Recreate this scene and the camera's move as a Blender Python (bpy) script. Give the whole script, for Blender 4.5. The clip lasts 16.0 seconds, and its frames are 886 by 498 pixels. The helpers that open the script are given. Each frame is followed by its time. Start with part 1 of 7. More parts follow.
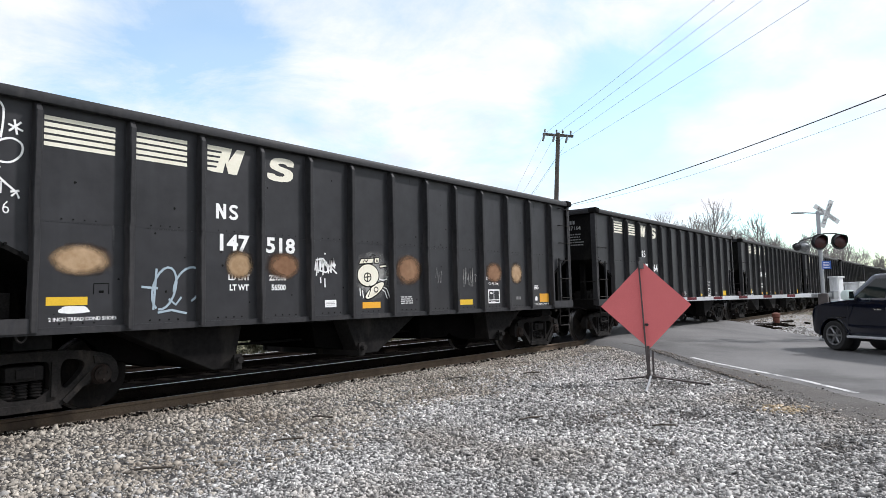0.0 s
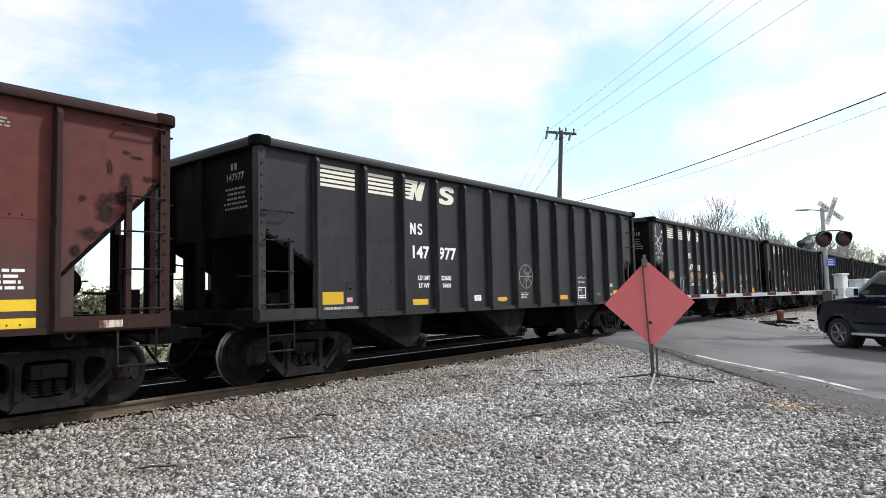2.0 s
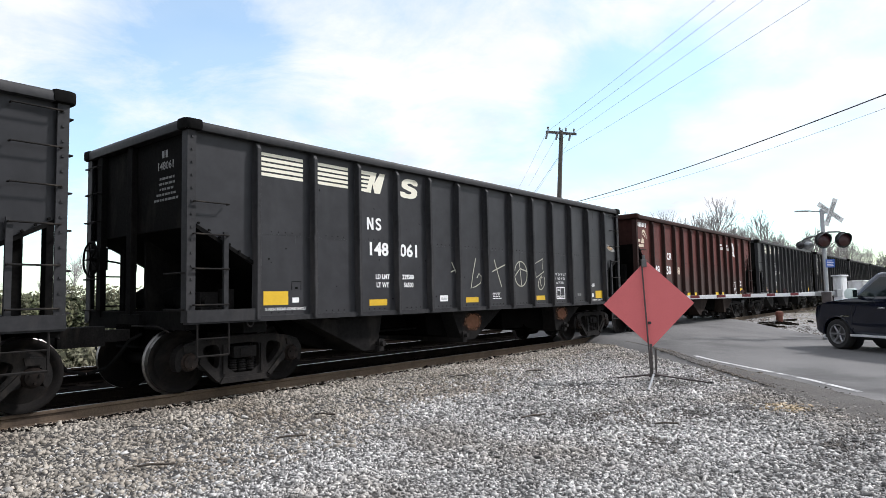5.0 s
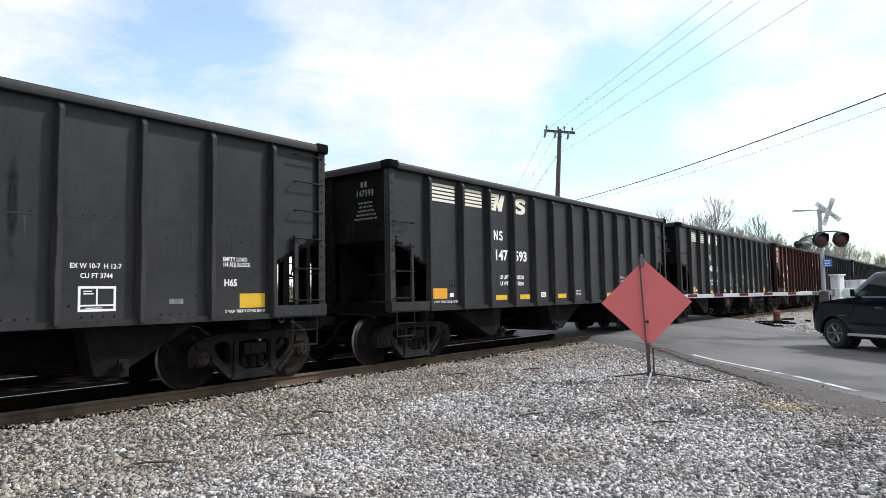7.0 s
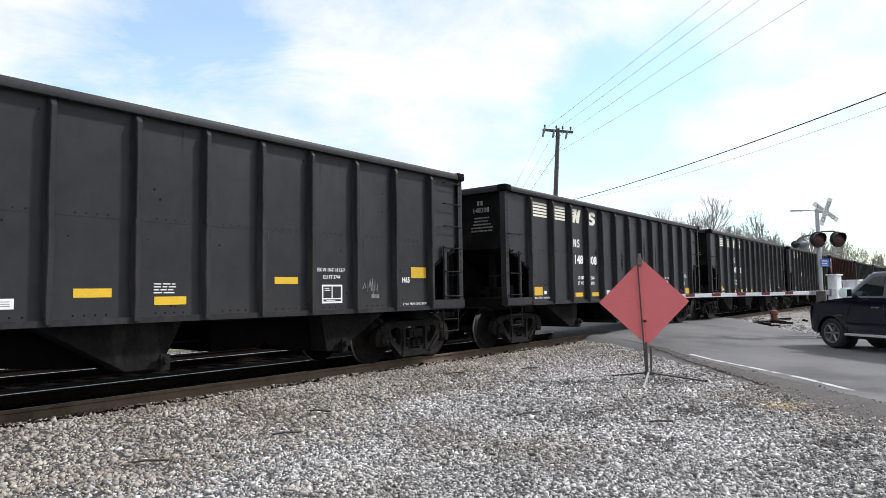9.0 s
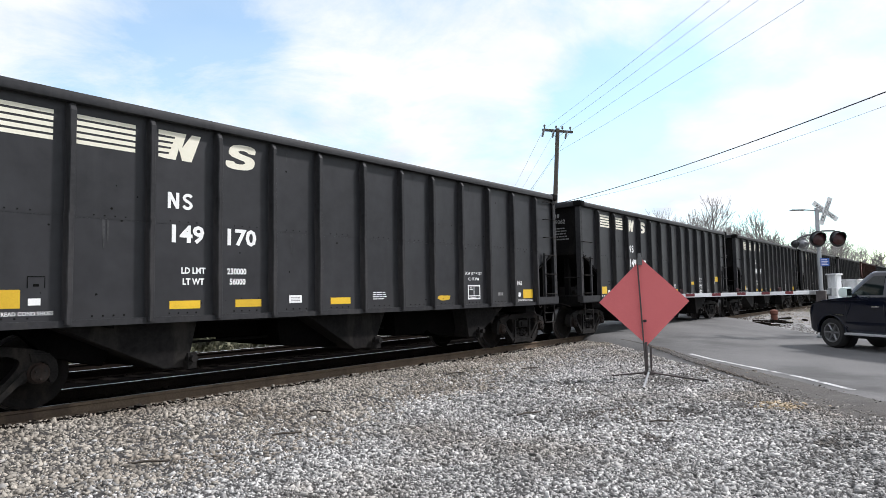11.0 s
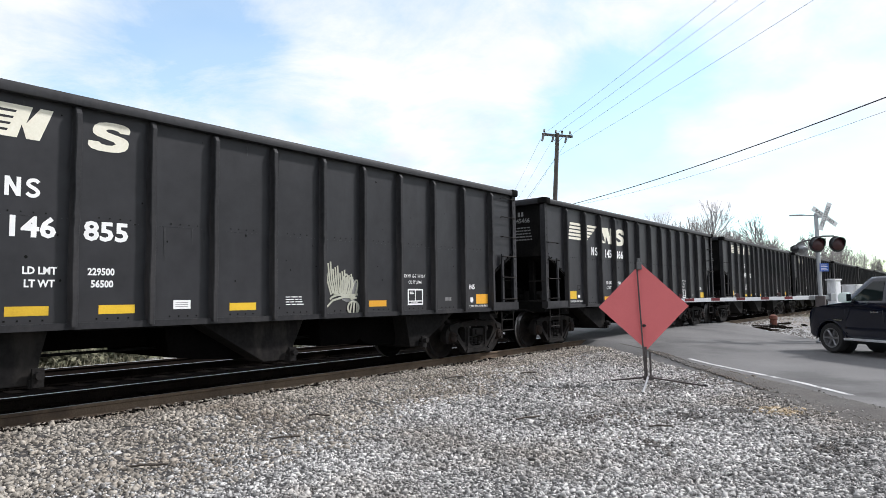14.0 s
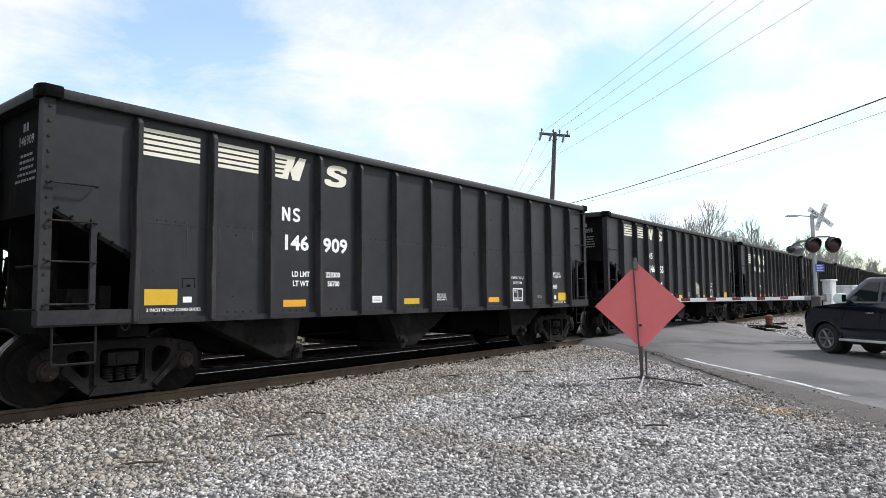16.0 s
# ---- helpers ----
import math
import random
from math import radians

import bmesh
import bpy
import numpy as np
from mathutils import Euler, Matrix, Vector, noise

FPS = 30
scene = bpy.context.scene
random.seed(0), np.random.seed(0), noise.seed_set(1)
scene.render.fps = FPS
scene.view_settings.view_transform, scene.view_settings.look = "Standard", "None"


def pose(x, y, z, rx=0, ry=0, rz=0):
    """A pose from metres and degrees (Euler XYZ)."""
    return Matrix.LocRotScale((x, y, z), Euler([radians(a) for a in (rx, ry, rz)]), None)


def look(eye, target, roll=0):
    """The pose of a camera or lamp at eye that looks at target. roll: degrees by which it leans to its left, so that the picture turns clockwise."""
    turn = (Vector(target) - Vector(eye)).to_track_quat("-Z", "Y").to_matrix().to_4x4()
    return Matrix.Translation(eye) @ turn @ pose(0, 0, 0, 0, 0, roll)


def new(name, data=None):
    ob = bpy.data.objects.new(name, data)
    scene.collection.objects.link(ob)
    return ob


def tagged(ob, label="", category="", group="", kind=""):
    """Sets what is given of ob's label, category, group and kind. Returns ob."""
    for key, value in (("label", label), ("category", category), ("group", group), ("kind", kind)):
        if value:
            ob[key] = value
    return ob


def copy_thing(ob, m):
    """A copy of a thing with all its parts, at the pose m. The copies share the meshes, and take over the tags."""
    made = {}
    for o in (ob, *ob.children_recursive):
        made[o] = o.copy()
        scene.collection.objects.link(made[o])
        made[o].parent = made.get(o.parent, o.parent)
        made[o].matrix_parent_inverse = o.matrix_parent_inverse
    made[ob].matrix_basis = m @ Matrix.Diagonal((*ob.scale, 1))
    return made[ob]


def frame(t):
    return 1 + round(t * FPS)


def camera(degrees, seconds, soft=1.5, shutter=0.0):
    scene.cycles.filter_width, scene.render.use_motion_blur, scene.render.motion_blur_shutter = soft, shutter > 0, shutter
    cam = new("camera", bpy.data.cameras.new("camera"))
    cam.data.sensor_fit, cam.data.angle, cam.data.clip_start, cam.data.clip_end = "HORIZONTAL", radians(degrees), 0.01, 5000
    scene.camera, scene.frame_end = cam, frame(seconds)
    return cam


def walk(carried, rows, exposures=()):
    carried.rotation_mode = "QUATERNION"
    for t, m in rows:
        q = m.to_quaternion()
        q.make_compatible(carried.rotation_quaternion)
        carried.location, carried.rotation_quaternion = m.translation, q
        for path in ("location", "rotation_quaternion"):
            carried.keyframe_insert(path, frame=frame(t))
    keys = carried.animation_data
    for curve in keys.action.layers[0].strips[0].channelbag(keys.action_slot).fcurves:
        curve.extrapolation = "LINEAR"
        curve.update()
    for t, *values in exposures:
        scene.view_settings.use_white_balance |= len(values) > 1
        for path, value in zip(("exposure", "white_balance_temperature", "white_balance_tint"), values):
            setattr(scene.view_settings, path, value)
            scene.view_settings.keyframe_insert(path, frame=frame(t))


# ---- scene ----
from mathutils.geometry import tessellate_polygon

# Axes: x along the track (the train runs towards +x), y across it, away from the camera, z = 0 at the rail tops.
EYE = (0.0, -9.840, 1.323)
# seconds, heading from +y towards +x, tilt up, roll (degrees)
SWAY = [
    (0.0, 51.258, 4.338, -1.281),
    (0.5, 51.249, 4.197, -1.251),
    (1.0, 51.125, 4.140, -1.190),
    (1.5, 51.066, 4.187, -1.366),
    (2.0, 50.971, 4.191, -1.431),
    (2.5, 50.988, 4.209, -1.444),
    (3.0, 51.015, 4.239, -1.336),
    (3.5, 51.037, 4.261, -1.280),
    (4.0, 51.008, 4.253, -1.260),
    (6.5, 51.100, 3.986, -0.985),
    (7.0, 51.170, 3.995, -1.016),
    (7.5, 51.223, 4.013, -1.052),
    (8.0, 51.303, 4.030, -0.973),
    (8.5, 51.297, 4.005, -0.965),
    (9.0, 51.347, 3.905, -0.890),
    (11.5, 51.365, 3.939, -1.095),
    (12.0, 51.390, 3.964, -1.203),
    (12.5, 51.396, 4.045, -1.157),
    (13.0, 51.387, 4.150, -1.172),
    (13.5, 51.387, 4.255, -1.105),
    (14.0, 51.404, 4.269, -0.804),
    (14.5, 51.454, 4.262, -0.582),
    (15.0, 51.513, 4.238, -0.549),
    (15.5, 51.613, 4.163, -0.465),
    (16.0, 51.678, 4.147, -0.529),
]


def aim(heading, tilt, roll):
    h, p = radians(heading), radians(tilt)
    d = Vector((math.sin(h) * math.cos(p), math.cos(h) * math.cos(p), math.sin(p)))
    return look(EYE, Vector(EYE) + d, roll)


cam = camera(68.406, 16.0, soft=0.7)
walk(cam, [(t, aim(h, p, r)) for t, h, p, r in SWAY], exposures=[(0.0, 0.0, 6360, 13.0), (16.0, 0.0, 6360, 13.0)])

# ---- world and light ----
SUN_EL, SUN_AZ = 43.0, 127.0     # azimuth clockwise from +y
world = bpy.data.worlds.new("sky")
scene.world = world
world.use_nodes = True


def build_world():
    nt = world.node_tree
    nt.nodes.clear()
    N, Lk = nt.nodes.new, nt.links.new
    out, bg = N("ShaderNodeOutputWorld"), N("ShaderNodeBackground")
    Lk(bg.outputs[0], out.inputs[0])
    sky = N("ShaderNodeTexSky")
    sky.sky_type = "NISHITA"
    sky.sun_disc = False
    sky.sun_elevation = radians(SUN_EL)
    sky.sun_rotation = radians(SUN_AZ)
    sky.air_density, sky.dust_density, sky.ozone_density = 1.0, 0.6, 1.0
    tc = N("ShaderNodeTexCoord")
    # cloud layer: the direction laid on a plane overhead
    sep = N("ShaderNodeSeparateXYZ")
    Lk(tc.outputs["Generated"], sep.inputs[0])
    zz = N("ShaderNodeMath"); zz.operation = "MAXIMUM"; zz.inputs[1].default_value = 0.0
    Lk(sep.outputs[2], zz.inputs[0])
    za = N("ShaderNodeMath"); za.operation = "ADD"; za.inputs[1].default_value = 0.22
    Lk(zz.outputs[0], za.inputs[0])
    div = N("ShaderNodeVectorMath"); div.operation = "DIVIDE"
    cz = N("ShaderNodeCombineXYZ")
    for k in range(3):
        Lk(za.outputs[0], cz.inputs[k])
    Lk(tc.outputs["Generated"], div.inputs[0]); Lk(cz.outputs[0], div.inputs[1])
    mp = N("ShaderNodeMapping")
    mp.inputs["Location"].default_value = (CLOUD_SHIFT[0], CLOUD_SHIFT[1], 0)
    mp.inputs["Rotation"].default_value = (0, 0, radians(20))
    mp.inputs["Scale"].default_value = (1.0, 1.0, 0.0)
    Lk(div.outputs[0], mp.inputs[0])
    big = N("ShaderNodeTexNoise"); big.inputs["Scale"].default_value = 1.9; big.inputs["Detail"].default_value = 9; big.inputs["Roughness"].default_value = 0.66
    big.inputs["Distortion"].default_value = 0.35
    Lk(mp.outputs[0], big.inputs["Vector"])
    ramp = N("ShaderNodeValToRGB")
    ramp.color_ramp.elements[0].position, ramp.color_ramp.elements[0].color = 0.22, (0.22, 0.22, 0.22, 1)
    ramp.color_ramp.elements[1].position, ramp.color_ramp.elements[1].color = 0.54, (1, 1, 1, 1)
    # thinner cloud about a few directions
    cover = big.outputs[0]
    for d, lo, gain in THIN:
        dt = N("ShaderNodeVectorMath"); dt.operation = "DOT_PRODUCT"; dt.inputs[1].default_value = Vector(d).normalized()
        nm = N("ShaderNodeVectorMath"); nm.operation = "NORMALIZE"
        Lk(tc.outputs["Generated"], nm.inputs[0]); Lk(nm.outputs[0], dt.inputs[0])
        mr = N("ShaderNodeMapRange"); mr.interpolation_type = "SMOOTHSTEP"
        mr.inputs["From Min"].default_value, mr.inputs["From Max"].default_value = lo, 1.0
        mr.inputs["To Min"].default_value, mr.inputs["To Max"].default_value = 0.0, gain
        Lk(dt.outputs["Value"], mr.inputs["Value"])
        ad = N("ShaderNodeMath"); ad.operation = "ADD"
        Lk(cover, ad.inputs[0]); Lk(mr.outputs[0], ad.inputs[1])
        cover = ad.outputs[0]
    Lk(cover, ramp.inputs[0])
    # haze: cloud cover closes towards the horizon
    hz = N("ShaderNodeMapRange"); hz.inputs["From Min"].default_value = 0.0; hz.inputs["From Max"].default_value = 0.2
    hz.inputs["To Min"].default_value = 0.30; hz.inputs["To Max"].default_value = 0.0
    Lk(sep.outputs[2], hz.inputs["Value"])
    mx = N("ShaderNodeMath"); mx.operation = "MAXIMUM"
    Lk(ramp.outputs[0], mx.inputs[0]); Lk(hz.outputs[0], mx.inputs[1])
    dim = N("ShaderNodeVectorMath"); dim.operation = "MULTIPLY"; dim.inputs[1].default_value = Vector((0.94, 1.07, 1.0)) * SKY_GAIN
    Lk(sky.outputs[0], dim.inputs[0])
    fine = N("ShaderNodeTexNoise"); fine.inputs["Scale"].default_value = 2.6; fine.inputs["Detail"].default_value = 5
    Lk(mp.outputs[0], fine.inputs["Vector"])
    cl = N("ShaderNodeMix"); cl.data_type = "RGBA"
    cl.inputs[6].default_value = (*[c * CLOUD_GAIN for c in (0.76, 0.85, 0.95)], 1)
    cl.inputs[7].default_value = (*[c * CLOUD_GAIN for c in (1.0, 1.02, 1.05)], 1)
    fr = N("ShaderNodeMapRange"); fr.inputs["From Min"].default_value = 0.3; fr.inputs["From Max"].default_value = 0.55
    Lk(fine.outputs[0], fr.inputs["Value"]); Lk(fr.outputs[0], cl.inputs[0])
    mix = N("ShaderNodeMix"); mix.data_type = "RGBA"
    Lk(mx.outputs[0], mix.inputs[0]); Lk(dim.outputs[0], mix.inputs[6]); Lk(cl.outputs[2], mix.inputs[7])
    Lk(mix.outputs[2], bg.inputs[0])
    bg.inputs[1].default_value = 1.0


THIN = [((0.418, 0.822, 0.386), 0.9914, -0.19),
        ((0.501, 0.793, 0.345), 0.9936, -0.17),
        ((0.566, 0.765, 0.307), 0.9954, -0.17),
        ((0.65, 0.715, 0.256), 0.9954, -0.16),
        ((0.314, 0.918, 0.241), 0.9945, -0.08),
        ((0.874, 0.404, 0.27), 0.9936, -0.22),
        ((0.893, 0.334, 0.301), 0.9936, -0.2),
        ((0.908, 0.268, 0.321), 0.9962, -0.16),
        ((0.896, 0.401, 0.193), 0.9925, -0.22),
        ((0.824, 0.41, 0.391), 0.9962, -0.1),
        ((0.987, 0.120, 0.095), 0.9870, -0.40),
        ((0.990, 0.110, 0.040), 0.982, -0.18),
        ((0.33, 0.94, 0.09), 0.955, -0.24)]
CLOUD_SHIFT, SKY_GAIN, CLOUD_GAIN = (3.1, 1.7), 0.25, 1.05
build_world()
sun_data = bpy.data.lights.new("sun", "SUN")
sun_data.energy, sun_data.angle, sun_data.color = 4.1, radians(5), (1.0, 0.98, 0.955)
sun = new("sun", sun_data)
a, e = radians(SUN_AZ), radians(SUN_EL)
sun.matrix_basis = look((0, 0, 50), Vector((0, 0, 50)) - Vector((math.sin(a) * math.cos(e), math.cos(a) * math.cos(e), math.sin(e))))


# ---- materials ----
def material(name, c1, c2, rough=0.7, metal=0.0, big=2.0, small=40.0, bump=0.3, c3=None, streak=0.0, coords="Object", island=0.0, rnd=0.0, bump_dist=0.004, patch=(0.45, 0.62), rough_var=0.12, spec=0.5, dust=None):
    """Two colours mixed by a large and a small noise, a third in patches, vertical streaks, fine relief."""
    m = bpy.data.materials.new(name)
    m.use_nodes = True
    nt = m.node_tree
    nt.nodes.clear()
    N, Lk = nt.nodes.new, nt.links.new
    out, b = N("ShaderNodeOutputMaterial"), N("ShaderNodeBsdfPrincipled")
    Lk(b.outputs[0], out.inputs[0])
    b.inputs["Metallic"].default_value = metal
    b.inputs["Specular IOR Level"].default_value = spec
    if coords == "World":
        src = N("ShaderNodeNewGeometry").outputs["Position"]
    else:
        src = N("ShaderNodeTexCoord").outputs["Object"]
    n1, n2 = N("ShaderNodeTexNoise"), N("ShaderNodeTexNoise")
    n1.inputs["Scale"].default_value, n1.inputs["Detail"].default_value = big, 5
    n2.inputs["Scale"].default_value, n2.inputs["Detail"].default_value = small, 4
    Lk(src, n1.inputs["Vector"]); Lk(src, n2.inputs["Vector"])
    add = N("ShaderNodeMath"); add.operation = "MULTIPLY_ADD"; add.inputs[1].default_value = 0.6
    Lk(n2.outputs[0], add.inputs[0])
    sc = N("ShaderNodeMath"); sc.operation = "MULTIPLY"; sc.inputs[1].default_value = 0.6
    Lk(n1.outputs[0], sc.inputs[0]); Lk(sc.outputs[0], add.inputs[2])
    rg = N("ShaderNodeMapRange"); rg.inputs["From Min"].default_value = 0.42; rg.inputs["From Max"].default_value = 0.80
    Lk(add.outputs[0], rg.inputs["Value"])
    mix = N("ShaderNodeMix"); mix.data_type = "RGBA"
    mix.inputs[6].default_value, mix.inputs[7].default_value = (*c1, 1), (*c2, 1)
    Lk(rg.outputs[0], mix.inputs[0])
    col = mix.outputs[2]
    if c3:
        n3 = N("ShaderNodeTexNoise"); n3.inputs["Scale"].default_value, n3.inputs["Detail"].default_value = big * 0.7, 8
        n3.inputs["Roughness"].default_value = 0.65
        sh = N("ShaderNodeMapping"); sh.inputs["Location"].default_value = (7.3, 2.1, 4.4)
        if streak:
            sh.inputs["Scale"].default_value = (streak, streak, 0.35)
        Lk(src, sh.inputs[0]); Lk(sh.outputs[0], n3.inputs["Vector"])
        r3 = N("ShaderNodeMapRange"); r3.inputs["From Min"].default_value, r3.inputs["From Max"].default_value = patch
        Lk(n3.outputs[0], r3.inputs["Value"])
        m3 = N("ShaderNodeMix"); m3.data_type = "RGBA"; m3.inputs[7].default_value = (*c3, 1)
        Lk(r3.outputs[0], m3.inputs[0]); Lk(col, m3.inputs[6])
        col = m3.outputs[2]
    if island or rnd:
        hs = N("ShaderNodeHueSaturation")
        r = N("ShaderNodeNewGeometry").outputs["Random Per Island"] if island else N("ShaderNodeObjectInfo").outputs["Random"]
        k = island or rnd
        vr = N("ShaderNodeMapRange"); vr.inputs["To Min"].default_value, vr.inputs["To Max"].default_value = 1 - k, 1 + k
        Lk(r, vr.inputs["Value"]); Lk(vr.outputs[0], hs.inputs["Value"]); Lk(col, hs.inputs["Color"])
        col = hs.outputs[0]
    if dust:
        # road dust and brake dirt settled on the lower part: colour, height where it ends, depth of its ragged edge
        dc, dz, dw = dust
        sx = N("ShaderNodeSeparateXYZ")
        Lk(src, sx.inputs[0])
        jit = N("ShaderNodeMath"); jit.operation = "MULTIPLY_ADD"; jit.inputs[1].default_value = 1.6
        Lk(n1.outputs[0], jit.inputs[0]); Lk(sx.outputs[2], jit.inputs[2])
        dr = N("ShaderNodeMapRange"); dr.inputs["From Min"].default_value, dr.inputs["From Max"].default_value = dz + 0.8 + dw, dz + 0.8 - dw
        dr.inputs["To Max"].default_value = 0.85
        Lk(jit.outputs[0], dr.inputs["Value"])
        dm = N("ShaderNodeMix"); dm.data_type = "RGBA"; dm.inputs[7].default_value = (*dc, 1)
        Lk(dr.outputs[0], dm.inputs[0]); Lk(col, dm.inputs[6])
        col = dm.outputs[2]
    Lk(col, b.inputs["Base Color"])
    rr = N("ShaderNodeMapRange"); rr.inputs["To Min"].default_value, rr.inputs["To Max"].default_value = max(0.02, rough - rough_var), min(1, rough + rough_var)
    Lk(n1.outputs[0], rr.inputs["Value"]); Lk(rr.outputs[0], b.inputs["Roughness"])
    if bump:
        bp = N("ShaderNodeBump"); bp.inputs["Strength"].default_value, bp.inputs["Distance"].default_value = bump, bump_dist
        Lk(add.outputs[0], bp.inputs["Height"]); Lk(bp.outputs[0], b.inputs["Normal"])
    return m


def soft_paint(name, c1, c2, scale, spread_, rough=0.8):
    """Paint or dirt that thins out raggedly towards the edge of its patch."""
    m = material(name, c1, c2, rough, 0, 3, 11, 0.05, spec=0.15)
    nt = m.node_tree
    N, Lk = nt.nodes.new, nt.links.new
    tc = N("ShaderNodeTexCoord")
    half = N("ShaderNodeVectorMath"); half.operation = "SUBTRACT"; half.inputs[1].default_value = (0.5, 0.5, 0.5)
    flat = N("ShaderNodeVectorMath"); flat.operation = "MULTIPLY"; flat.inputs[1].default_value = (2.0, 0.0, 2.0)
    far = N("ShaderNodeVectorMath"); far.operation = "LENGTH"
    Lk(tc.outputs["Generated"], half.inputs[0]); Lk(half.outputs[0], flat.inputs[0]); Lk(flat.outputs[0], far.inputs[0])
    n = N("ShaderNodeTexNoise"); n.inputs["Scale"].default_value, n.inputs["Detail"].default_value, n.inputs["Roughness"].default_value = scale, 6, 0.7
    Lk(tc.outputs["Object"], n.inputs["Vector"])
    ad = N("ShaderNodeMath"); ad.operation = "MULTIPLY_ADD"; ad.inputs[1].default_value = spread_
    Lk(n.outputs[0], ad.inputs[0]); Lk(far.outputs["Value"], ad.inputs[2])
    mr = N("ShaderNodeMapRange"); mr.inputs["From Min"].default_value, mr.inputs["From Max"].default_value = 0.5 * spread_ + 0.92, 0.5 * spread_ + 0.92 - 0.28 * (1 + spread_)
    Lk(ad.outputs[0], mr.inputs["Value"])
    out = next(x for x in nt.nodes if x.bl_idname == "ShaderNodeOutputMaterial")
    face = next(x for x in nt.nodes if x.bl_idname == "ShaderNodeBsdfPrincipled")
    Lk(mr.outputs[0], face.inputs["Alpha"])
    Lk(face.outputs[0], out.inputs[0])
    return m


M = {}
M["soot_stain"] = soft_paint("soot_stained_oxide_paint", (0.020, 0.0115, 0.0100), (0.046, 0.0200, 0.0170), 7.0, 1.6)
M["tan"] = soft_paint("tan_overpaint", (0.29, 0.19, 0.105), (0.45, 0.32, 0.20), 9.0, 0.35)
M["tan2"] = soft_paint("brown_overpaint", (0.17, 0.088, 0.048), (0.26, 0.155, 0.092), 9.0, 0.5)
M["rust_patch"] = soft_paint("rust_orange_overspray", (0.12, 0.056, 0.032), (0.22, 0.105, 0.060), 6.0, 0.5)
M["black"] = material("weathered_black_paint", (0.0148, 0.0149, 0.0168), (0.0275, 0.0277, 0.0309), 0.44, 0, 0.45, 5, 0.06, (0.040, 0.041, 0.044), 2.2, rnd=0.16, patch=(0.54, 0.84), bump_dist=0.006, spec=0.28, dust=((0.034, 0.033, 0.034), 1.22, 0.30))
M["post"] = material("weathered_black_post_paint", (0.0170, 0.0172, 0.0186), (0.0340, 0.0340, 0.0365), 0.6, 0, 1.0, 14, 0.12, (0.060, 0.055, 0.053), 2.5, rnd=0.15, patch=(0.55, 0.8), spec=0.2)
# Soot colour deepened: shade below and at the ends of cars painted in.
M["under"] = material("sooty_shaded_underframe", (0.0034, 0.0034, 0.0035), (0.0098, 0.0095, 0.0091), 0.9, 0, 2.5, 22, 0.3, (0.0252, 0.0225, 0.0198), 1.0, rnd=0.1, patch=(0.56, 0.80), spec=0.05)
# Blacker still: shade beneath the car is put into this colour.
M["chute"] = material("shade_black_chute", (0.0025, 0.0025, 0.0025), (0.006, 0.0056, 0.0054), 0.95, 0, 2.5, 22, 0.3, spec=0.0)
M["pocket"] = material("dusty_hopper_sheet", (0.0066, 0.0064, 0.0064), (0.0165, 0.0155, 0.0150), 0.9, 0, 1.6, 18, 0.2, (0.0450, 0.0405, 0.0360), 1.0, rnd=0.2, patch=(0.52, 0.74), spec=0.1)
M["pocket_brown"] = material("dusty_brown_hopper_sheet", (0.0176, 0.0120, 0.0104), (0.0360, 0.0256, 0.0216), 0.9, 0, 1.6, 18, 0.2, (0.0600, 0.0464, 0.0384), 1.0, patch=(0.52, 0.74), spec=0.1)
M["truck"] = material("cast_steel_truck", (0.0080, 0.0076, 0.0074), (0.0225, 0.0203, 0.0190), 0.80, 0.0, 5, 40, 0.6, (0.0560, 0.0470, 0.0385), 1.0, rnd=0.2, patch=(0.57, 0.8), spec=0.12)
M["wheel"] = material("rolled_steel_wheel", (0.0040, 0.0037, 0.0035), (0.0115, 0.0098, 0.0088), 0.75, 0.0, 5, 60, 0.2, (0.034, 0.026, 0.021), 1.0, patch=(0.52, 0.78), spec=0.12)
M["cap"] = material("rusty_bearing_cap", (0.0115, 0.0097, 0.0086), (0.0331, 0.0216, 0.0166), 0.85, 0.0, 6, 50, 0.4, (0.0216, 0.0194, 0.0180), 1.0, rnd=0.45, patch=(0.45, 0.6), spec=0.1)
M["tread"] = material("worn_wheel_tread", (0.13, 0.12, 0.115), (0.24, 0.23, 0.22), 0.35, 0.8, 5, 60, 0.1)
M["brown"] = material("oxide_red_paint", (0.074, 0.0165, 0.0135), (0.118, 0.030, 0.024), 0.66, 0, 0.8, 7, 0.15, (0.040, 0.019, 0.0165), 3.0, rnd=0.10, patch=(0.54, 0.78), spec=0.3, dust=((0.058, 0.041, 0.035), 2.12, 0.40))
M["brown_post"] = material("sooty_oxide_post", (0.024, 0.0125, 0.0105), (0.044, 0.020, 0.017), 0.75, 0, 1.0, 14, 0.15, (0.027, 0.021, 0.019), 2.0, patch=(0.50, 0.75), spec=0.15)
M["brown_dark"] = material("sooty_shaded_red_end", (0.017, 0.007, 0.006), (0.034, 0.014, 0.011), 0.8, 0, 0.9, 9, 0.12, (0.045, 0.016, 0.012), 2.0, patch=(0.52, 0.75), spec=0.1)
M["ochre"] = material("ochre_stained_stone", (0.30, 0.22, 0.12), (0.44, 0.36, 0.25), 0.9, 0, 3, 60, 0.3, coords="World", island=0.4)
M["cream"] = material("faded_cream_paint", (0.70, 0.67, 0.54), (0.80, 0.77, 0.66), 0.6, 0, 3, 40, 0.05, (0.40, 0.37, 0.28), 1.5, patch=(0.6, 0.85))
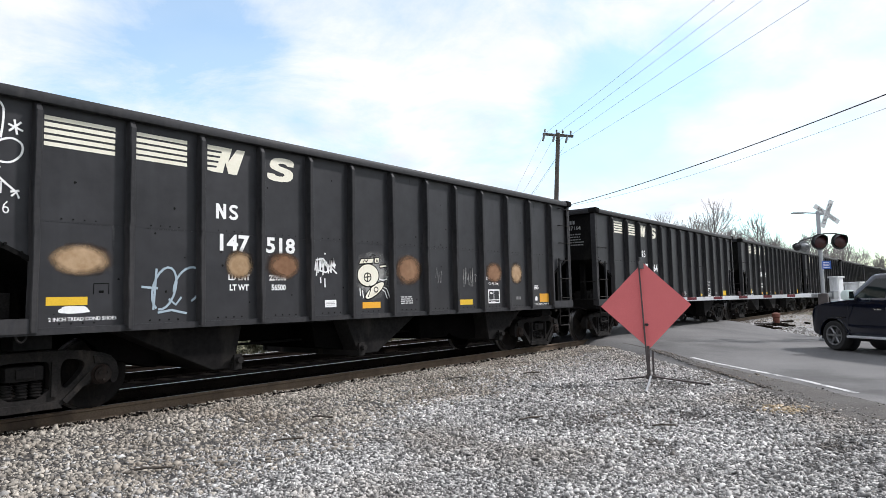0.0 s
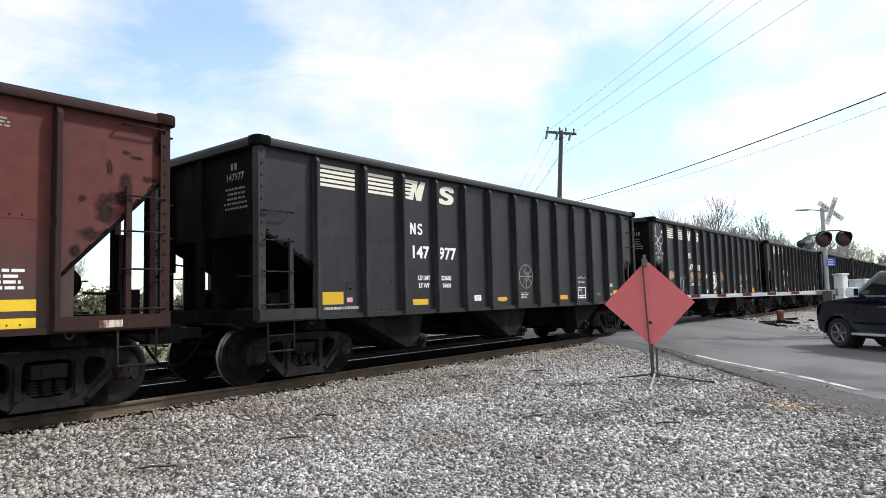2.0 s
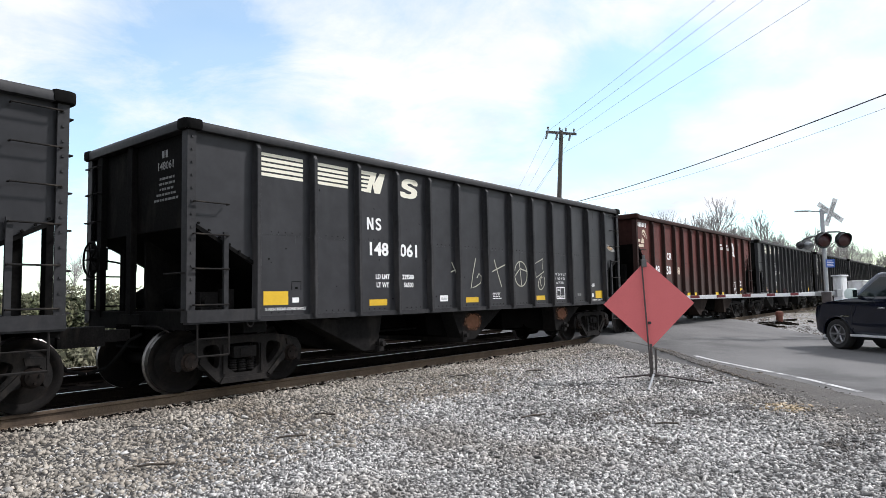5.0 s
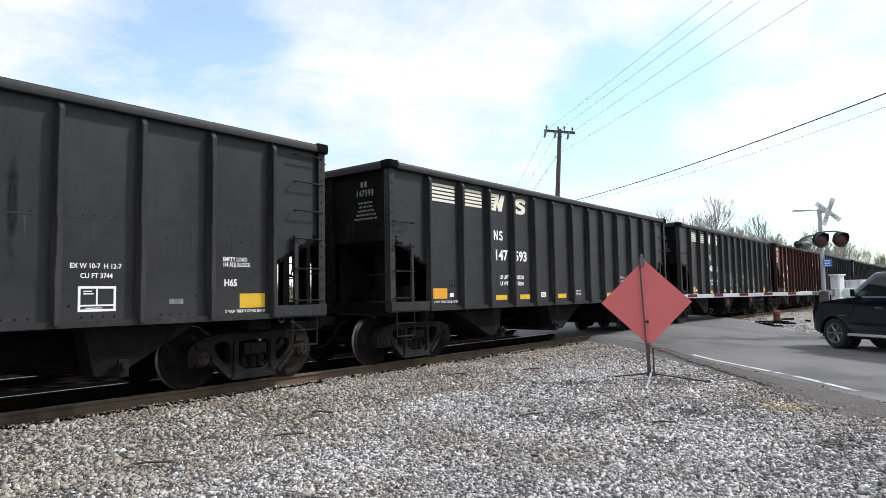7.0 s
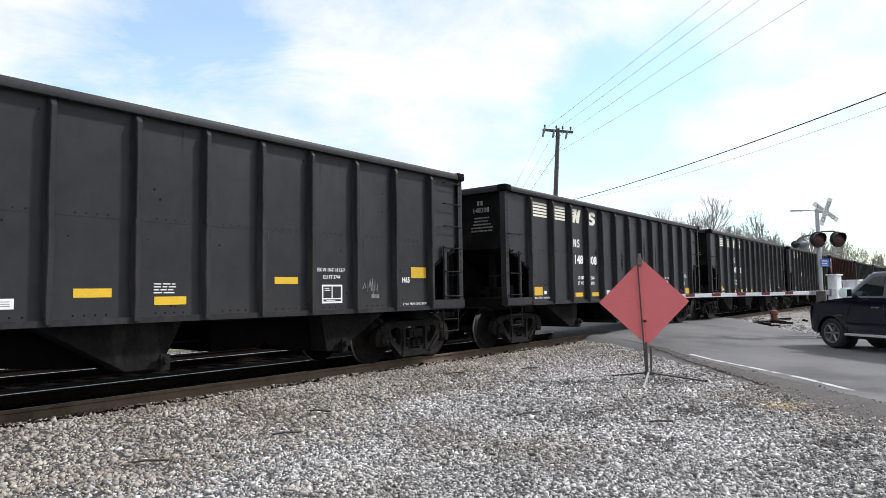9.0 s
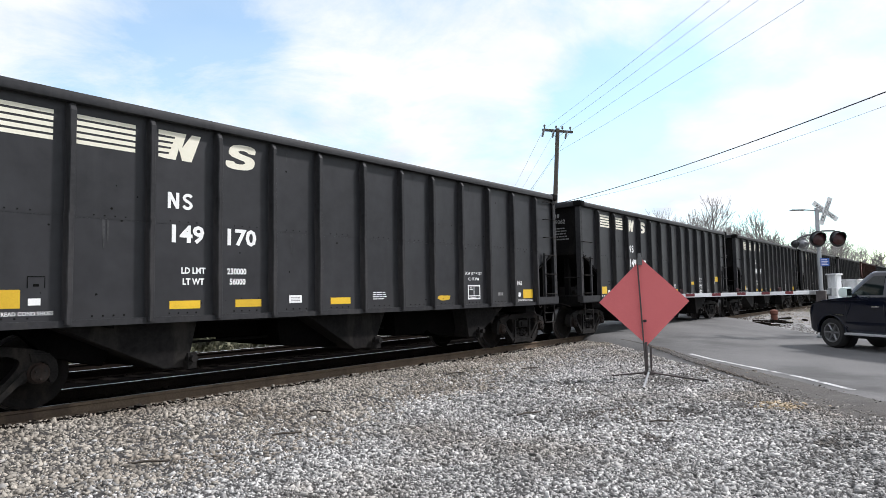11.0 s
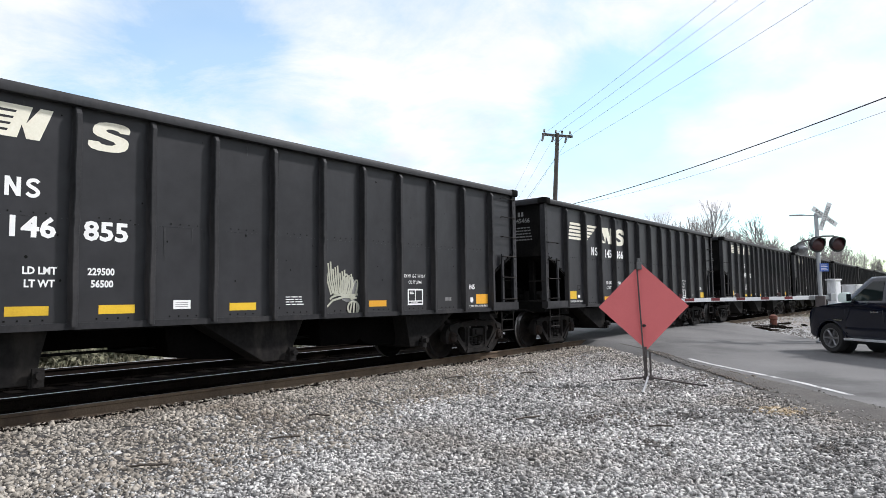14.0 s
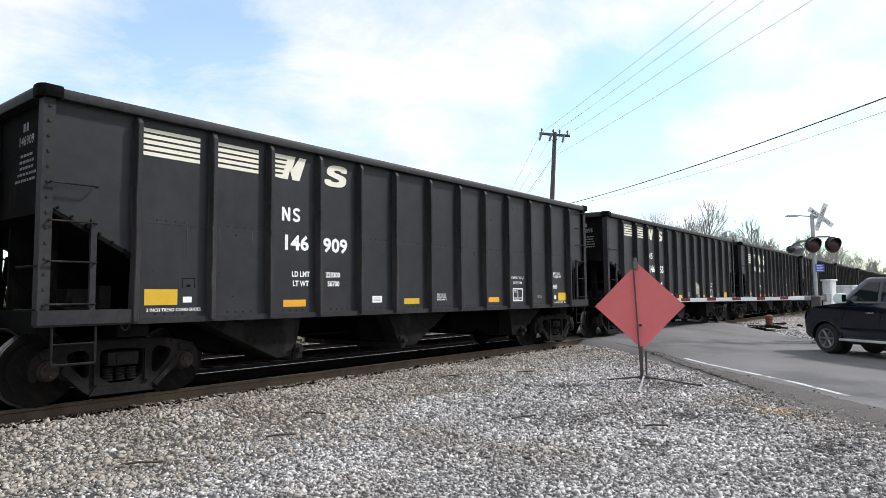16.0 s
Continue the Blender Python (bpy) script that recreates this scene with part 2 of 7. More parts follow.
M["white"] = material("white_stencil_paint", (0.74, 0.74, 0.73), (0.84, 0.84, 0.83), 0.6, 0, 4, 50, 0.05, (0.46, 0.46, 0.44), 1.5, patch=(0.60, 0.82))
M["grey_mark"] = material("dirty_stencil_paint", (0.22, 0.22, 0.21), (0.36, 0.36, 0.35), 0.7, 0, 4, 50, 0.05, (0.12, 0.12, 0.12), 1.0)
M["amber"] = material("amber_reflective_sheet", (0.64, 0.30, 0.014), (0.75, 0.37, 0.020), 0.45, 0, 4, 60, 0.05, (0.36, 0.15, 0.02), 1.0, rnd=0.12, patch=(0.58, 0.8))
M["yellow"] = material("yellow_reflective_sheet", (0.58, 0.36, 0.012), (0.72, 0.46, 0.02), 0.45, 0, 4, 60, 0.05, (0.42, 0.20, 0.02), 1.0, rnd=0.12, patch=(0.58, 0.8))
M["lemon"] = material("lemon_reflective_sheet", (0.74, 0.48, 0.010), (0.84, 0.58, 0.02), 0.45, 0, 4, 60, 0.05, (0.50, 0.30, 0.02), 1.0, patch=(0.58, 0.8))
M["halo"] = soft_paint("brown_spray_edge", (0.045, 0.028, 0.019), (0.085, 0.055, 0.036), 8.0, 0.4)
M["spray_haze"] = soft_paint("thin_white_overspray", (0.20, 0.20, 0.19), (0.34, 0.34, 0.33), 5.0, 0.9)
M["dark_stain"] = soft_paint("oily_dark_run", (0.0095, 0.0095, 0.0100), (0.016, 0.016, 0.0165), 5.0, 1.4)
M["flake"] = material("flaking_cream_paint", (0.55, 0.46, 0.34), (0.66, 0.58, 0.46), 0.7, 0, 6, 40, 0.2, (0.10, 0.03, 0.02), 1.0, patch=(0.50, 0.56))
M["chalk"] = material("yellowish_chalk", (0.34, 0.34, 0.27), (0.48, 0.48, 0.40), 0.9, 0, 6, 60, 0.1)
M["chalk_blue"] = material("pale_blue_spray", (0.26, 0.33, 0.38), (0.36, 0.44, 0.5), 0.8, 0, 6, 60, 0.1)
M["pinkmark"] = material("pink_sheet", (0.6, 0.25, 0.25), (0.7, 0.35, 0.33), 0.6)
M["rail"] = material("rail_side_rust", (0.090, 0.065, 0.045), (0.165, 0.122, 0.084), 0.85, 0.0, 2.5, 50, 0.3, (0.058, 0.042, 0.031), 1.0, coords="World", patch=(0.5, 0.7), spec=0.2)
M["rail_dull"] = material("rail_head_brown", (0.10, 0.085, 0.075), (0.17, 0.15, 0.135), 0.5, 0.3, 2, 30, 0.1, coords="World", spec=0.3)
# Shaded copy of the rail colour: shade under the train is painted in.
M["rail_dark"] = material("shaded_rail_side", (0.012, 0.010, 0.009), (0.028, 0.022, 0.018), 0.9, 0.0, 2.5, 50, 0.3, coords="World", spec=0.0)
M["railtop"] = material("rail_head_sky_sheen", (0.58, 0.57, 0.56), (0.74, 0.73, 0.72), 0.42, 0.45, 2, 30, 0.05, coords="World")
M["tie"] = material("creosoted_wood", (0.008, 0.0068, 0.006), (0.021, 0.017, 0.014), 0.95, 0, 3, 40, 0.5, (0.030, 0.025, 0.021), 1.0, rnd=0.3, spec=0.0)
# Darkened sheet: shade in the gaps between chips; bare patches read as mud.
M["gravel"] = material("gap_shade_gravel", (0.024, 0.022, 0.021), (0.074, 0.070, 0.067), 0.95, 0, 0.5, 70, 1.0, (0.05, 0.042, 0.035), 1.0, coords="World", patch=(0.50, 0.66), bump_dist=0.03)
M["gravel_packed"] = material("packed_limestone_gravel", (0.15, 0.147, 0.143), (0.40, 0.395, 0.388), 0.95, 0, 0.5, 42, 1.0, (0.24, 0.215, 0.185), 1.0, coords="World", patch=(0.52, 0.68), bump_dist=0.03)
# Near-black base: the train's shade on the bed is put into colour.
M["bed"] = material("shade_dark_track_bed", (0.006, 0.0054, 0.005), (0.016, 0.014, 0.0125), 0.95, 0, 0.6, 26, 1.0, (0.010, 0.009, 0.008), 1.0, coords="World", bump_dist=0.03, spec=0.0)
M["pale"] = material("pale_dusty_gravel", (0.30, 0.29, 0.27), (0.58, 0.57, 0.545), 0.92, 0, 0.5, 9, 0.8, (0.17, 0.165, 0.12), 1.0, coords="World", bump_dist=0.03)
# Same painted shade for stones between the rails; also dark rail-foot debris.
M["bedstone"] = material("dark_and_shaded_stones", (0.007, 0.0063, 0.0056), (0.022, 0.019, 0.0165), 0.95, 0, 0.8, 60, 0.3, coords="World", island=0.4, spec=0.0)
M["stone"] = material("limestone_chips", (0.245, 0.237, 0.224), (0.50, 0.488, 0.468), 0.88, 0, 0.5, 60, 0.3, (0.262, 0.240, 0.212), 1.0, coords="World", island=0.72, patch=(0.49, 0.64))
M["grit"] = material("dirty_brown_grit", (0.06, 0.055, 0.05), (0.20, 0.188, 0.175), 0.9, 0, 0.8, 60, 0.3, (0.13, 0.11, 0.09), 1.0, coords="World", island=0.5)
M["ballast"] = material("brown_grey_ballast_stone", (0.190, 0.168, 0.138), (0.40, 0.366, 0.315), 0.9, 0, 0.8, 60, 0.3, (0.185, 0.154, 0.120), 1.0, coords="World", island=0.52, patch=(0.45, 0.65))
M["asphalt"] = material("worn_asphalt", (0.080, 0.078, 0.077), (0.172, 0.168, 0.164), 0.88, 0, 0.45, 55, 0.5, (0.062, 0.060, 0.059), 1.0, coords="World", patch=(0.50, 0.68))
M["roadpaint"] = material("worn_white_road_paint", (0.42, 0.42, 0.41), (0.66, 0.66, 0.65), 0.8, 0, 2, 50, 0.2, (0.16, 0.16, 0.16), 1.0, coords="World", patch=(0.52, 0.62))
M["mud"] = material("dark_muddy_shoulder", (0.034, 0.030, 0.027), (0.105, 0.095, 0.085), 0.92, 0, 1.3, 45, 1.0, (0.080, 0.074, 0.067), 1.0, coords="World", bump_dist=0.02)
M["sign_red"] = material("faded_red_vinyl_fabric", (0.66, 0.142, 0.145), (0.73, 0.176, 0.178), 0.7, 0, 1.5, 60, 0.05)
M["galv"] = material("galvanised_steel", (0.30, 0.31, 0.32), (0.44, 0.45, 0.46), 0.5, 0.6, 3, 40, 0.1)
M["sign_post"] = material("worn_dark_sign_post", (0.05, 0.042, 0.040), (0.12, 0.10, 0.095), 0.7, 0.1, 6, 60, 0.2)
M["dark_steel"] = material("dull_grey_steel", (0.10, 0.10, 0.10), (0.2, 0.2, 0.2), 0.6, 0.4, 5, 50, 0.2)
M["chip_dark"] = material("dark_paint_chip", (0.004, 0.004, 0.004), (0.010, 0.009, 0.008), 0.8, 0, 6, 60, 0.0, spec=0.1)
M["drip"] = material("pale_drip_stain", (0.034, 0.035, 0.037), (0.062, 0.062, 0.064), 0.75, 0, 5, 40, 0.0, (0.026, 0.027, 0.029), 1.0, spec=0.15, patch=(0.45, 0.6))
M["matt_black"] = material("matt_black_paint", (0.012, 0.012, 0.013), (0.028, 0.028, 0.03), 0.6, 0, 3, 30, 0.1)
M["red_lens"] = material("dark_red_lens", (0.034, 0.0065, 0.009), (0.050, 0.009, 0.012), 0.4, 0, 3, 30, 0.05)
M["sign_white"] = material("white_sign_sheet", (0.80, 0.80, 0.80), (0.86, 0.86, 0.86), 0.5, 0, 2, 40, 0.03)
M["sign_red2"] = material("red_reflective_band", (0.13, 0.012, 0.018), (0.19, 0.02, 0.026), 0.5, 0, 2, 40, 0.03)
M["sign_blue"] = material("blue_sign_sheet", (0.03, 0.10, 0.42), (0.05, 0.14, 0.5), 0.5, 0, 2, 40, 0.03)
M["end_mark"] = material("faded_end_stencil", (0.13, 0.13, 0.13), (0.22, 0.22, 0.22), 0.7, 0, 4, 50, 0.05)
M["silver"] = material("bright_silver_trim", (0.55, 0.56, 0.57), (0.68, 0.69, 0.70), 0.35, 0.3, 3, 40, 0.0)
M["box_white"] = material("white_cabinet_paint", (0.72, 0.73, 0.74), (0.82, 0.83, 0.84), 0.5, 0, 2, 40, 0.05, (0.35, 0.35, 0.34), 1.0)
M["pole_wood"] = material("grey_pole_wood", (0.060, 0.052, 0.046), (0.13, 0.115, 0.10), 0.9, 0, 2, 30, 0.4, coords="World")
M["twig"] = material("dry_twig_bark", (0.035, 0.028, 0.022), (0.08, 0.066, 0.052), 0.9, 0, 8, 60, 0.3)
M["wire"] = material("black_cable", (0.02, 0.02, 0.022), (0.05, 0.05, 0.055), 0.6, 0, 3, 30, 0.0)
# Lightened grey: haze over the distant trees is put into the bark colour.
M["bark"] = material("haze_pale_bark", (0.20, 0.185, 0.182), (0.34, 0.32, 0.315), 0.9, 0, 1.0, 12, 0.3, rnd=0.22)
M["bush"] = material("dull_green_leaves", (0.050, 0.062, 0.026), (0.10, 0.115, 0.052), 0.8, 0, 0.6, 8, 0.0, (0.12, 0.105, 0.065), 1.0, island=0.35)
M["dry_brush"] = material("dry_grey_green_brush", (0.085, 0.090, 0.050), (0.16, 0.16, 0.10), 0.9, 0, 1.2, 8, 0.0, (0.21, 0.195, 0.14), 1.0, island=0.4)
M["straw"] = material("dead_grass_straw", (0.16, 0.145, 0.095), (0.34, 0.31, 0.215), 0.9, 0, 0.8, 12, 0.0, (0.10, 0.105, 0.055), 1.0, coords="World", island=0.5)
M["grass"] = material("winter_grass_ground", (0.07, 0.07, 0.035), (0.15, 0.135, 0.08), 0.95, 0, 0.15, 6, 0.6, (0.16, 0.17, 0.07), 1.0, coords="World", bump_dist=0.05)
M["navy"] = material("dark_navy_car_paint", (0.004, 0.006, 0.014), (0.006, 0.008, 0.018), 0.10, 0, 2, 30, 0.0, spec=0.6, rough_var=0.04)
M["glass"] = material("tinted_car_glass", (0.008, 0.013, 0.013), (0.012, 0.018, 0.018), 0.04, 0, 2, 30, 0.0, spec=0.35, rough_var=0.02)
M["tyre"] = material("tyre_rubber", (0.012, 0.012, 0.012), (0.028, 0.027, 0.026), 0.85, 0, 5, 60, 0.3)
M["alloy"] = material("dusty_alloy_wheel", (0.20, 0.20, 0.205), (0.32, 0.32, 0.325), 0.42, 0.7, 5, 60, 0.05)
M["chrome"] = material("chrome_trim", (0.7, 0.7, 0.71), (0.8, 0.8, 0.8), 0.12, 1.0, 3, 30, 0.0)
M["mirror_gleam"] = material("pale_green_sky_gleam", (0.72, 0.84, 0.79), (0.80, 0.90, 0.86), 0.25, 0.0, 3, 40, 0.0)
M["orange"] = material("rusty_orange_paint", (0.11, 0.038, 0.024), (0.17, 0.06, 0.038), 0.8, 0, 5, 40, 0.3)


# ---- mesh helpers ----
class Shape:
    def __init__(self):
        self.v, self.f = [], []

    def add(self, verts, faces):
        k = len(self.v)
        self.v += [tuple(p) for p in verts]
        self.f += [tuple(i + k for i in f) for f in faces]
        return self

    def box(self, x0, x1, y0, y1, z0, z1):
        return self.prism([(x0, z0), (x1, z0), (x1, z1), (x0, z1)], y0, y1)

    def prism(self, poly, y0, y1, axis="y"):
        """A polygon (in xz for axis y, yz for x, xy for z) drawn out along the axis."""
        put = {"y": lambda a, b, c: (a, c, b), "x": lambda a, b, c: (c, a, b), "z": lambda a, b, c: (a, b, c)}[axis]
        n = len(poly)
        vs = [put(a, b, y0) for a, b in poly] + [put(a, b, y1) for a, b in poly]
        fs = [tuple(range(n)), tuple(range(2 * n - 1, n - 1, -1))] + [(i, (i + 1) % n, n + (i + 1) % n, n + i) for i in range(n)]
        return self.add(vs, fs)

    def rod(self, p, q, r, n=8, r2=None, caps=True):
        p, q = Vector(p), Vector(q)
        d = (q - p).normalized()
        u = d.orthogonal().normalized()
        w = d.cross(u)
        r2 = r if r2 is None else r2
        ring = [u * math.cos(2 * math.pi * i / n) + w * math.sin(2 * math.pi * i / n) for i in range(n)]
        vs = [p + c * r for c in ring] + [q + c * r2 for c in ring]
        fs = [(i, (i + 1) % n, n + (i + 1) % n, n + i) for i in range(n)]
        if caps:
            fs += [tuple(range(n - 1, -1, -1)), tuple(range(n, 2 * n))]
        return self.add(vs, fs)

    def tube(self, pts, r, n=6):
        for a, b in zip(pts, pts[1:]):
            self.rod(a, b, r, n)
        return self

    def lathe(self, prof, origin=(0, 0, 0), axis="y", n=24, closed=False):
        """prof: (radius, along) pairs turned about an axis."""
        o = Vector(origin)
        vs, fs = [], []
        for r, h in prof:
            for i in range(n):
                c, s = r * math.cos(2 * math.pi * i / n), r * math.sin(2 * math.pi * i / n)
                vs.append(o + Vector({"y": (c, h, s), "z": (c, s, h), "x": (h, c, s)}[axis]))
        m = len(prof)
        for j in range(m - (0 if closed else 1)):
            for i in range(n):
                a, b = j * n, ((j + 1) % m) * n
                fs.append((a + i, a + (i + 1) % n, b + (i + 1) % n, b + i))
        if not closed:
            fs += [tuple(range(n - 1, -1, -1)), tuple(range((m - 1) * n, m * n))]
        return self.add(vs, fs)

    def ribbon(self, pts, w, y):
        """A flat painted stroke in the plane y, of width w, through (x, z) points."""
        n, vs = len(pts), []
        for i, (x, z) in enumerate(pts):
            (ax, az), (bx, bz) = pts[max(0, i - 1)], pts[min(n - 1, i + 1)]
            d = math.hypot(bx - ax, bz - az) or 1e-6
            nx, nz = -(bz - az) / d * w / 2, (bx - ax) / d * w / 2
            vs += [(x + nx, y, z + nz), (x - nx, y, z - nz)]
        return self.add(vs, [(2 * i, 2 * i + 1, 2 * i + 3, 2 * i + 2) for i in range(n - 1)])

    def curve(self, pts, w, y, k=5):
        """A ribbon along a smooth curve through the points."""
        out, n = [], len(pts)
        for i in range(n - 1):
            a, b, c, d = pts[max(0, i - 1)], pts[i], pts[i + 1], pts[min(n - 1, i + 2)]
            for j in range(k):
                t = j / k
                out.append(tuple(0.5 * (2 * b[q] + (c[q] - a[q]) * t + (2 * a[q] - 5 * b[q] + 4 * c[q] - d[q]) * t * t + (3 * b[q] - a[q] - 3 * c[q] + d[q]) * t ** 3) for q in (0, 1)))
        return self.ribbon(out + [pts[-1]], w, y)

    def moved(self, m):
        self.v = [tuple(m @ Vector(p)) for p in self.v]
        return self

    def mesh(self, name, mat, bevel=0.0, smooth=False):
        me = bpy.data.meshes.new(name)
        me.from_pydata(self.v, [], self.f)
        if bevel or len(self.f) < 40000:
            bm = bmesh.new()
            bm.from_mesh(me)
            bmesh.ops.recalc_face_normals(bm, faces=bm.faces)
            if bevel:
                ed = [e for e in bm.edges if len(e.link_faces) == 2 and e.calc_face_angle(0) > 0.6]
                bmesh.ops.bevel(bm, geom=ed, offset=bevel, segments=2, profile=0.6, affect="EDGES", clamp_overlap=True)
            bm.to_mesh(me)
            bm.free()
        if smooth:
            me.polygons.foreach_set("use_smooth", [True] * len(me.polygons))
            me.set_sharp_from_angle(angle=radians(40))
        me.materials.append(mat)
        return me


def part(name, shape, mat, parent=None, label="", bevel=0.0, smooth=False):
    me = shape if isinstance(shape, bpy.types.Mesh) else shape.mesh(name, mat, bevel, smooth)
    ob = new(name, me)
    if parent is not None:
        ob.parent = parent
    if label:
        ob["label"] = label
    return ob


def empty(name, label, category, group="", kind="", m=None):
    ob = new(name)
    ob.empty_display_size = 0.1
    if m is not None:
        ob.matrix_basis = m
    return tagged(ob, label, category, group, kind)


TEXTS = {}


def text_mesh(body, size, mat, weight=0.0, squeeze=1.0):
    """Lettering in the xz plane, facing -y, from its lower left corner."""
    key = (body, size, mat.name, weight, squeeze)
    if key not in TEXTS:
        cu = bpy.data.curves.new("lettering", "FONT")
        cu.body, cu.size, cu.offset, cu.resolution_u = body, size, weight, 2
        cu.space_line = 0.9
        ob = bpy.data.objects.new("lettering", cu)
        scene.collection.objects.link(ob)
        bpy.context.view_layer.update()
        me = bpy.data.meshes.new_from_object(ob.evaluated_get(bpy.context.evaluated_depsgraph_get()))
        bpy.data.objects.remove(ob)
        me.transform(Matrix(((squeeze, 0, 0, 0), (0, 0, -1, 0), (0, 1, 0, 0), (0, 0, 0, 1))))
        me.materials.clear()
        me.materials.append(mat)
        TEXTS[key] = me
    return TEXTS[key]


def lettering(name, body, x, z, size, parent, mat, y, weight=0.0, squeeze=1.0, label=""):
    ob = part(name, text_mesh(body, size, mat, weight, squeeze), None, parent, label)
    ob.location = (x, y, z)
    return ob


# ---- ground, road, tracks ----
def lerp_table(t, table):
    for (a, va), (b, vb) in zip(table, table[1:]):
        if t <= b:
            return va + (vb - va) * max(0.0, (t - a) / (b - a))
    return table[-1][1]


GROUND = [(-3000, -0.44), (-9.0, -0.40), (-5.0, -0.38), (-2.9, -0.31), (-1.9, -0.17), (-0.86, -0.165), (-0.70, -0.20), (5.3, -0.20), (6.6, -0.42), (9.0, -0.45), (16.0, -0.2), (40, 0.3), (3000, 1.0)]


def ground_z(x, y):
    z = lerp_table(y, GROUND)
    if -9.5 < y < -1.6:
        z += 0.025 * noise.noise((x * 0.5, y * 0.5, 0.0)) + 0.012 * noise.noise((x * 1.7, y * 1.7, 3.0))
    return z


def grid_sheet(xs, ys, zf):
    s = Shape()
    s.v = [(x, y, zf(x, y)) for y in ys for x in xs]
    n = len(xs)
    s.f = [(j * n + i, j * n + i + 1, (j + 1) * n + i + 1, (j + 1) * n + i) for j in range(len(ys) - 1) for i in range(n - 1)]
    return s


def spread(lo, hi, fine_lo, fine_hi, step):
    vals, d, v = [], step, fine_lo
    while v > lo:
        d *= 1.6
        v = max(lo, v - d)
        vals.insert(0, v)
    vals += [fine_lo + step * i for i in range(int((fine_hi - fine_lo) / step) + 1)]
    d, v = step, vals[-1]
    while v < hi:
        d *= 1.6
        v = min(hi, v + d)
        vals.append(v)
    return vals


LEFT_EDGE = [(-60, -48.0), (-25, -6.5), (-14.93, 4.07), (-8.88, 10.2), (-7.4, 11.98), (-5.33, 14.63), (-3.16, 17.05), (-1.6, 17.9), (1.6, 19.2), (10, 26.0), (40, 50.0)]
RIGHT_EDGE = [(-60, -27.0), (-31, 4.0), (-20, 14.5), (-10.84, 22.1), (-6.51, 25.3), (-4.46, 27.5), (-1.8, 31.2), (1.6, 35.5), (10, 43.0), (40, 66.0)]


def road_z(y):
    return lerp_table(y, [(-60, -0.40), (-8.0, -0.372), (-5.0, -0.305), (-2.0, -0.05), (-1.2, 0.0), (5.0, 0.0), (8, -0.2), (16, -0.15), (40, 0.34)])


LINE_X = [(-14, 6.6), (-10.0, 10.6), (-8.32, 12.51), (-7.38, 13.65), (-6.41, 14.55), (-5.2, 15.65), (-4.5, 16.1), (-3.2, 17.45), (-1.6, 18.2)]
MUD = [(8.6, -5.9, 0.9, 0.55), (9.3, -6.7, 0.7, 0.45), (7.4, -7.0, 0.5, 0.3), (8.2, -8.6, 0.8, 0.3), (10.6, -4.4, 0.9, 0.5), (12.2, -5.6, 1.0, 0.6), (10.2, -7.2, 0.6, 0.35)]


def mud(x, y):
    """How far dark mud shows between the stones, 0 to 1."""
    m = max(math.exp(-((x - a) / c) ** 2 - ((y - b) / d) ** 2) for a, b, c, d in MUD)
    gap = lerp_table(y, LEFT_EDGE) - x
    m = max(m * 0.85, min(1.0, max(0.0, (0.65 - gap) / 0.6)))
    return min(1.0, max(0.0, m * (1.0 + 0.9 * noise.noise((x * 1.9, y * 1.9, 7.0)))))


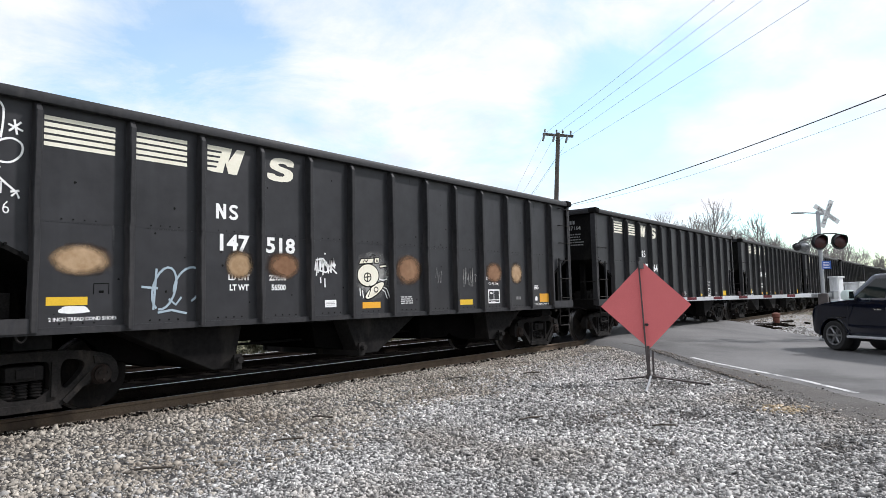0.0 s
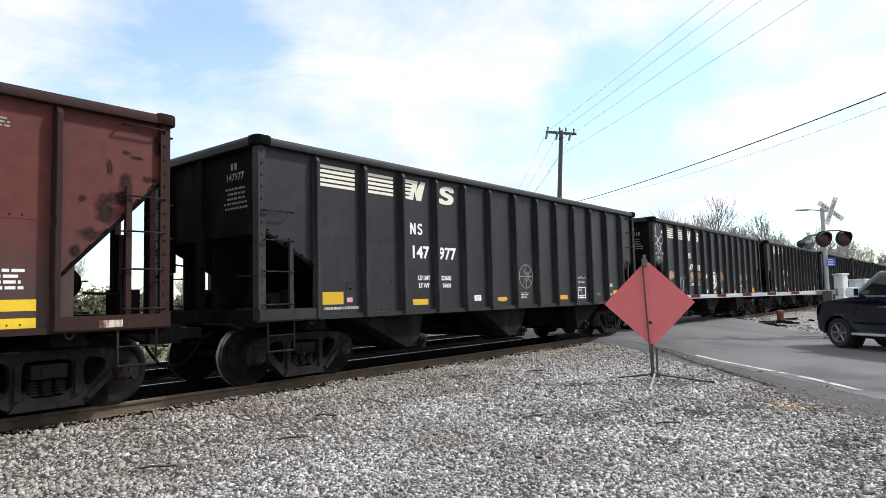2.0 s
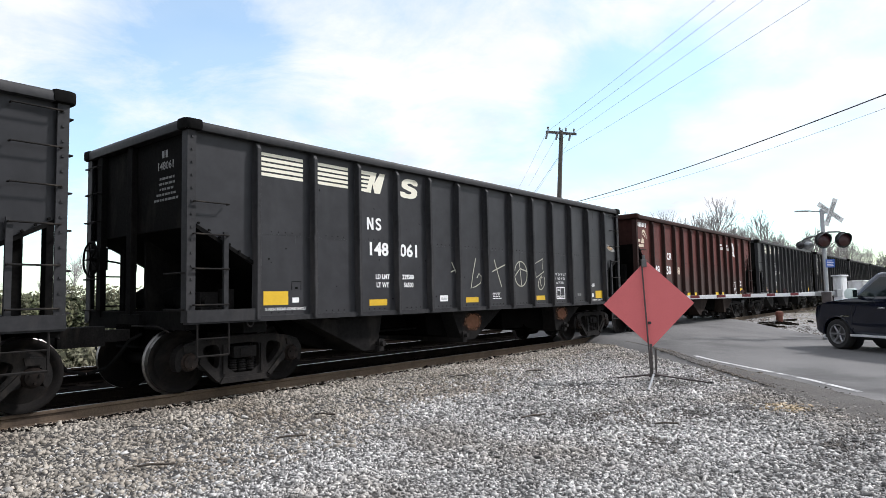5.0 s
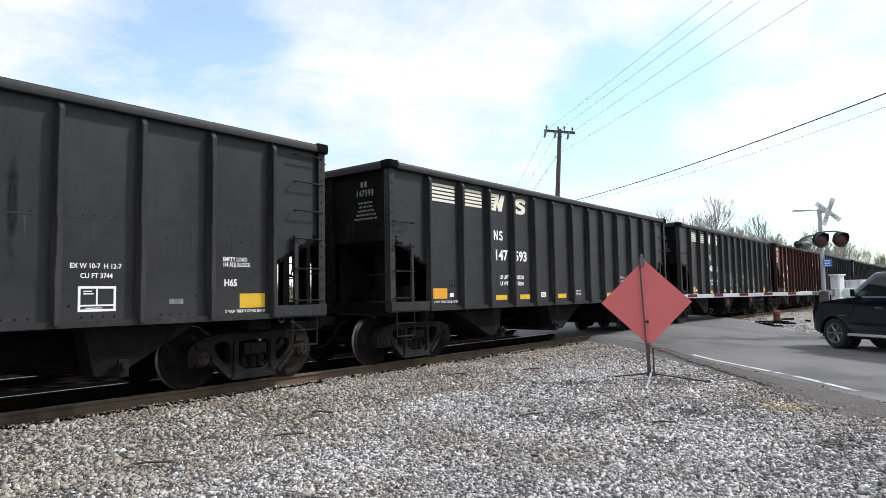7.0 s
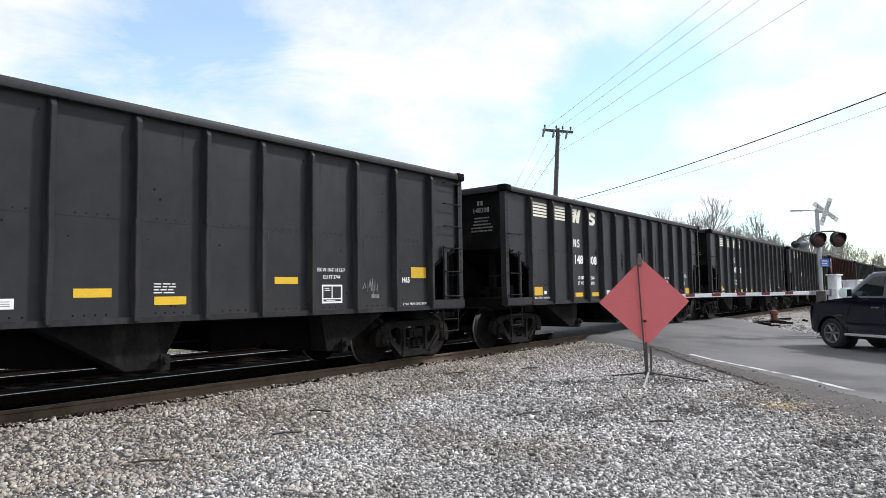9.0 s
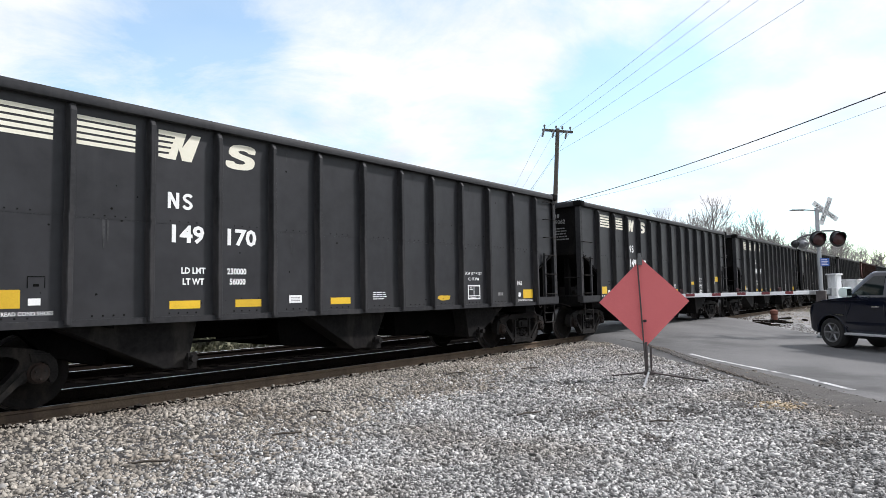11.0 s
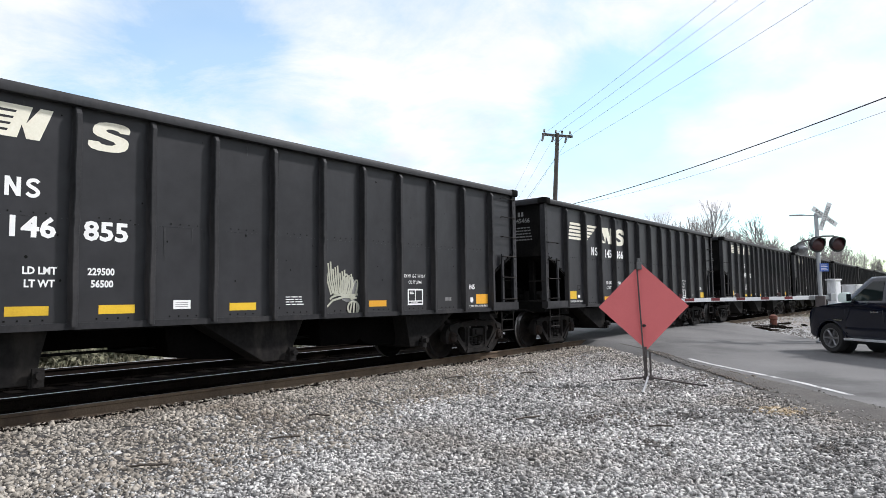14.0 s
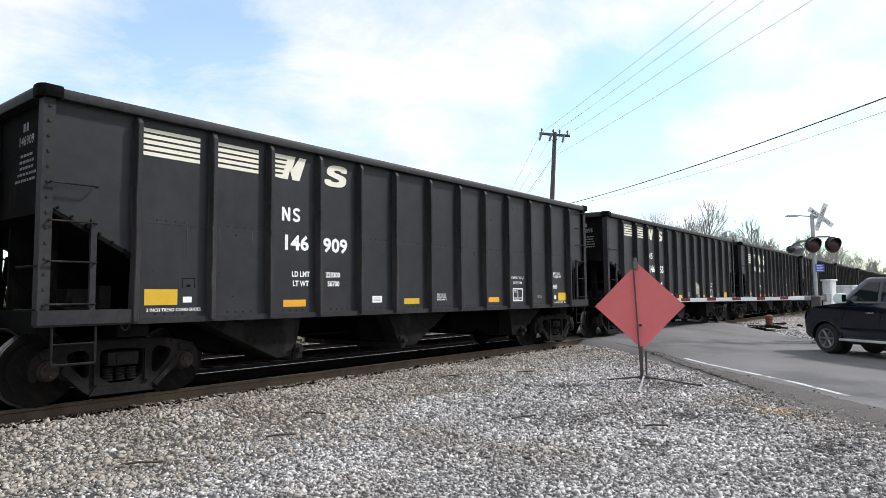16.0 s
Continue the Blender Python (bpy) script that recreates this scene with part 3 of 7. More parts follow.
def build_setting():
    g = part("ground", grid_sheet(spread(-2500, 2500, -4, 40, 0.5), spread(-2500, 2500, -12, 14, 0.4), ground_z), M["grass"])
    tagged(g, "winter grass and bare earth reaching to the horizon", "ground", kind="structure")
    # gravel apron between the track and the road, and the pale bed beyond it
    xs = [-14 + 0.5 * i for i in range(120)]
    ys = [-10.5 + 0.3 * i for i in range(28)] + [-1.95, -1.6, -1.3, -1.0, -0.86]
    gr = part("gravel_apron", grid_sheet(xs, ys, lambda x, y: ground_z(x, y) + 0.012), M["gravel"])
    # packed finer stone away from the loose chips, without the gap shade
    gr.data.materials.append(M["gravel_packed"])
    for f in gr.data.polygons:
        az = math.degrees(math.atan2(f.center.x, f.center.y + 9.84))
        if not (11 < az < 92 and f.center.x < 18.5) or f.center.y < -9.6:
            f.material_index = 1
    tagged(gr, "crushed grey limestone gravel beside the railway track", "gravel", kind="structure")
    xs2 = [-60 + 4 * i for i in range(90)]
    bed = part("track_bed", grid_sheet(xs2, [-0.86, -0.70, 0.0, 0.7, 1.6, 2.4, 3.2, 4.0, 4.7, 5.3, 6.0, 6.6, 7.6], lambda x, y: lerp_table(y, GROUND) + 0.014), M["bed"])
    tagged(bed, "ballast bed under the two tracks, darkened for shade", "track bed", kind="structure")
    pale = part("gravel_verge", grid_sheet(xs2, [7.6, 8.3, 9.0, 9.9], lambda x, y: lerp_table(y, GROUND) + 0.012), M["pale"])
    tagged(pale, "pale dusty gravel verge beyond the tracks", "gravel", kind="structure")
    sh = Shape()
    ysh = [-14 + 0.35 * i for i in range(35)]
    for j, y in enumerate(ysh):
        x = lerp_table(y, LEFT_EDGE)
        w = 0.60 + 0.35 * noise.noise((y * 0.8, 2.0, 0.0))
        over = lerp_table(y, LINE_X) - x - 0.16 + 0.16 * noise.noise((y * 1.7, 9.0, 0.0))
        for k, u in enumerate((-w, -w * 0.6, -w * 0.3, 0.1, over * 0.55, over)):
            xx = x + u + 0.06 * noise.noise((y * 2.3, k * 3.0, 1.0))
            zg = ground_z(xx, y)
            up = road_z(y) + 0.05 * math.sin(math.pi * max(0.0, (xx - x) / 12.0))
            sh.v.append((xx, y, (zg + (0.014, 0.022, 0.03)[k]) if k < 3 else (max(zg, up) + (0.016, 0.012, -0.012)[k - 3])))
    sh.f = [(j * 6 + k, j * 6 + k + 1, j * 6 + k + 7, j * 6 + k + 6) for j in range(len(ysh) - 1) for k in range(5)]
    tagged(part("road_shoulder", sh, M["mud"], smooth=True), "dark muddy grit along the road edge", "shoulder", kind="structure")
    rd = Shape()
    ys = [-60, -45, -31, -25, -20, -15, -12, -10, -8.9, -8, -7.5, -7, -6.3, -5.6, -5.2, -4.4, -3.7, -3, -2.2, -1.6, -1.0, 0, 1.0, 1.6, 3, 5, 6, 8, 10, 16, 25, 40]
    K = 10
    for j, y in enumerate(ys):
        l, r = lerp_table(y, LEFT_EDGE), lerp_table(y, RIGHT_EDGE)
        for i in range(K + 1):
            t = i / K
            wob = 0.10 * noise.noise((y * 0.9, i * 7.0, 5.0)) if i in (0, K) else 0
            rd.v.append((l + (r - l) * t + wob, y, road_z(y) + 0.05 * math.sin(math.pi * t)))
    n = K + 1
    rd.f = [(j * n + i, j * n + i + 1, (j + 1) * n + i + 1, (j + 1) * n + i) for j in range(len(ys) - 1) for i in range(K)]
    # edges reach down into the ground
    for col in (0, K):
        k0 = len(rd.v)
        for j, y in enumerate(ys):
            x, yy, z = rd.v[j * n + col]
            rd.v.append((x + (0.45 if col else -0.45), yy, min(z, ground_z(x, yy)) - 0.012))
        for j in range(len(ys) - 1):
            rd.f.append((j * n + col, (j + 1) * n + col, k0 + j + 1, k0 + j))
    tagged(part("road", rd, M["asphalt"], smooth=True), "worn grey asphalt road over the level crossing", "road", kind="structure")
    ln = Shape()
    pts = [(16.25, -4.50), (15.65, -5.2), (15.1, -5.8), (14.55, -6.41), (13.65, -7.38), (12.51, -8.32)]
    for i, ((ax, ay), (bx, by)) in enumerate(zip(pts, pts[1:])):
        d = math.hypot(bx - ax, by - ay)
        nx, ny = -(by - ay) / d * 0.055, (bx - ax) / d * 0.055
        za, zb = road_z(ay) + 0.022, road_z(by) + 0.022
        ln.add([(ax + nx, ay + ny, za), (ax - nx, ay - ny, za), (bx - nx, by - ny, zb), (bx + nx, by + ny, zb)], [(0, 1, 2, 3)])
    tagged(part("road_edge_line", ln, M["roadpaint"]), "worn white painted edge line on the asphalt", "road marking", kind="structure")


def rail_shape(x0, x1, y):
    prof = [(-0.070, -0.172), (0.070, -0.172), (0.070, -0.160), (0.012, -0.138), (0.009, -0.05), (0.034, -0.038), (0.036, -0.008), (0.028, -0.001), (-0.028, -0.001), (-0.036, -0.008), (-0.034, -0.038), (-0.009, -0.05), (-0.012, -0.138), (-0.070, -0.160)]
    return Shape().prism([(y + a, b) for a, b in prof], x0, x1, "x")


def build_track(yc, kind_label, tie_x0, tie_x1):
    tr = empty("railway_track", kind_label, "railway track", kind="structure")
    for s in (-1, 1):
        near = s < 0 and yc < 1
        r = part("rail", rail_shape(-60, 400, yc + s * 0.7535), M["rail"] if near else M["rail_dark"], tr, "rust-brown steel rail" if near else "steel rail painted dark for shade")
        # Head colours stand for reflections: brown below the train, white from the sky.
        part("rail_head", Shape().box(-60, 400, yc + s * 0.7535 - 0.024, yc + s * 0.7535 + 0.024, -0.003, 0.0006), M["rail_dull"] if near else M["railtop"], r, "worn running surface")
    tie = Shape().box(-0.115, 0.115, -1.29, 1.29, -0.33, -0.168).mesh("sleeper", M["tie"], 0.012)
    plate = Shape().box(-0.09, 0.09, -0.17, 0.17, -0.178, -0.166)
    for sx in (-0.06, 0.06):
        for sy in (-0.095, 0.095):
            plate.box(sx - 0.012, sx + 0.012, sy - 0.016, sy + 0.016, -0.168, -0.14)
    plate = plate.mesh("tie_plate", M["rail_dark"])
    x = tie_x0
    while x < tie_x1:
        o = part("sleeper", tie, None, tr)
        o.location = (x + random.uniform(-0.03, 0.03), yc + random.uniform(-0.05, 0.05), random.uniform(-0.006, 0.004))
        o.rotation_euler = (0, 0, random.uniform(-0.015, 0.015))
        if x < 16.5:
            for s in (-1, 1):
                p = part("tie_plate", plate, None, tr)
                p.location = (o.location.x, yc + s * 0.7535, 0.0)
        x += 0.51
    return tr


# ---- hopper cars ----
NS_POSTS = [1.18, 2.27, 3.26, 4.25, 5.19, 6.11, 7.13, 8.12, 9.05, 10.01, 11.01, 12.01, 13.05]
CR_POSTS = [1.38, 2.39, 3.44, 4.28, 5.22, 6.10, 6.97, 7.83, 8.74, 9.65, 10.50, 11.47, 12.50]
TREAD, AXLES = 0.457, (-0.889, 0.889)


def wheel_shape(y, s):
    """One wheel about the axle at the origin; s = -1 or 1 is its outer side."""
    p = [(0.09, 0.07), (0.10, 0.075), (0.17, 0.03), (0.34, 0.015), (0.395, 0.055), (0.445, 0.062), (0.457, 0.055), (0.460, -0.03), (0.484, -0.045), (0.482, -0.068), (0.40, -0.068), (0.385, -0.01), (0.2, 0.0), (0.10, -0.06)]
    return Shape().lathe([(r, y + s * h) for r, h in p], n=36, closed=True)


def rounded(pts, turns=2):
    """A closed polygon with its corners cut off again and again."""
    for _ in range(turns):
        out = []
        for (ax, az), (bx, bz) in zip(pts, pts[1:] + pts[:1]):
            out += [(ax * 0.75 + bx * 0.25, az * 0.75 + bz * 0.25), (ax * 0.25 + bx * 0.75, az * 0.25 + bz * 0.75)]
        pts = out
    return pts


def pierced(shape, rings, y0, y1):
    """A plate in the xz plane between y0 and y1: the first ring is its outline, the others are holes."""
    flat = [p for r in rings for p in r]
    n = len(flat)
    tris = tessellate_polygon([[Vector((x, z, 0)) for x, z in r] for r in rings])
    vs = [(x, y0, z) for x, z in flat] + [(x, y1, z) for x, z in flat]
    fs = [tuple(t) for t in tris] + [tuple(i + n for i in reversed(t)) for t in tris]
    k = 0
    for r in rings:
        m = len(r)
        fs += [(k + i, k + (i + 1) % m, n + k + (i + 1) % m, n + k + i) for i in range(m)]
        k += m
    return shape.add(vs, fs)


def side_frame(s):
    """Cast truck side frame at y = s * 1.0, about the truck's centre: rounded windows, jaws over the bearings, thick rims."""
    y0, y1 = sorted((s * 0.97, s * 1.12))
    half = [(0.0, 0.80), (0.40, 0.80), (0.66, 0.775), (0.90, 0.735), (1.03, 0.67), (1.10, 0.56), (1.11, 0.42), (1.07, 0.33), (1.01, 0.34), (0.995, 0.47), (0.985, 0.585), (0.80, 0.585), (0.785, 0.47), (0.765, 0.35), (0.70, 0.335), (0.585, 0.29), (0.44, 0.13), (0.34, 0.09), (0.0, 0.09)]
    rim = rounded(half + [(-x, z) for x, z in reversed(half[1:-1])], 1)
    tri = rounded([(0.405, 0.69), (0.64, 0.67), (0.71, 0.58), (0.47, 0.305), (0.405, 0.37)], 2)
    box = rounded([(-0.285, 0.235), (0.285, 0.235), (0.285, 0.62), (0.24, 0.68), (-0.24, 0.68), (-0.285, 0.62)], 1)
    f = pierced(Shape(), [rim, tri, [(-x, z) for x, z in tri], box], y0, y1)
    # cast ribs: over the top member and along the two struts
    o = sorted((s * 1.12, s * 1.155))
    f.prism([(-0.62, 0.745), (0.62, 0.745), (0.55, 0.785), (-0.55, 0.785)], *o)
    for k in (-1, 1):
        f.prism([(k * 0.73, 0.50), (k * 0.755, 0.42), (k * 0.47, 0.145), (k * 0.42, 0.19)], *o)
        f.prism([(k * 0.295, 0.24), (k * 0.365, 0.24), (k * 0.365, 0.66), (k * 0.295, 0.66)], *o)
        f.prism([(k * 0.80, 0.60), (k * 0.98, 0.60), (k * 1.00, 0.69), (k * 0.78, 0.70)], *o)
    f.prism([(-0.42, 0.10), (0.42, 0.10), (0.36, 0.185), (-0.36, 0.185)], *o)
    return f


def spring_nest(s):
    f = Shape()
    for x in (-0.155, 0.0, 0.155):
        prof, turns = [], 5
        for i in range(turns):
            z = 0.262 + i * 0.036
            prof += [(0.052, z), (0.070, z + 0.009), (0.070, z + 0.018), (0.052, z + 0.027)]
        f.lathe(prof, (x, s * 1.06, 0), "z", 12)
    return f


def post_shape(y0, y1, s, seed):
    """A pressed hat-section post, knocked about a little along its edges."""
    r = random.Random(seed)
    prof = [(-0.046, y0), (-0.044, y0 + s * 0.012), (-0.040, y0 + s * 0.016), (-0.036, y1 - s * 0.012), (-0.026, y1), (0.026, y1), (0.036, y1 - s * 0.012), (0.040, y0 + s * 0.016), (0.050, y0 + s * 0.012), (0.052, y0)]
    zs = [1.035, 1.09, 1.35, 1.62, 1.9, 2.2, 2.32, 2.38, 2.65, 2.95, 3.2, 3.45, 3.60, 3.692]
    n, m, sh = len(prof), len(zs), Shape()
    for j, z in enumerate(zs):
        bend, w = (r.uniform(-0.006, 0.006), r.uniform(0.90, 1.12)) if 0 < j < m - 1 else (0, 1)
        inset = 0.55 if j == m - 1 else 1.0
        sh.v += [(x * w + bend, y0 + (y - y0) * inset, z) for x, y in prof]
    sh.f = [(j * n + i, j * n + i + 1, (j + 1) * n + i + 1, (j + 1) * n + i) for j in range(m - 1) for i in range(n - 1)]
    sh.f += [tuple(range(n)), tuple((m - 1) * n + i for i in reversed(range(n)))]
    return sh


RUNGS = [Shape().tube(p, 0.0125, 6).mesh("rung", M["truck"]) for p in (
    [(0.09, 1.55, 0), (0.09, 1.625, 0), (0.62, 1.625, 0), (0.62, 1.55, 0)],
    [(0.02, 1.52, 0), (-0.06, 1.52, 0), (-0.06, 1.08, 0), (0.02, 1.08, 0)])]


def build_car(name, L, posts, paint, postpaint, endpaint, label, group, pocket):
    car = empty(name, label, "hopper car", group)
    e0, e1 = posts[0], posts[-1]
    # height of the sloping cut at the corner and at the first post, for the rear and the front end
    cut = ((2.42, 1.83), (2.32, 1.80)) if L > 14 else ((2.94, 1.76), (2.95, 1.63))
    for s in (-1, 1):
        y0, y1 = sorted((s * 1.49, s * 1.51))
        sheet = Shape().prism([(0.11, 3.72), (0.11, cut[0][0]), (e0, cut[0][1]), (e0, 1.05), (e1, 1.05), (e1, cut[1][1]), (L - 0.06, cut[1][0]), (L - 0.06, 3.72)], y0, y1)
        part("side_sheet", sheet, paint, car)
        # top chord with a rolled lip
        yc = s * 1.565
        chord = Shape().prism([(yc - 0.060, 3.70), (yc + 0.060, 3.70), (yc + 0.064, 3.785), (yc + 0.042, 3.825), (yc - 0.042, 3.828), (yc - 0.064, 3.785)], 0.03, L + 0.02, "x")
        part("top_chord", chord, M["brown_post"] if postpaint is M["brown_post"] else M["post"], car, bevel=0.012, smooth=True)
        part("side_sill", Shape().box(0.05, L, *sorted((s * 1.50, s * 1.575)), 1.005, 1.085).box(0.05, e0 + 0.05, *sorted((s * 1.575, s * 1.605)), 1.03, 1.20).box(e1 - 0.05, L, *sorted((s * 1.575, s * 1.605)), 1.03, 1.20), postpaint, car)
        part("weld_seam", Shape().box(e0 + 0.04, e1 - 0.04, *sorted((s * 1.508, s * 1.513)), 2.325, 2.345), paint, car)
        # bottom flange bolts in groups of four
        b = Shape()
        for p, q in zip(posts, posts[1:]):
            for k in range(4):
                x = p + 0.30 + k * 0.13
                b.box(x - 0.010, x + 0.010, *sorted((s * 1.509, s * 1.514)), 1.115, 1.135)
                b.box(x - 0.008, x + 0.008, *sorted((s * 1.509, s * 1.514)), 2.36, 2.376)
        part("riveted_strip", b, M["chip_dark"], car)["kind"] = "stuff"
    # outside posts, one mesh for each side
    for s in (-1, 1):
        y0, y1 = s * 1.509, s * 1.63
        kinds = [post_shape(y0, y1, s, 60 + k).mesh("side_post", postpaint) for k in range(5)]
        lean = random.Random(7 + s)
        for k, x in enumerate(posts):
            o = part("side_post", kinds[k % 5], None, car)
            a_ = lean.uniform(-0.0035, 0.0035)
            o.matrix_basis = Matrix.Translation((x - 2.4 * a_, 0, 0)) @ Matrix.Rotation(a_, 4, "Y")
        cp = Shape()
        for x, k in ((0.05, 1), (L, -1)):
            cp.v, cp.f = [], []
            cp.box(*sorted((x, x + k * 0.13)), *sorted((s * 1.55, s * 1.575)), 1.03, 3.70)
            cp.box(*sorted((x, x + k * 0.022)), *sorted((s * 1.43, s * 1.56)), 1.03, 3.70)
            for j in range(14):
                z = 1.25 + j * 0.18
                cp.box(*sorted((x + k * 0.055, x + k * 0.083)), *sorted((s * 1.574, s * 1.588)), z, z + 0.028)
            part("corner_post", cp, postpaint, car)
    for x, k in ((0.05, 1), (L, -1)):
        xa, xb = sorted((x + k * 0.09, x + k * 0.11))
        zc, zp = cut[0] if k > 0 else cut[1]
        ep = e0 if k > 0 else L - e1
        fall = (zc - zp) / (ep - 0.06)
        xl = 0.10 + (zc - 1.0) / fall
        # End paint is darker than the sides: the end's shade is painted in.
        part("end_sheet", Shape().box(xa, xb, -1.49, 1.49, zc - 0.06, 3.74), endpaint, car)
        for s in (-1, 1):
            # angle along the sloping cut, with its bolts
            fl = Shape().prism([(x + k * 0.10, zc + 0.01), (x + k * (ep - 0.04), zp + 0.055), (x + k * (ep - 0.04), zp - 0.005), (x + k * 0.10, zc - 0.05)], *sorted((s * 1.505, s * 1.53)))
            for j in range(6):
                u = (j + 0.6) / 6.4
                fl.rod((x + k * (0.10 + (ep - 0.14) * u), s * 1.525, zc + 0.045 + (zp - zc) * u), (x + k * (0.10 + (ep - 0.14) * u), s * 1.548, zc + 0.045 + (zp - zc) * u), 0.018, 6)
            part("slope_flange", fl, M["under"], car)
            hk = Shape().tube([(x + k * (ep - 0.16) + 0.055 * math.cos(a_), s * 1.56, 1.02 + 0.085 * math.sin(a_)) for a_ in [math.pi + math.pi * j / 8 for j in range(9)]], 0.012, 6)
            part("tow_loop", hk, M["truck"], car, "bent steel towing loop")
        part("top_end_chord", Shape().prism([(x - 0.05, 3.70), (x + 0.06 * k + 0.05, 3.70), (x + 0.05 + 0.06 * k, 3.80), (x + 0.02, 3.85), (x - 0.03, 3.85), (x - 0.06, 3.80)], -1.60, 1.60), postpaint, car, bevel=0.012, smooth=True)
        for y in (0.10 * k, 1.12 * k):
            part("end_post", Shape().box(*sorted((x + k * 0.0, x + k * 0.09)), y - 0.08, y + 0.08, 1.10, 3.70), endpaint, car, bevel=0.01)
        for y in (-0.95, 0.95):
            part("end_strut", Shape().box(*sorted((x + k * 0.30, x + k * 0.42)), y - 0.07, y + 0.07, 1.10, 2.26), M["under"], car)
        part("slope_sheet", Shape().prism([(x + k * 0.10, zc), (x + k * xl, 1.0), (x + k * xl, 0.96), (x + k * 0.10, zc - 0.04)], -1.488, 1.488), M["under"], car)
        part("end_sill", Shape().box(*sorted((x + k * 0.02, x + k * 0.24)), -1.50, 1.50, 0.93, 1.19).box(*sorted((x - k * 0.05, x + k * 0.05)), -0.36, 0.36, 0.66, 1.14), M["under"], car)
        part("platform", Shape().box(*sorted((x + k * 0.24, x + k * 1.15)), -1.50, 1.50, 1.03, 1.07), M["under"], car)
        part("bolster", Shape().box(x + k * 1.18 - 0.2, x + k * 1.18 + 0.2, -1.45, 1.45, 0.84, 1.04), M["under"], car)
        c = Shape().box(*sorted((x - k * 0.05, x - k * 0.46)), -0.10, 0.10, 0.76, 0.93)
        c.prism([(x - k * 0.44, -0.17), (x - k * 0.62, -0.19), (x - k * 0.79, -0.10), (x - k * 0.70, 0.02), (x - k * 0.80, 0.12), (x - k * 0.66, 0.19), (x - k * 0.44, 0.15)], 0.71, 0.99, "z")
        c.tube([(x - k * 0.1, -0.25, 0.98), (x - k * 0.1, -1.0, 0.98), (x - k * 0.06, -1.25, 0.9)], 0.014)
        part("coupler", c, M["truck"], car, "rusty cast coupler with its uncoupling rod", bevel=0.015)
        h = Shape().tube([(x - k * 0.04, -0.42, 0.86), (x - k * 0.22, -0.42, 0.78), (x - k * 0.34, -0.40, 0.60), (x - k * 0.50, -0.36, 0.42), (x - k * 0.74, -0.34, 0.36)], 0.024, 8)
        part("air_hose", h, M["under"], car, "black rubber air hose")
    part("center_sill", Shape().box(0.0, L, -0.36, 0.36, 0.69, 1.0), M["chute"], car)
    if L > 14:
        pockets = [[(2.15, 1.04), (3.60, 0.37), (3.95, 0.37), (4.10, 1.04)], [(6.0, 1.04), (7.15, 0.37), (7.62, 0.37), (7.95, 1.04)], [(10.42, 1.04), (10.56, 0.37), (10.87, 0.37), (12.05, 1.04)]]
        chutes = [[(5.72, 1.0), (5.80, 0.53), (6.3, 0.46), (7.05, 0.42), (7.2, 1.0)], [(8.55, 1.0), (8.60, 0.50), (9.45, 0.50), (9.55, 0.58), (9.66, 0.50), (10.0, 0.42), (10.5, 0.40), (10.6, 1.0)], [(1.9, 1.0), (2.3, 0.62), (2.95, 0.45), (3.2, 1.0)]]
    else:
        pockets = [[(2.15, 1.04), (3.72, 0.36), (4.08, 0.36), (4.45, 1.04)], [(5.60, 1.04), (6.75, 0.37), (7.11, 0.37), (7.95, 1.04)], [(9.92, 1.04), (10.07, 0.37), (10.41, 0.37), (11.55, 1.04)]]
        chutes = [[(5.05, 1.0), (5.19, 0.45), (5.70, 0.40), (5.98, 0.54), (6.15, 0.50), (6.70, 0.42), (6.9, 1.0)], [(8.68, 1.0), (8.74, 0.50), (9.40, 0.50), (9.50, 0.58), (9.60, 0.50), (9.85, 0.42), (10.0, 1.0)], [(1.9, 1.0), (2.3, 0.62), (2.95, 0.45), (3.2, 1.0)]]
    for p in pockets:
        pk = part("hopper_pocket", Shape().prism(p, -1.30, 1.30), pocket, car, "dusty sloping discharge hopper", bevel=0.015)
        zb = p[1][1]
        xm = p[2][0] - 0.02
        g = Shape().box(xm - 0.04, xm + 0.05, -1.36, 1.36, zb - 0.03, zb + 0.07)
        for s in (-1, 1):
            g.rod((xm + 0.03, s * 1.30, zb + 0.12), (xm + 0.03, s * 1.48, zb + 0.12), 0.05, 10)
            g.box(xm - 0.03, xm + 0.10, *sorted((s * 1.36, s * 1.40)), zb - 0.02, zb + 0.2)
        part("door_gear", g, M["truck"], pk, "rusty discharge door shaft and latch")
    for x0, x1 in ((4.4, 5.7), (8.3, L - 3.7)):
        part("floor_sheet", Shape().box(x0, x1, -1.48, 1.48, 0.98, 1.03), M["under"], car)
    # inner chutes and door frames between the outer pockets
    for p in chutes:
        part("inner_chute", Shape().prism(p, -0.95, 0.95), M["chute"], car, "inner discharge chute, near-black for underbody shade", bevel=0.02)
    part("brake_pipe", Shape().tube([(0.6, -0.62, 0.74), (4.2, -0.62, 0.66), (L - 3.6, -0.62, 0.66), (L - 0.6, -0.62, 0.74)], 0.020, 6), M["under"], car, "thin black brake pipe")
    # rounded castings over the top corners
    for x, k in ((0.05, 1), (L, -1)):
        for s in (-1, 1):
            cc = Shape().prism([(x - k * 0.075, s * 1.40), (x - k * 0.075, s * 1.58), (x - k * 0.02, s * 1.645), (x + k * 0.20, s * 1.645), (x + k * 0.20, s * 1.48), (x + k * 0.08, s * 1.40)], 3.695, 3.855, "z")
            part("corner_cap", cc, M["under"] if L > 14 else M["brown_dark"], car, "dark cast corner cap", bevel=0.05, smooth=True)
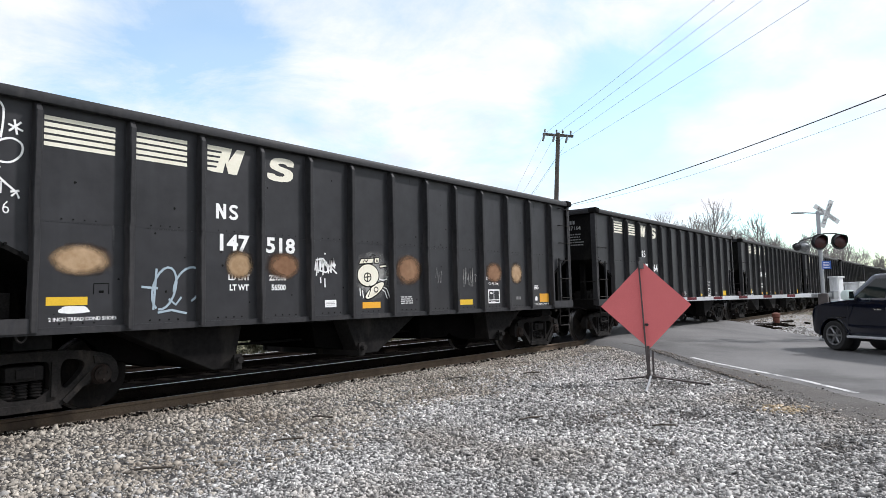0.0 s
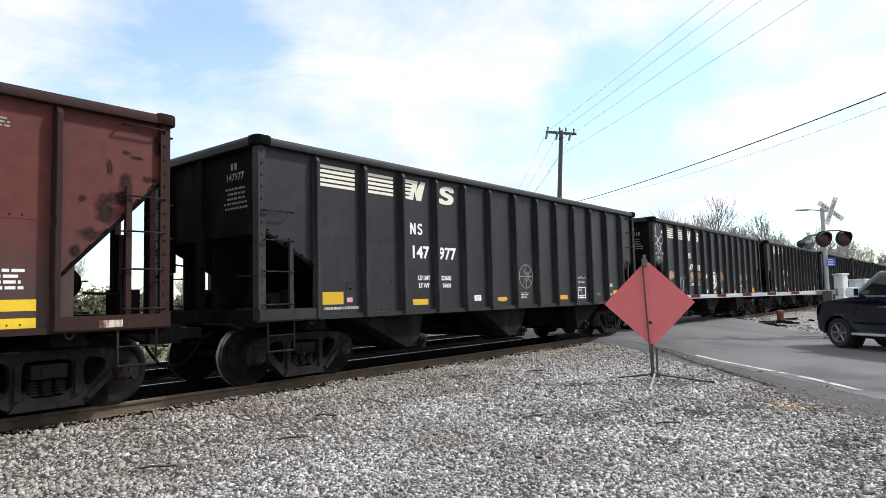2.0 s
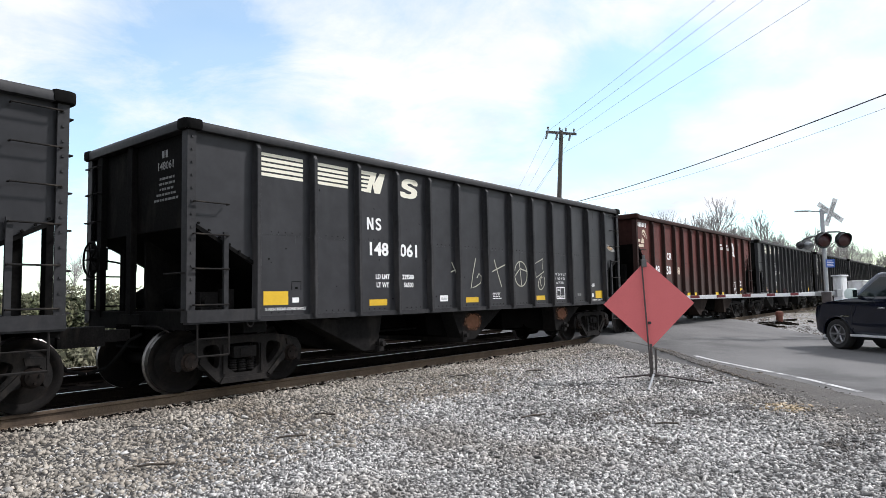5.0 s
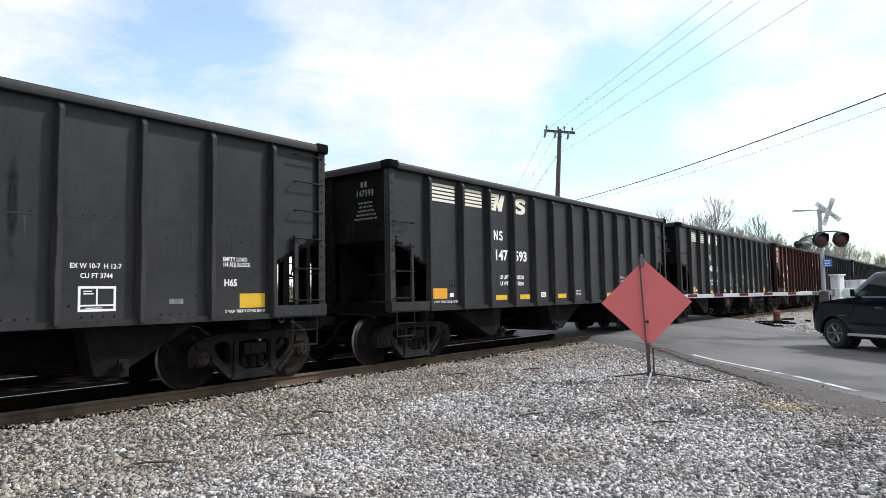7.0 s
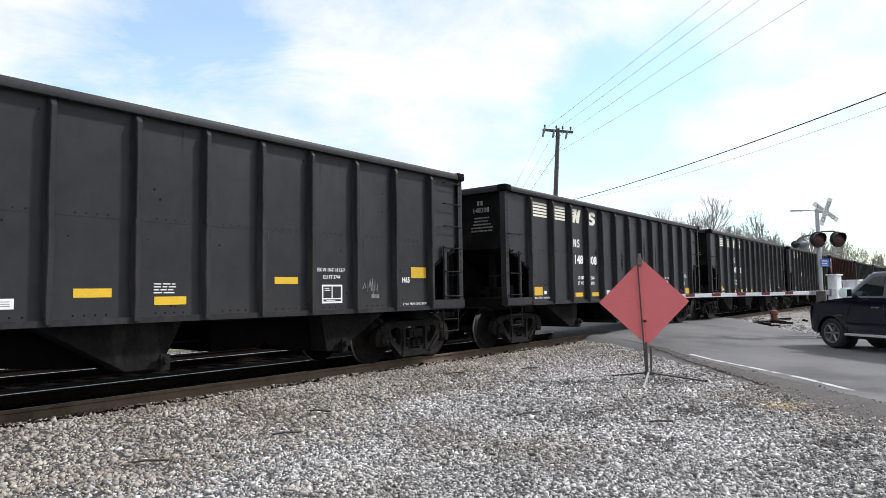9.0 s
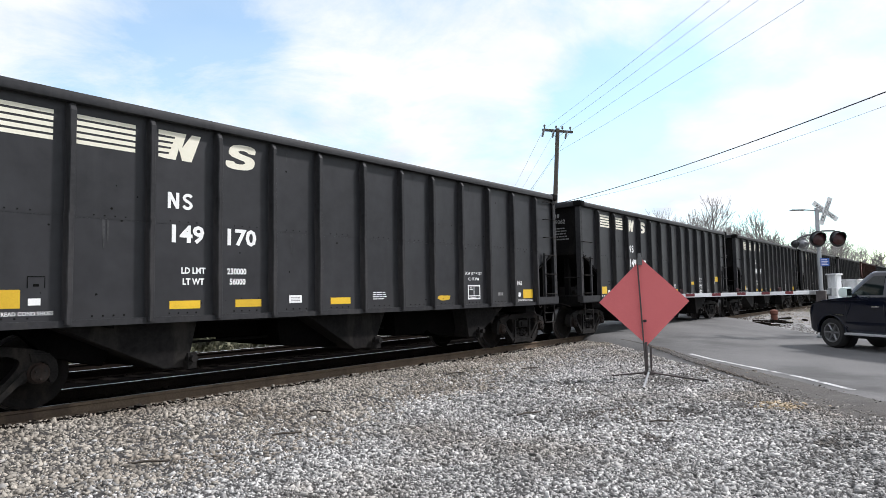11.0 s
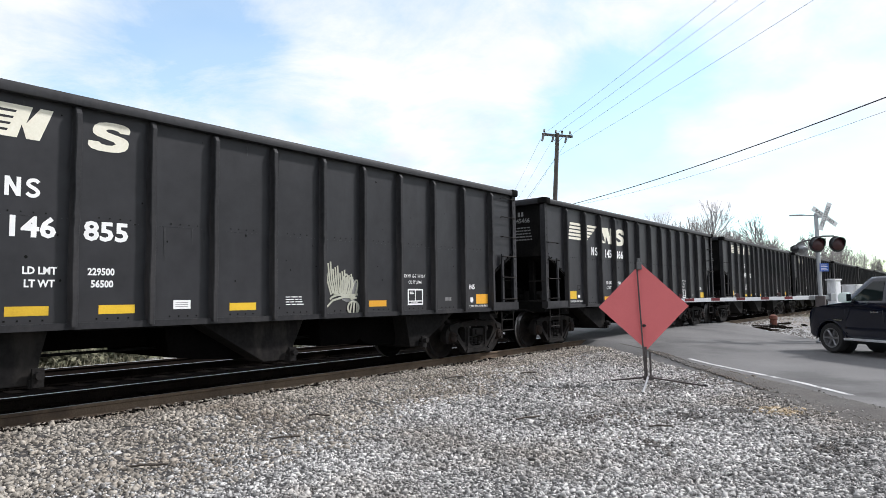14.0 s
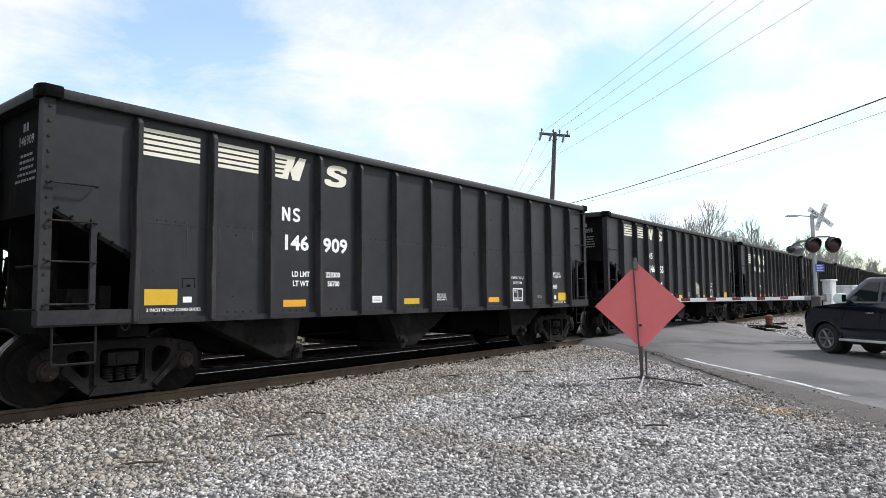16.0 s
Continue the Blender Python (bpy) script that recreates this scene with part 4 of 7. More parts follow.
    # ladders: tall ones at two opposite corners, short ones at the others
    for x, k, s in ((0.05, 1, -1), (0.05, 1, 1), (L, -1, -1), (L, -1, 1)):
        tall = (k == -1) == (s == -1)
        older = L < 14 and tall
        xs = 0.545 if older else 0.60
        lad = Shape().box(*sorted((x + k * (xs - 0.035), x + k * (xs + 0.035))), *sorted((s * 1.545, s * 1.59)), 1.15, 2.82 if older else 2.30)
        lo = part("ladder", lad, postpaint, car)
        for z in (1.27, 1.77, 2.25, 2.70) + ((3.62,) if older else (3.16, 3.60) if tall else ()):
            part("rung", RUNGS[0], None, lo).matrix_basis = Matrix(((k, 0, 0, x), (0, s, 0, 0), (0, 0, 1, z), (0, 0, 0, 1)))
            if tall or z < 2:
                part("end_rung", RUNGS[1], None, lo).matrix_basis = Matrix(((k, 0, 0, x), (0, s, 0, 0), (0, 0, 1, z - 0.06), (0, 0, 0, 1)))
        st = Shape().tube([(x + k * 0.17, s * 1.56, 1.03), (x + k * 0.17, s * 1.56, 0.56), (x + k * 0.66, s * 1.56, 0.56), (x + k * 0.66, s * 1.56, 1.03)], 0.016, 6)
        st.rod((x + k * 0.17, s * 1.56, 0.80), (x + k * 0.66, s * 1.56, 0.80), 0.010, 6)
        part("stirrup_step", st, M["truck"], car, "bent steel stirrup step")
    # brake gear
    part("air_reservoir", Shape().lathe([(0.06, -0.62), (0.17, -0.58), (0.215, -0.48), (0.215, 0.48), (0.17, 0.58), (0.06, 0.62)], (L - 0.95, -0.2, 1.62), "y", 20), M["under"], car, "black brake air reservoir", smooth=True)
    bv = Shape().box(0.62, 0.92, -0.95, -0.55, 1.22, 1.46).rod((0.70, -1.05, 1.32), (0.70, -0.40, 1.32), 0.07, 10).box(0.95, 1.10, -1.1, -0.9, 1.2, 1.5).box(0.6, 1.15, -1.0, -0.4, 1.07, 1.23)
    # Added plate: keeps the rear end dark by closing the view through it.
    part("center_web", Shape().prism([(0.26, 1.06), (1.55, 1.06), (1.55, 1.58), (0.26, 2.28)], -0.03, 0.03), M["under"], car, "added black plate blocking the view under the slope sheet")
    bc = Shape().lathe([(0.05, -0.75), (0.19, -0.70), (0.20, 0.55), (0.12, 0.62), (0.05, 0.9)], (0.72, 0.35, 1.36), "y", 18).box(0.5, 0.95, -0.4, 1.2, 1.06, 1.22)
    part("brake_cylinder", bc, M["under"], car, "black brake cylinder", smooth=True)
    part("brake_lever", Shape().prism([(0.45, 1.20), (0.52, 1.20), (0.60, 1.95), (0.54, 1.95)], 0.95, 1.0).tube([(0.56, 0.98, 1.9), (0.3, 1.02, 1.98), (0.0, 1.05, 2.02)], 0.015), M["under"], car)
    part("brake_valve", bv, M["truck"], car, "grey cast brake valve", bevel=0.01)
    bw = Shape().lathe([(0.27, -0.018), (0.295, 0.0), (0.27, 0.018), (0.25, 0.0)], (-0.10, 1.05, 2.02), "x", 24, True)
    for i in range(5):
        t = 2 * math.pi * i / 5
        bw.rod((-0.10, 1.05, 2.02), (-0.10, 1.05 + 0.27 * math.cos(t), 2.02 + 0.27 * math.sin(t)), 0.012, 5)
    bw.rod((-0.12, 1.05, 2.02), (0.1, 1.05, 2.02), 0.03, 8).box(-0.02, 0.1, 0.9, 1.2, 1.85, 2.2)
    part("brake_wheel", bw, M["under"], car, "black spoked hand brake wheel")
    # trucks
    frames = {s: side_frame(s).mesh("side_frame", M["truck"], 0.012) for s in (-1, 1)}
    springs = {s: spring_nest(s).mesh("spring_nest", M["truck"], 0, True) for s in (-1, 1)}
    bear = {s: Shape().lathe([(0.10, 0.0), (0.13, 0.01), (0.13, 0.12), (0.105, 0.14), (0.105, 0.18), (0.07, 0.195), (0.02, 0.20)], (0, 0, 0), "y", 18) for s in (1,)}
    bear[-1] = Shape().lathe([(0.10, 0.0), (0.13, -0.01), (0.13, -0.12), (0.105, -0.14), (0.105, -0.18), (0.07, -0.195), (0.02, -0.20)], (0, 0, 0), "y", 18)
    for s in (-1, 1):
        for i in range(3):
            t = 2 * math.pi * i / 3 + 0.5
            bear[s].rod((0.06 * math.cos(t), s * 0.17, 0.06 * math.sin(t)), (0.06 * math.cos(t), s * 0.215, 0.06 * math.sin(t)), 0.018, 6)
    bmesh_ = {s: bear[s].mesh("axle_bearing", M["cap"], 0, True) for s in (-1, 1)}
    wheels = {s: wheel_shape(s * 0.765, s).mesh("wheel", M["wheel"], 0, True) for s in (-1, 1)}
    for me in wheels.values():
        me.materials.append(M["tread"])
        for f in me.polygons:
            rad = [math.hypot(me.vertices[i].co.x, me.vertices[i].co.z) for i in f.vertices]
            if min(rad) > 0.4555:
                f.material_index = 1
    axle = Shape().lathe([(0.07, -1.0), (0.085, -0.86), (0.10, -0.80), (0.085, -0.6), (0.08, 0.0), (0.085, 0.6), (0.10, 0.80), (0.085, 0.86), (0.07, 1.0)], n=14).mesh("axle", M["wheel"], 0, True)
    for xc in (1.25, L - (1.06 if L > 14 else 1.28)):
        tk = part("truck_bolster", Shape().box(-0.20, 0.20, -1.17, 1.17, 0.46, 0.63).box(-0.24, 0.24, -0.5, 0.5, 0.5, 0.84).box(-0.10, 0.10, -1.20, -1.16, 0.49, 0.60).box(-0.10, 0.10, 1.16, 1.20, 0.49, 0.60).box(-0.78, 0.78, -0.08, 0.08, 0.38, 0.50), M["truck"], car, "cast steel truck bolster", bevel=0.012)
        tk.location = (xc, 0, 0)
        for s in (-1, 1):
            part("side_frame", frames[s], None, tk)
            part("spring_nest", springs[s], None, tk, "stacked coil springs")
            for ax in AXLES:
                part("axle_bearing", bmesh_[s], None, tk, "rusty bolted bearing cap").location = (ax, s * 1.0, TREAD)
        for ax in AXLES:
            ws = part("wheelset", axle, None, car, "steel wheels on one axle")
            ws.location = (xc + ax, 0, TREAD)
            for s in (-1, 1):
                w = part("wheel", wheels[s], None, ws)
    return car


# ---- car markings ----
SIDE = -1.5135


def bars(rows, w, h, gap, x, z, seed):
    """Unreadable stencil lines as plain bars."""
    s, r = Shape(), random.Random(seed)
    for i in range(rows):
        wi = w * r.uniform(0.75, 1.0)
        zz, xx = z - i * (h + gap), x
        while xx < x + wi - 0.02:
            k = min(r.uniform(0.06, 0.16), x + wi - xx)
            s.add([(xx, SIDE, zz), (xx + k, SIDE, zz), (xx + k, SIDE, zz + h), (xx, SIDE, zz + h)], [(0, 1, 2, 3)])
            xx += k + 0.022
    return s


def quad(x0, z0, x1, z1, y=None):
    y = SIDE if y is None else y
    return Shape().add([(x0, y, z0), (x1, y, z0), (x1, y, z1), (x0, y, z1)], [(0, 1, 2, 3)])


def blob(x, z, rx, rz, seed, n=28, y=None):
    r = random.Random(seed)
    ph = [r.uniform(0, 6.28) for _ in range(4)]
    pts = []
    for i in range(n):
        t = 2 * math.pi * i / n
        k = 1 + 0.06 * math.sin(3 * t + ph[0]) + 0.05 * math.sin(5 * t + ph[1]) + 0.03 * math.sin(9 * t + ph[2])
        c, s_ = math.cos(t), math.sin(t)
        pts.append((x + rx * k * math.copysign(abs(c) ** 0.7, c), SIDE + 0.001 if y is None else y, z + rz * k * math.copysign(abs(s_) ** 0.7, s_)))
    return Shape().add(pts, [tuple(range(n))])


def winged_mark(car):
    """The older emblem as a plain notched block with a curved bite."""
    pts = [(3.48, 3.33), (3.94, 3.35), (4.05, 3.11), (4.08, 3.35), (4.17, 3.35), (4.17, 2.87), (3.95, 2.86), (3.8, 3.1), (3.73, 2.88), (3.43, 2.86), (3.44, 2.99), (3.57, 2.95), (3.67, 2.91), (3.7, 2.97), (3.63, 3.07), (3.51, 3.23)]
    part("emblem", Shape().add([(u, SIDE, v) for u, v in pts], [tuple(range(len(pts)))]), M["cream"], car, "cream notched block emblem with a curved edge")


def emblem(car, x, z, h, style):
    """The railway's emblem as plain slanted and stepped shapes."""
    k = h / 0.38
    sl = 0.14
    pts = [(0.36, 0), (0.50, 0), (0.50 + sl, 1), (0.36 + sl, 1), (0.355, 0.46), (0.12 + 0.16 + sl, 1), (0.02, 1)]
    for i in range(4, -1, -1):
        zt = 0.04 + 0.196 * i
        pts += [(0.02 if i < 4 else 0.02, zt + 0.11 if i < 4 else 1 - 0.01), (0.02, zt), (0.12 + sl * zt + 0.02, zt), (0.12 + sl * (zt - 0.07) + 0.02, zt - 0.07)][(0 if i < 4 else 1):(4 if i else 2)]
    pts += [(0.12, 0.0), (0.265, 0.0), (0.31, 0.42)]
    a = Shape().add([(x + u * k, SIDE, z + v * h) for u, v in pts], [tuple(range(len(pts)))])
    if style == "bars":
        part("emblem", a, M["cream"], car, "cream slanted block emblem")
    else:
        winged_mark(car)
    b = Shape()
    x = x + 1.0
    pts = [(0.48, 0.69), (0.36, 0.69), (0.33, 0.75), (0.27, 0.775), (0.21, 0.76), (0.18, 0.71), (0.21, 0.655), (0.30, 0.61), (0.42, 0.55), (0.48, 0.47), (0.50, 0.38), (0.50, 0.22), (0.47, 0.11), (0.40, 0.03), (0.30, 0.0), (0.14, 0.0), (0.05, 0.05), (0.005, 0.15), (0.0, 0.30), (0.13, 0.30), (0.16, 0.24), (0.23, 0.215), (0.30, 0.235), (0.335, 0.295), (0.305, 0.36), (0.21, 0.41), (0.09, 0.48), (0.03, 0.57), (0.02, 0.68), (0.03, 0.82), (0.08, 0.93), (0.17, 0.985), (0.28, 1.0), (0.39, 0.985), (0.46, 0.92), (0.485, 0.82)]
    b.add([(x + (u * 0.98 + 0.02 + 0.07 * v) * k, SIDE, z + v * h) for u, v in pts], [tuple(range(len(pts)))])
    part("emblem", b, M["cream"], car, "cream stepped block emblem")


def two_blocks(car, x, z, h, mat):
    """The short reporting mark as two plain uprights."""
    s = Shape()
    w = 0.19 * h / 0.22
    s.add([(x + u * w, SIDE, z + v * h) for u, v in ((0, 0), (0.24, 0), (0.24, 0.58), (0.62, 0), (0.86, 0), (0.86, 1), (0.62, 1), (0.62, 0.42), (0.24, 1), (0, 1))], [tuple(range(10))])
    xx = x + 1.1 * w
    s.curve([(xx + u * w, z + v * h) for u, v in ((0.72, 0.80), (0.56, 0.91), (0.28, 0.88), (0.14, 0.72), (0.26, 0.58), (0.56, 0.44), (0.70, 0.28), (0.56, 0.11), (0.28, 0.09), (0.08, 0.22))], 0.042 * h / 0.22, SIDE)
    part("reporting_mark", s, mat, car, "white block mark")


def dress(car, num_a, num_b, weights=("229500", "56500"), style="bars", seed=0, strips=None, end_z=0.0):
    """Stripes, emblem, numbers, stencils and reflectors of one black car, on the near side and the ends."""
    r = random.Random(seed)
    y = SIDE
    if style == "bars":
        for x0, x1 in ((1.27, 2.09), (2.34, 3.07)):
            s = Shape()
            for i in range(5):
                z = 3.22 + i * 0.078
                s.add([(x0, y, z), (x1, y, z), (x1, y, z + 0.050), (x0, y, z + 0.050)], [(0, 1, 2, 3)])
            part("stripe_panel", s, M["cream"], car, "cream horizontal stripes")
        emblem(car, 3.36, 3.21, 0.38, style)
        two_blocks(car, 3.52, 2.54, 0.22, M["white"])
        lettering("car_number", num_a, 3.52, 2.09, 0.325, car, M["white"], y, 0.010, 1.12)
        lettering("car_number", num_b, 4.37, 2.09, 0.325, car, M["white"], y, 0.010, 1.14)
        wx, wz = 3.72, 1.66
    else:
        s = Shape()
        for i in range(5):
            z = 3.27 - i * 0.10
            s.add([(1.50 - i * 0.028, y, z), (2.14, y, z), (2.14, y, z + 0.066), (1.52 - i * 0.028, y, z + 0.066)], [(0, 1, 2, 3)])
            s.add([(2.38, y, z), (3.10 - i * 0.15, y, z), (3.20 - i * 0.15, y, z + 0.066), (2.38, y, z + 0.066)], [(0, 1, 2, 3)])
        part("stripe_panel", s, M["cream"], car, "cream tapering horizontal stripes")
        emblem(car, 3.36, 2.85, 0.52, style)
        two_blocks(car, 2.78, 2.48, 0.24, M["white"])
        lettering("car_number", num_a, 3.64, 2.46, 0.325, car, M["white"], y, 0.010, 1.06)
        lettering("car_number", num_b, 4.46, 2.46, 0.325, car, M["white"], y, 0.010, 1.10)
        wx, wz = 3.72, 1.66
    lettering("weight_stencil", "LD LMT", wx, wz, 0.12, car, M["white"], y, 0.004, 0.9)
    lettering("weight_stencil", "LT WT", wx + 0.02, wz - 0.15, 0.12, car, M["white"], y, 0.004, 0.9)
    lettering("weight_stencil", weights[0], 4.43, wz, 0.12, car, M["white"], y, 0.004, 0.9)
    lettering("weight_stencil", weights[1], 4.47, wz - 0.15, 0.12, car, M["white"], y, 0.004, 0.9)
    part("reflector", quad(1.33, 1.34 if seed == 40 else 1.24, 1.79, 1.44 if seed == 40 else 1.45), M["amber" if seed in (44, 49) else "yellow"], car, "orange-yellow reflective rectangle")
    if seed == 40:
        part("white_tag", blob(1.64, 1.285, 0.17, 0.045, 61), M["white"], car, "smear of white paint under the reflector")
    else:
        part("white_tag", quad(1.87, 1.27, 2.00, 1.35), M["pinkmark" if seed == 41 else "white"], car)
    lettering("stencil", "2 INCH TREAD COND SHOES", 1.36, 1.155, 0.062, car, M["white"], y, 0.001, 0.95)
    for x, z in strips or ((3.56, 1.18), (4.57, 1.18), (6.40, 1.18), (9.23, 1.18)):
        if (strips or r.random() < 0.85) and not (seed == 40 and x < 4):
            part("reflector", quad(x, z, x + 0.45, z + 0.11) if strips or r.random() < 0.85 else blob(x + 0.22, z + 0.06, 0.2, 0.05, seed + int(x * 10)), M[r.choice(("yellow", "yellow", "amber"))], car, "dirty yellow reflective strip")
    tag = part("white_tag", quad(5.54, 1.22, 5.79, 1.34), M["white"], car)
    tl = Shape()
    for zz in (1.25, 1.275, 1.30):
        tl.add([(5.57, y - 0.0006, zz), (5.75, y - 0.0006, zz), (5.75, y - 0.0006, zz + 0.009), (5.57, y - 0.0006, zz + 0.009)], [(0, 1, 2, 3)])
    part("tag_line", tl, M["grey_mark"], tag)
    part("small_stencil", bars(4, 0.36, 0.015, 0.024, 7.40, 1.50 if strips else 1.36, seed + 1), M["white"], car)["kind"] = "stuff"
    if seed in (43, 48):
        lettering("size_stencil", "EXW  10-7  H  12-7", 10.15, 1.80, 0.085, car, M["white"], y, 0.0015, 0.9)
        lettering("size_stencil", "EW   10-7  H  12-6", 10.15, 1.69, 0.085, car, M["white"], y, 0.0015, 0.9)
        lettering("size_stencil", "CU FT 3737" if seed == 48 else "CU FT 3744", 10.27, 1.58, 0.085, car, M["white"], y, 0.0015, 0.9)
    else:
        lettering("size_stencil", "EX W 10-7  H 12-7", 10.17, 1.72, 0.085, car, M["white"], y, 0.0015, 0.9)
        lettering("size_stencil", "CU FT 3744", 10.29, 1.60, 0.085, car, M["white"], y, 0.0015, 0.9)
    sq = Shape()
    for a in ((10.27, 1.22, 10.30, 1.47), (10.69, 1.22, 10.72, 1.47), (10.27, 1.47, 10.72, 1.50), (10.27, 1.19, 10.72, 1.22), (10.48, 1.275, 10.50, 1.47), (10.30, 1.255, 10.69, 1.275), (10.33, 1.43, 10.43, 1.445), (10.33, 1.40, 10.45, 1.415), (10.36, 1.228, 10.56, 1.238)):
        sq.add([(a[0], y, a[1]), (a[2], y, a[1]), (a[2], y, a[3]), (a[0], y, a[3])], [(0, 1, 2, 3)])
    part("stencil_frame", sq, M["white"], car, "white stencilled square frame")
    part("white_tag", quad(11.42, 1.26, 11.62, 1.33), M["grey_mark"], car)
    if seed not in (45, 46):
        part("white_tag", quad(12.29, 1.24, 12.42, 1.31) if seed == 41 else blob(12.34, 1.27, 0.055, 0.055, seed), M["pinkmark" if seed == 41 else "white"], car, "pink tag" if seed == 41 else "round white tag")
    if seed in (45, 50):
        lettering("stencil", "EMPTY LOAD\n1/4 ADJ BLOCK", 12.22, 1.86, 0.085, car, M["white"], y, 0.0015, 0.8)
    lettering("stencil", {43: "H69", 48: "HP 28R"}.get(seed, "H65"), 12.24, 1.50 + end_z * 0.1, 0.14, car, M["white"], y, 0.004, 0.9)
    part("reflector", quad(12.50, 1.18 + end_z, 12.94, 1.39 + end_z), M["amber" if seed in (40, 49) else "yellow"], car, "orange-yellow reflective rectangle")
    lettering("stencil", "2 INCH TREAD COND SHOES", 12.26, 1.115, 0.058, car, M["white"], y, 0.001, 0.9)
    box = Shape().ribbon([(1.86, 1.47), (1.86, 1.60), (2.04, 1.60), (2.04, 1.47)], 0.012, y).ribbon([(1.92, 1.50), (1.98, 1.50)], 0.03, y)
    part("stencil_outline", box, M["under"], car, "dark worn outline of an old stencil")
    # paint chips and bolt holes
    ch, rc = Shape(), random.Random(seed + 77)
    for i in range(46):
        x0, z0, q = rc.uniform(1.3, 12.9), 1.2 + 2.4 * rc.random() ** 1.6, rc.uniform(0.007, 0.020)
        if min(abs(x0 - p) for p in NS_POSTS) > 0.08:
            ch.add([(x0 + q * math.cos(a_) * rc.uniform(0.7, 1.2), y + 0.0006, z0 + q * math.sin(a_) * rc.uniform(0.7, 1.4)) for a_ in [k * math.pi / 3 for k in range(6)]], [tuple(range(6))])
    part("paint_chip", ch, M["chip_dark"], car)["kind"] = "stuff"
    # pale drips below the seam and the top chord
    dr = Shape()
    for i in range(16):
        x0, w_, l_ = rc.uniform(1.35, 12.8), rc.uniform(0.008, 0.022), rc.uniform(0.12, 0.5)
        zt = 2.33 if rc.random() < 0.6 else 3.66
        if min(abs(x0 - p) for p in NS_POSTS) > 0.1:
            dr.add([(x0 - w_, y + 0.0003, zt), (x0 + w_ * 0.8, y + 0.0003, zt - 0.02), (x0 + w_ * 0.3, y + 0.0003, zt - l_), (x0 - w_ * 0.4, y + 0.0003, zt - l_ * 0.9)], [(0, 1, 2, 3)])
    part("drip_stain", dr, M["drip"], car)["kind"] = "stuff"
    # end stencils
    e = Shape()
    rr = random.Random(seed + 5)
    for i in range(5):
        w, z = rr.uniform(0.34, 0.5) + (0.16 if i > 2 else 0.0), 3.10 - i * 0.078
        yy = -0.86 - w / 2
        while yy < -0.86 + w / 2:
            k = rr.uniform(0.04, 0.10)
            e.add([(0.136, yy, z), (0.136, yy, z + 0.034), (0.136, yy + k, z + 0.034), (0.136, yy + k, z)], [(0, 1, 2, 3)])
            yy += k + 0.02
    for yy in (-0.72, -0.82):
        e.add([(0.136, yy, 3.42), (0.136, yy, 3.53), (0.136, yy - 0.065, 3.53), (0.136, yy - 0.065, 3.42)], [(0, 1, 2, 3)])
    part("end_stencil", e, M["end_mark"], car)["kind"] = "stuff"
    n = lettering("end_number", num_a + num_b, 0, 0, 0.165, car, M["grey_mark"], 0, 0.003, 1.0)
    n.matrix_basis = Matrix.Translation((0.136, -0.58, 3.25)) @ Matrix.Rotation(radians(-90), 4, "Z")


PITCH, L0 = 15.510, 1.763
CARS = []      # (thing, rear end's place at 0 s)


def build_train():
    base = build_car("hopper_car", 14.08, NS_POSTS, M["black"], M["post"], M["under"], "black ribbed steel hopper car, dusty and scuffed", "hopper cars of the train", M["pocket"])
    red = build_car("hopper_car", 13.88, CR_POSTS, M["brown"], M["brown_post"], M["brown_dark"], "oxide-red ribbed steel hopper car, faded and dirty", "hopper cars of the train", M["pocket_brown"])
    numbers = {0: ("147", "518"), 1: ("147", "977"), 3: ("148", "061"), 4: ("147", "593"), 5: ("148", "308"), 6: ("149", "062"), 7: ("149", "170"), 8: ("145", "466"), 9: ("146", "855"), 10: ("146", "909"), 11: ("146", "720"), -1: ("147", "164")}
    made = []
    for i in range(-8, 12):
        x = L0 - i * PITCH + CAR_SHIFT.get(i, 0.0)
        if i == 2:
            car = red
        elif i == -8:
            car = base
        else:
            car = copy_thing(base, pose(x, 0, 0))
        car.matrix_basis = pose(x, 0, 0)
        made.append((i, car, x))
    for i, car, x in made:
        if i == 2:
            dress_red(car)
        else:
            a, b = numbers.get(i, ("148", "%03d" % (137 * (i + 20) % 1000)))
            w = {1: ("229600", "56400"), 4: ("230200", "56000"), 8: ("229200", "56800"), 10: ("229300", "56700"), 5: ("229600", "56400"), 7: ("230000", "56000")}.get(i, ("229500", "56500"))
            dress(car, a, b, w, "wing" if i == 8 else "bars", 40 + i, ((6.41, 1.34), (7.41, 1.23), (9.32, 1.51)) if i == 6 else None, 0.45 if i == 6 else 0.0)
        if i in (0, 3, 4, 5, 10):    # the middle hopper faces the other way
            mid = min((o for o in car.children if o.name.startswith("hopper_pocket")), key=lambda o: abs(sum(v.co.x for v in o.data.vertices) / len(o.data.vertices) - 7.1))
            mid.matrix_basis = pose(14.12, 0, 0, 0, 0, 180)
        CARS.append((car, x))
    paint_graffiti({i: car for i, car, x in made})


# slack between the couplers, car by car
CAR_SHIFT = {0: -0.082, 1: -0.215, 2: 0.076, 3: 0.181, 4: 0.149, 5: 0.066, 6: -0.12, 7: -0.03, 8: -0.13, 9: -0.041, 10: -0.013}


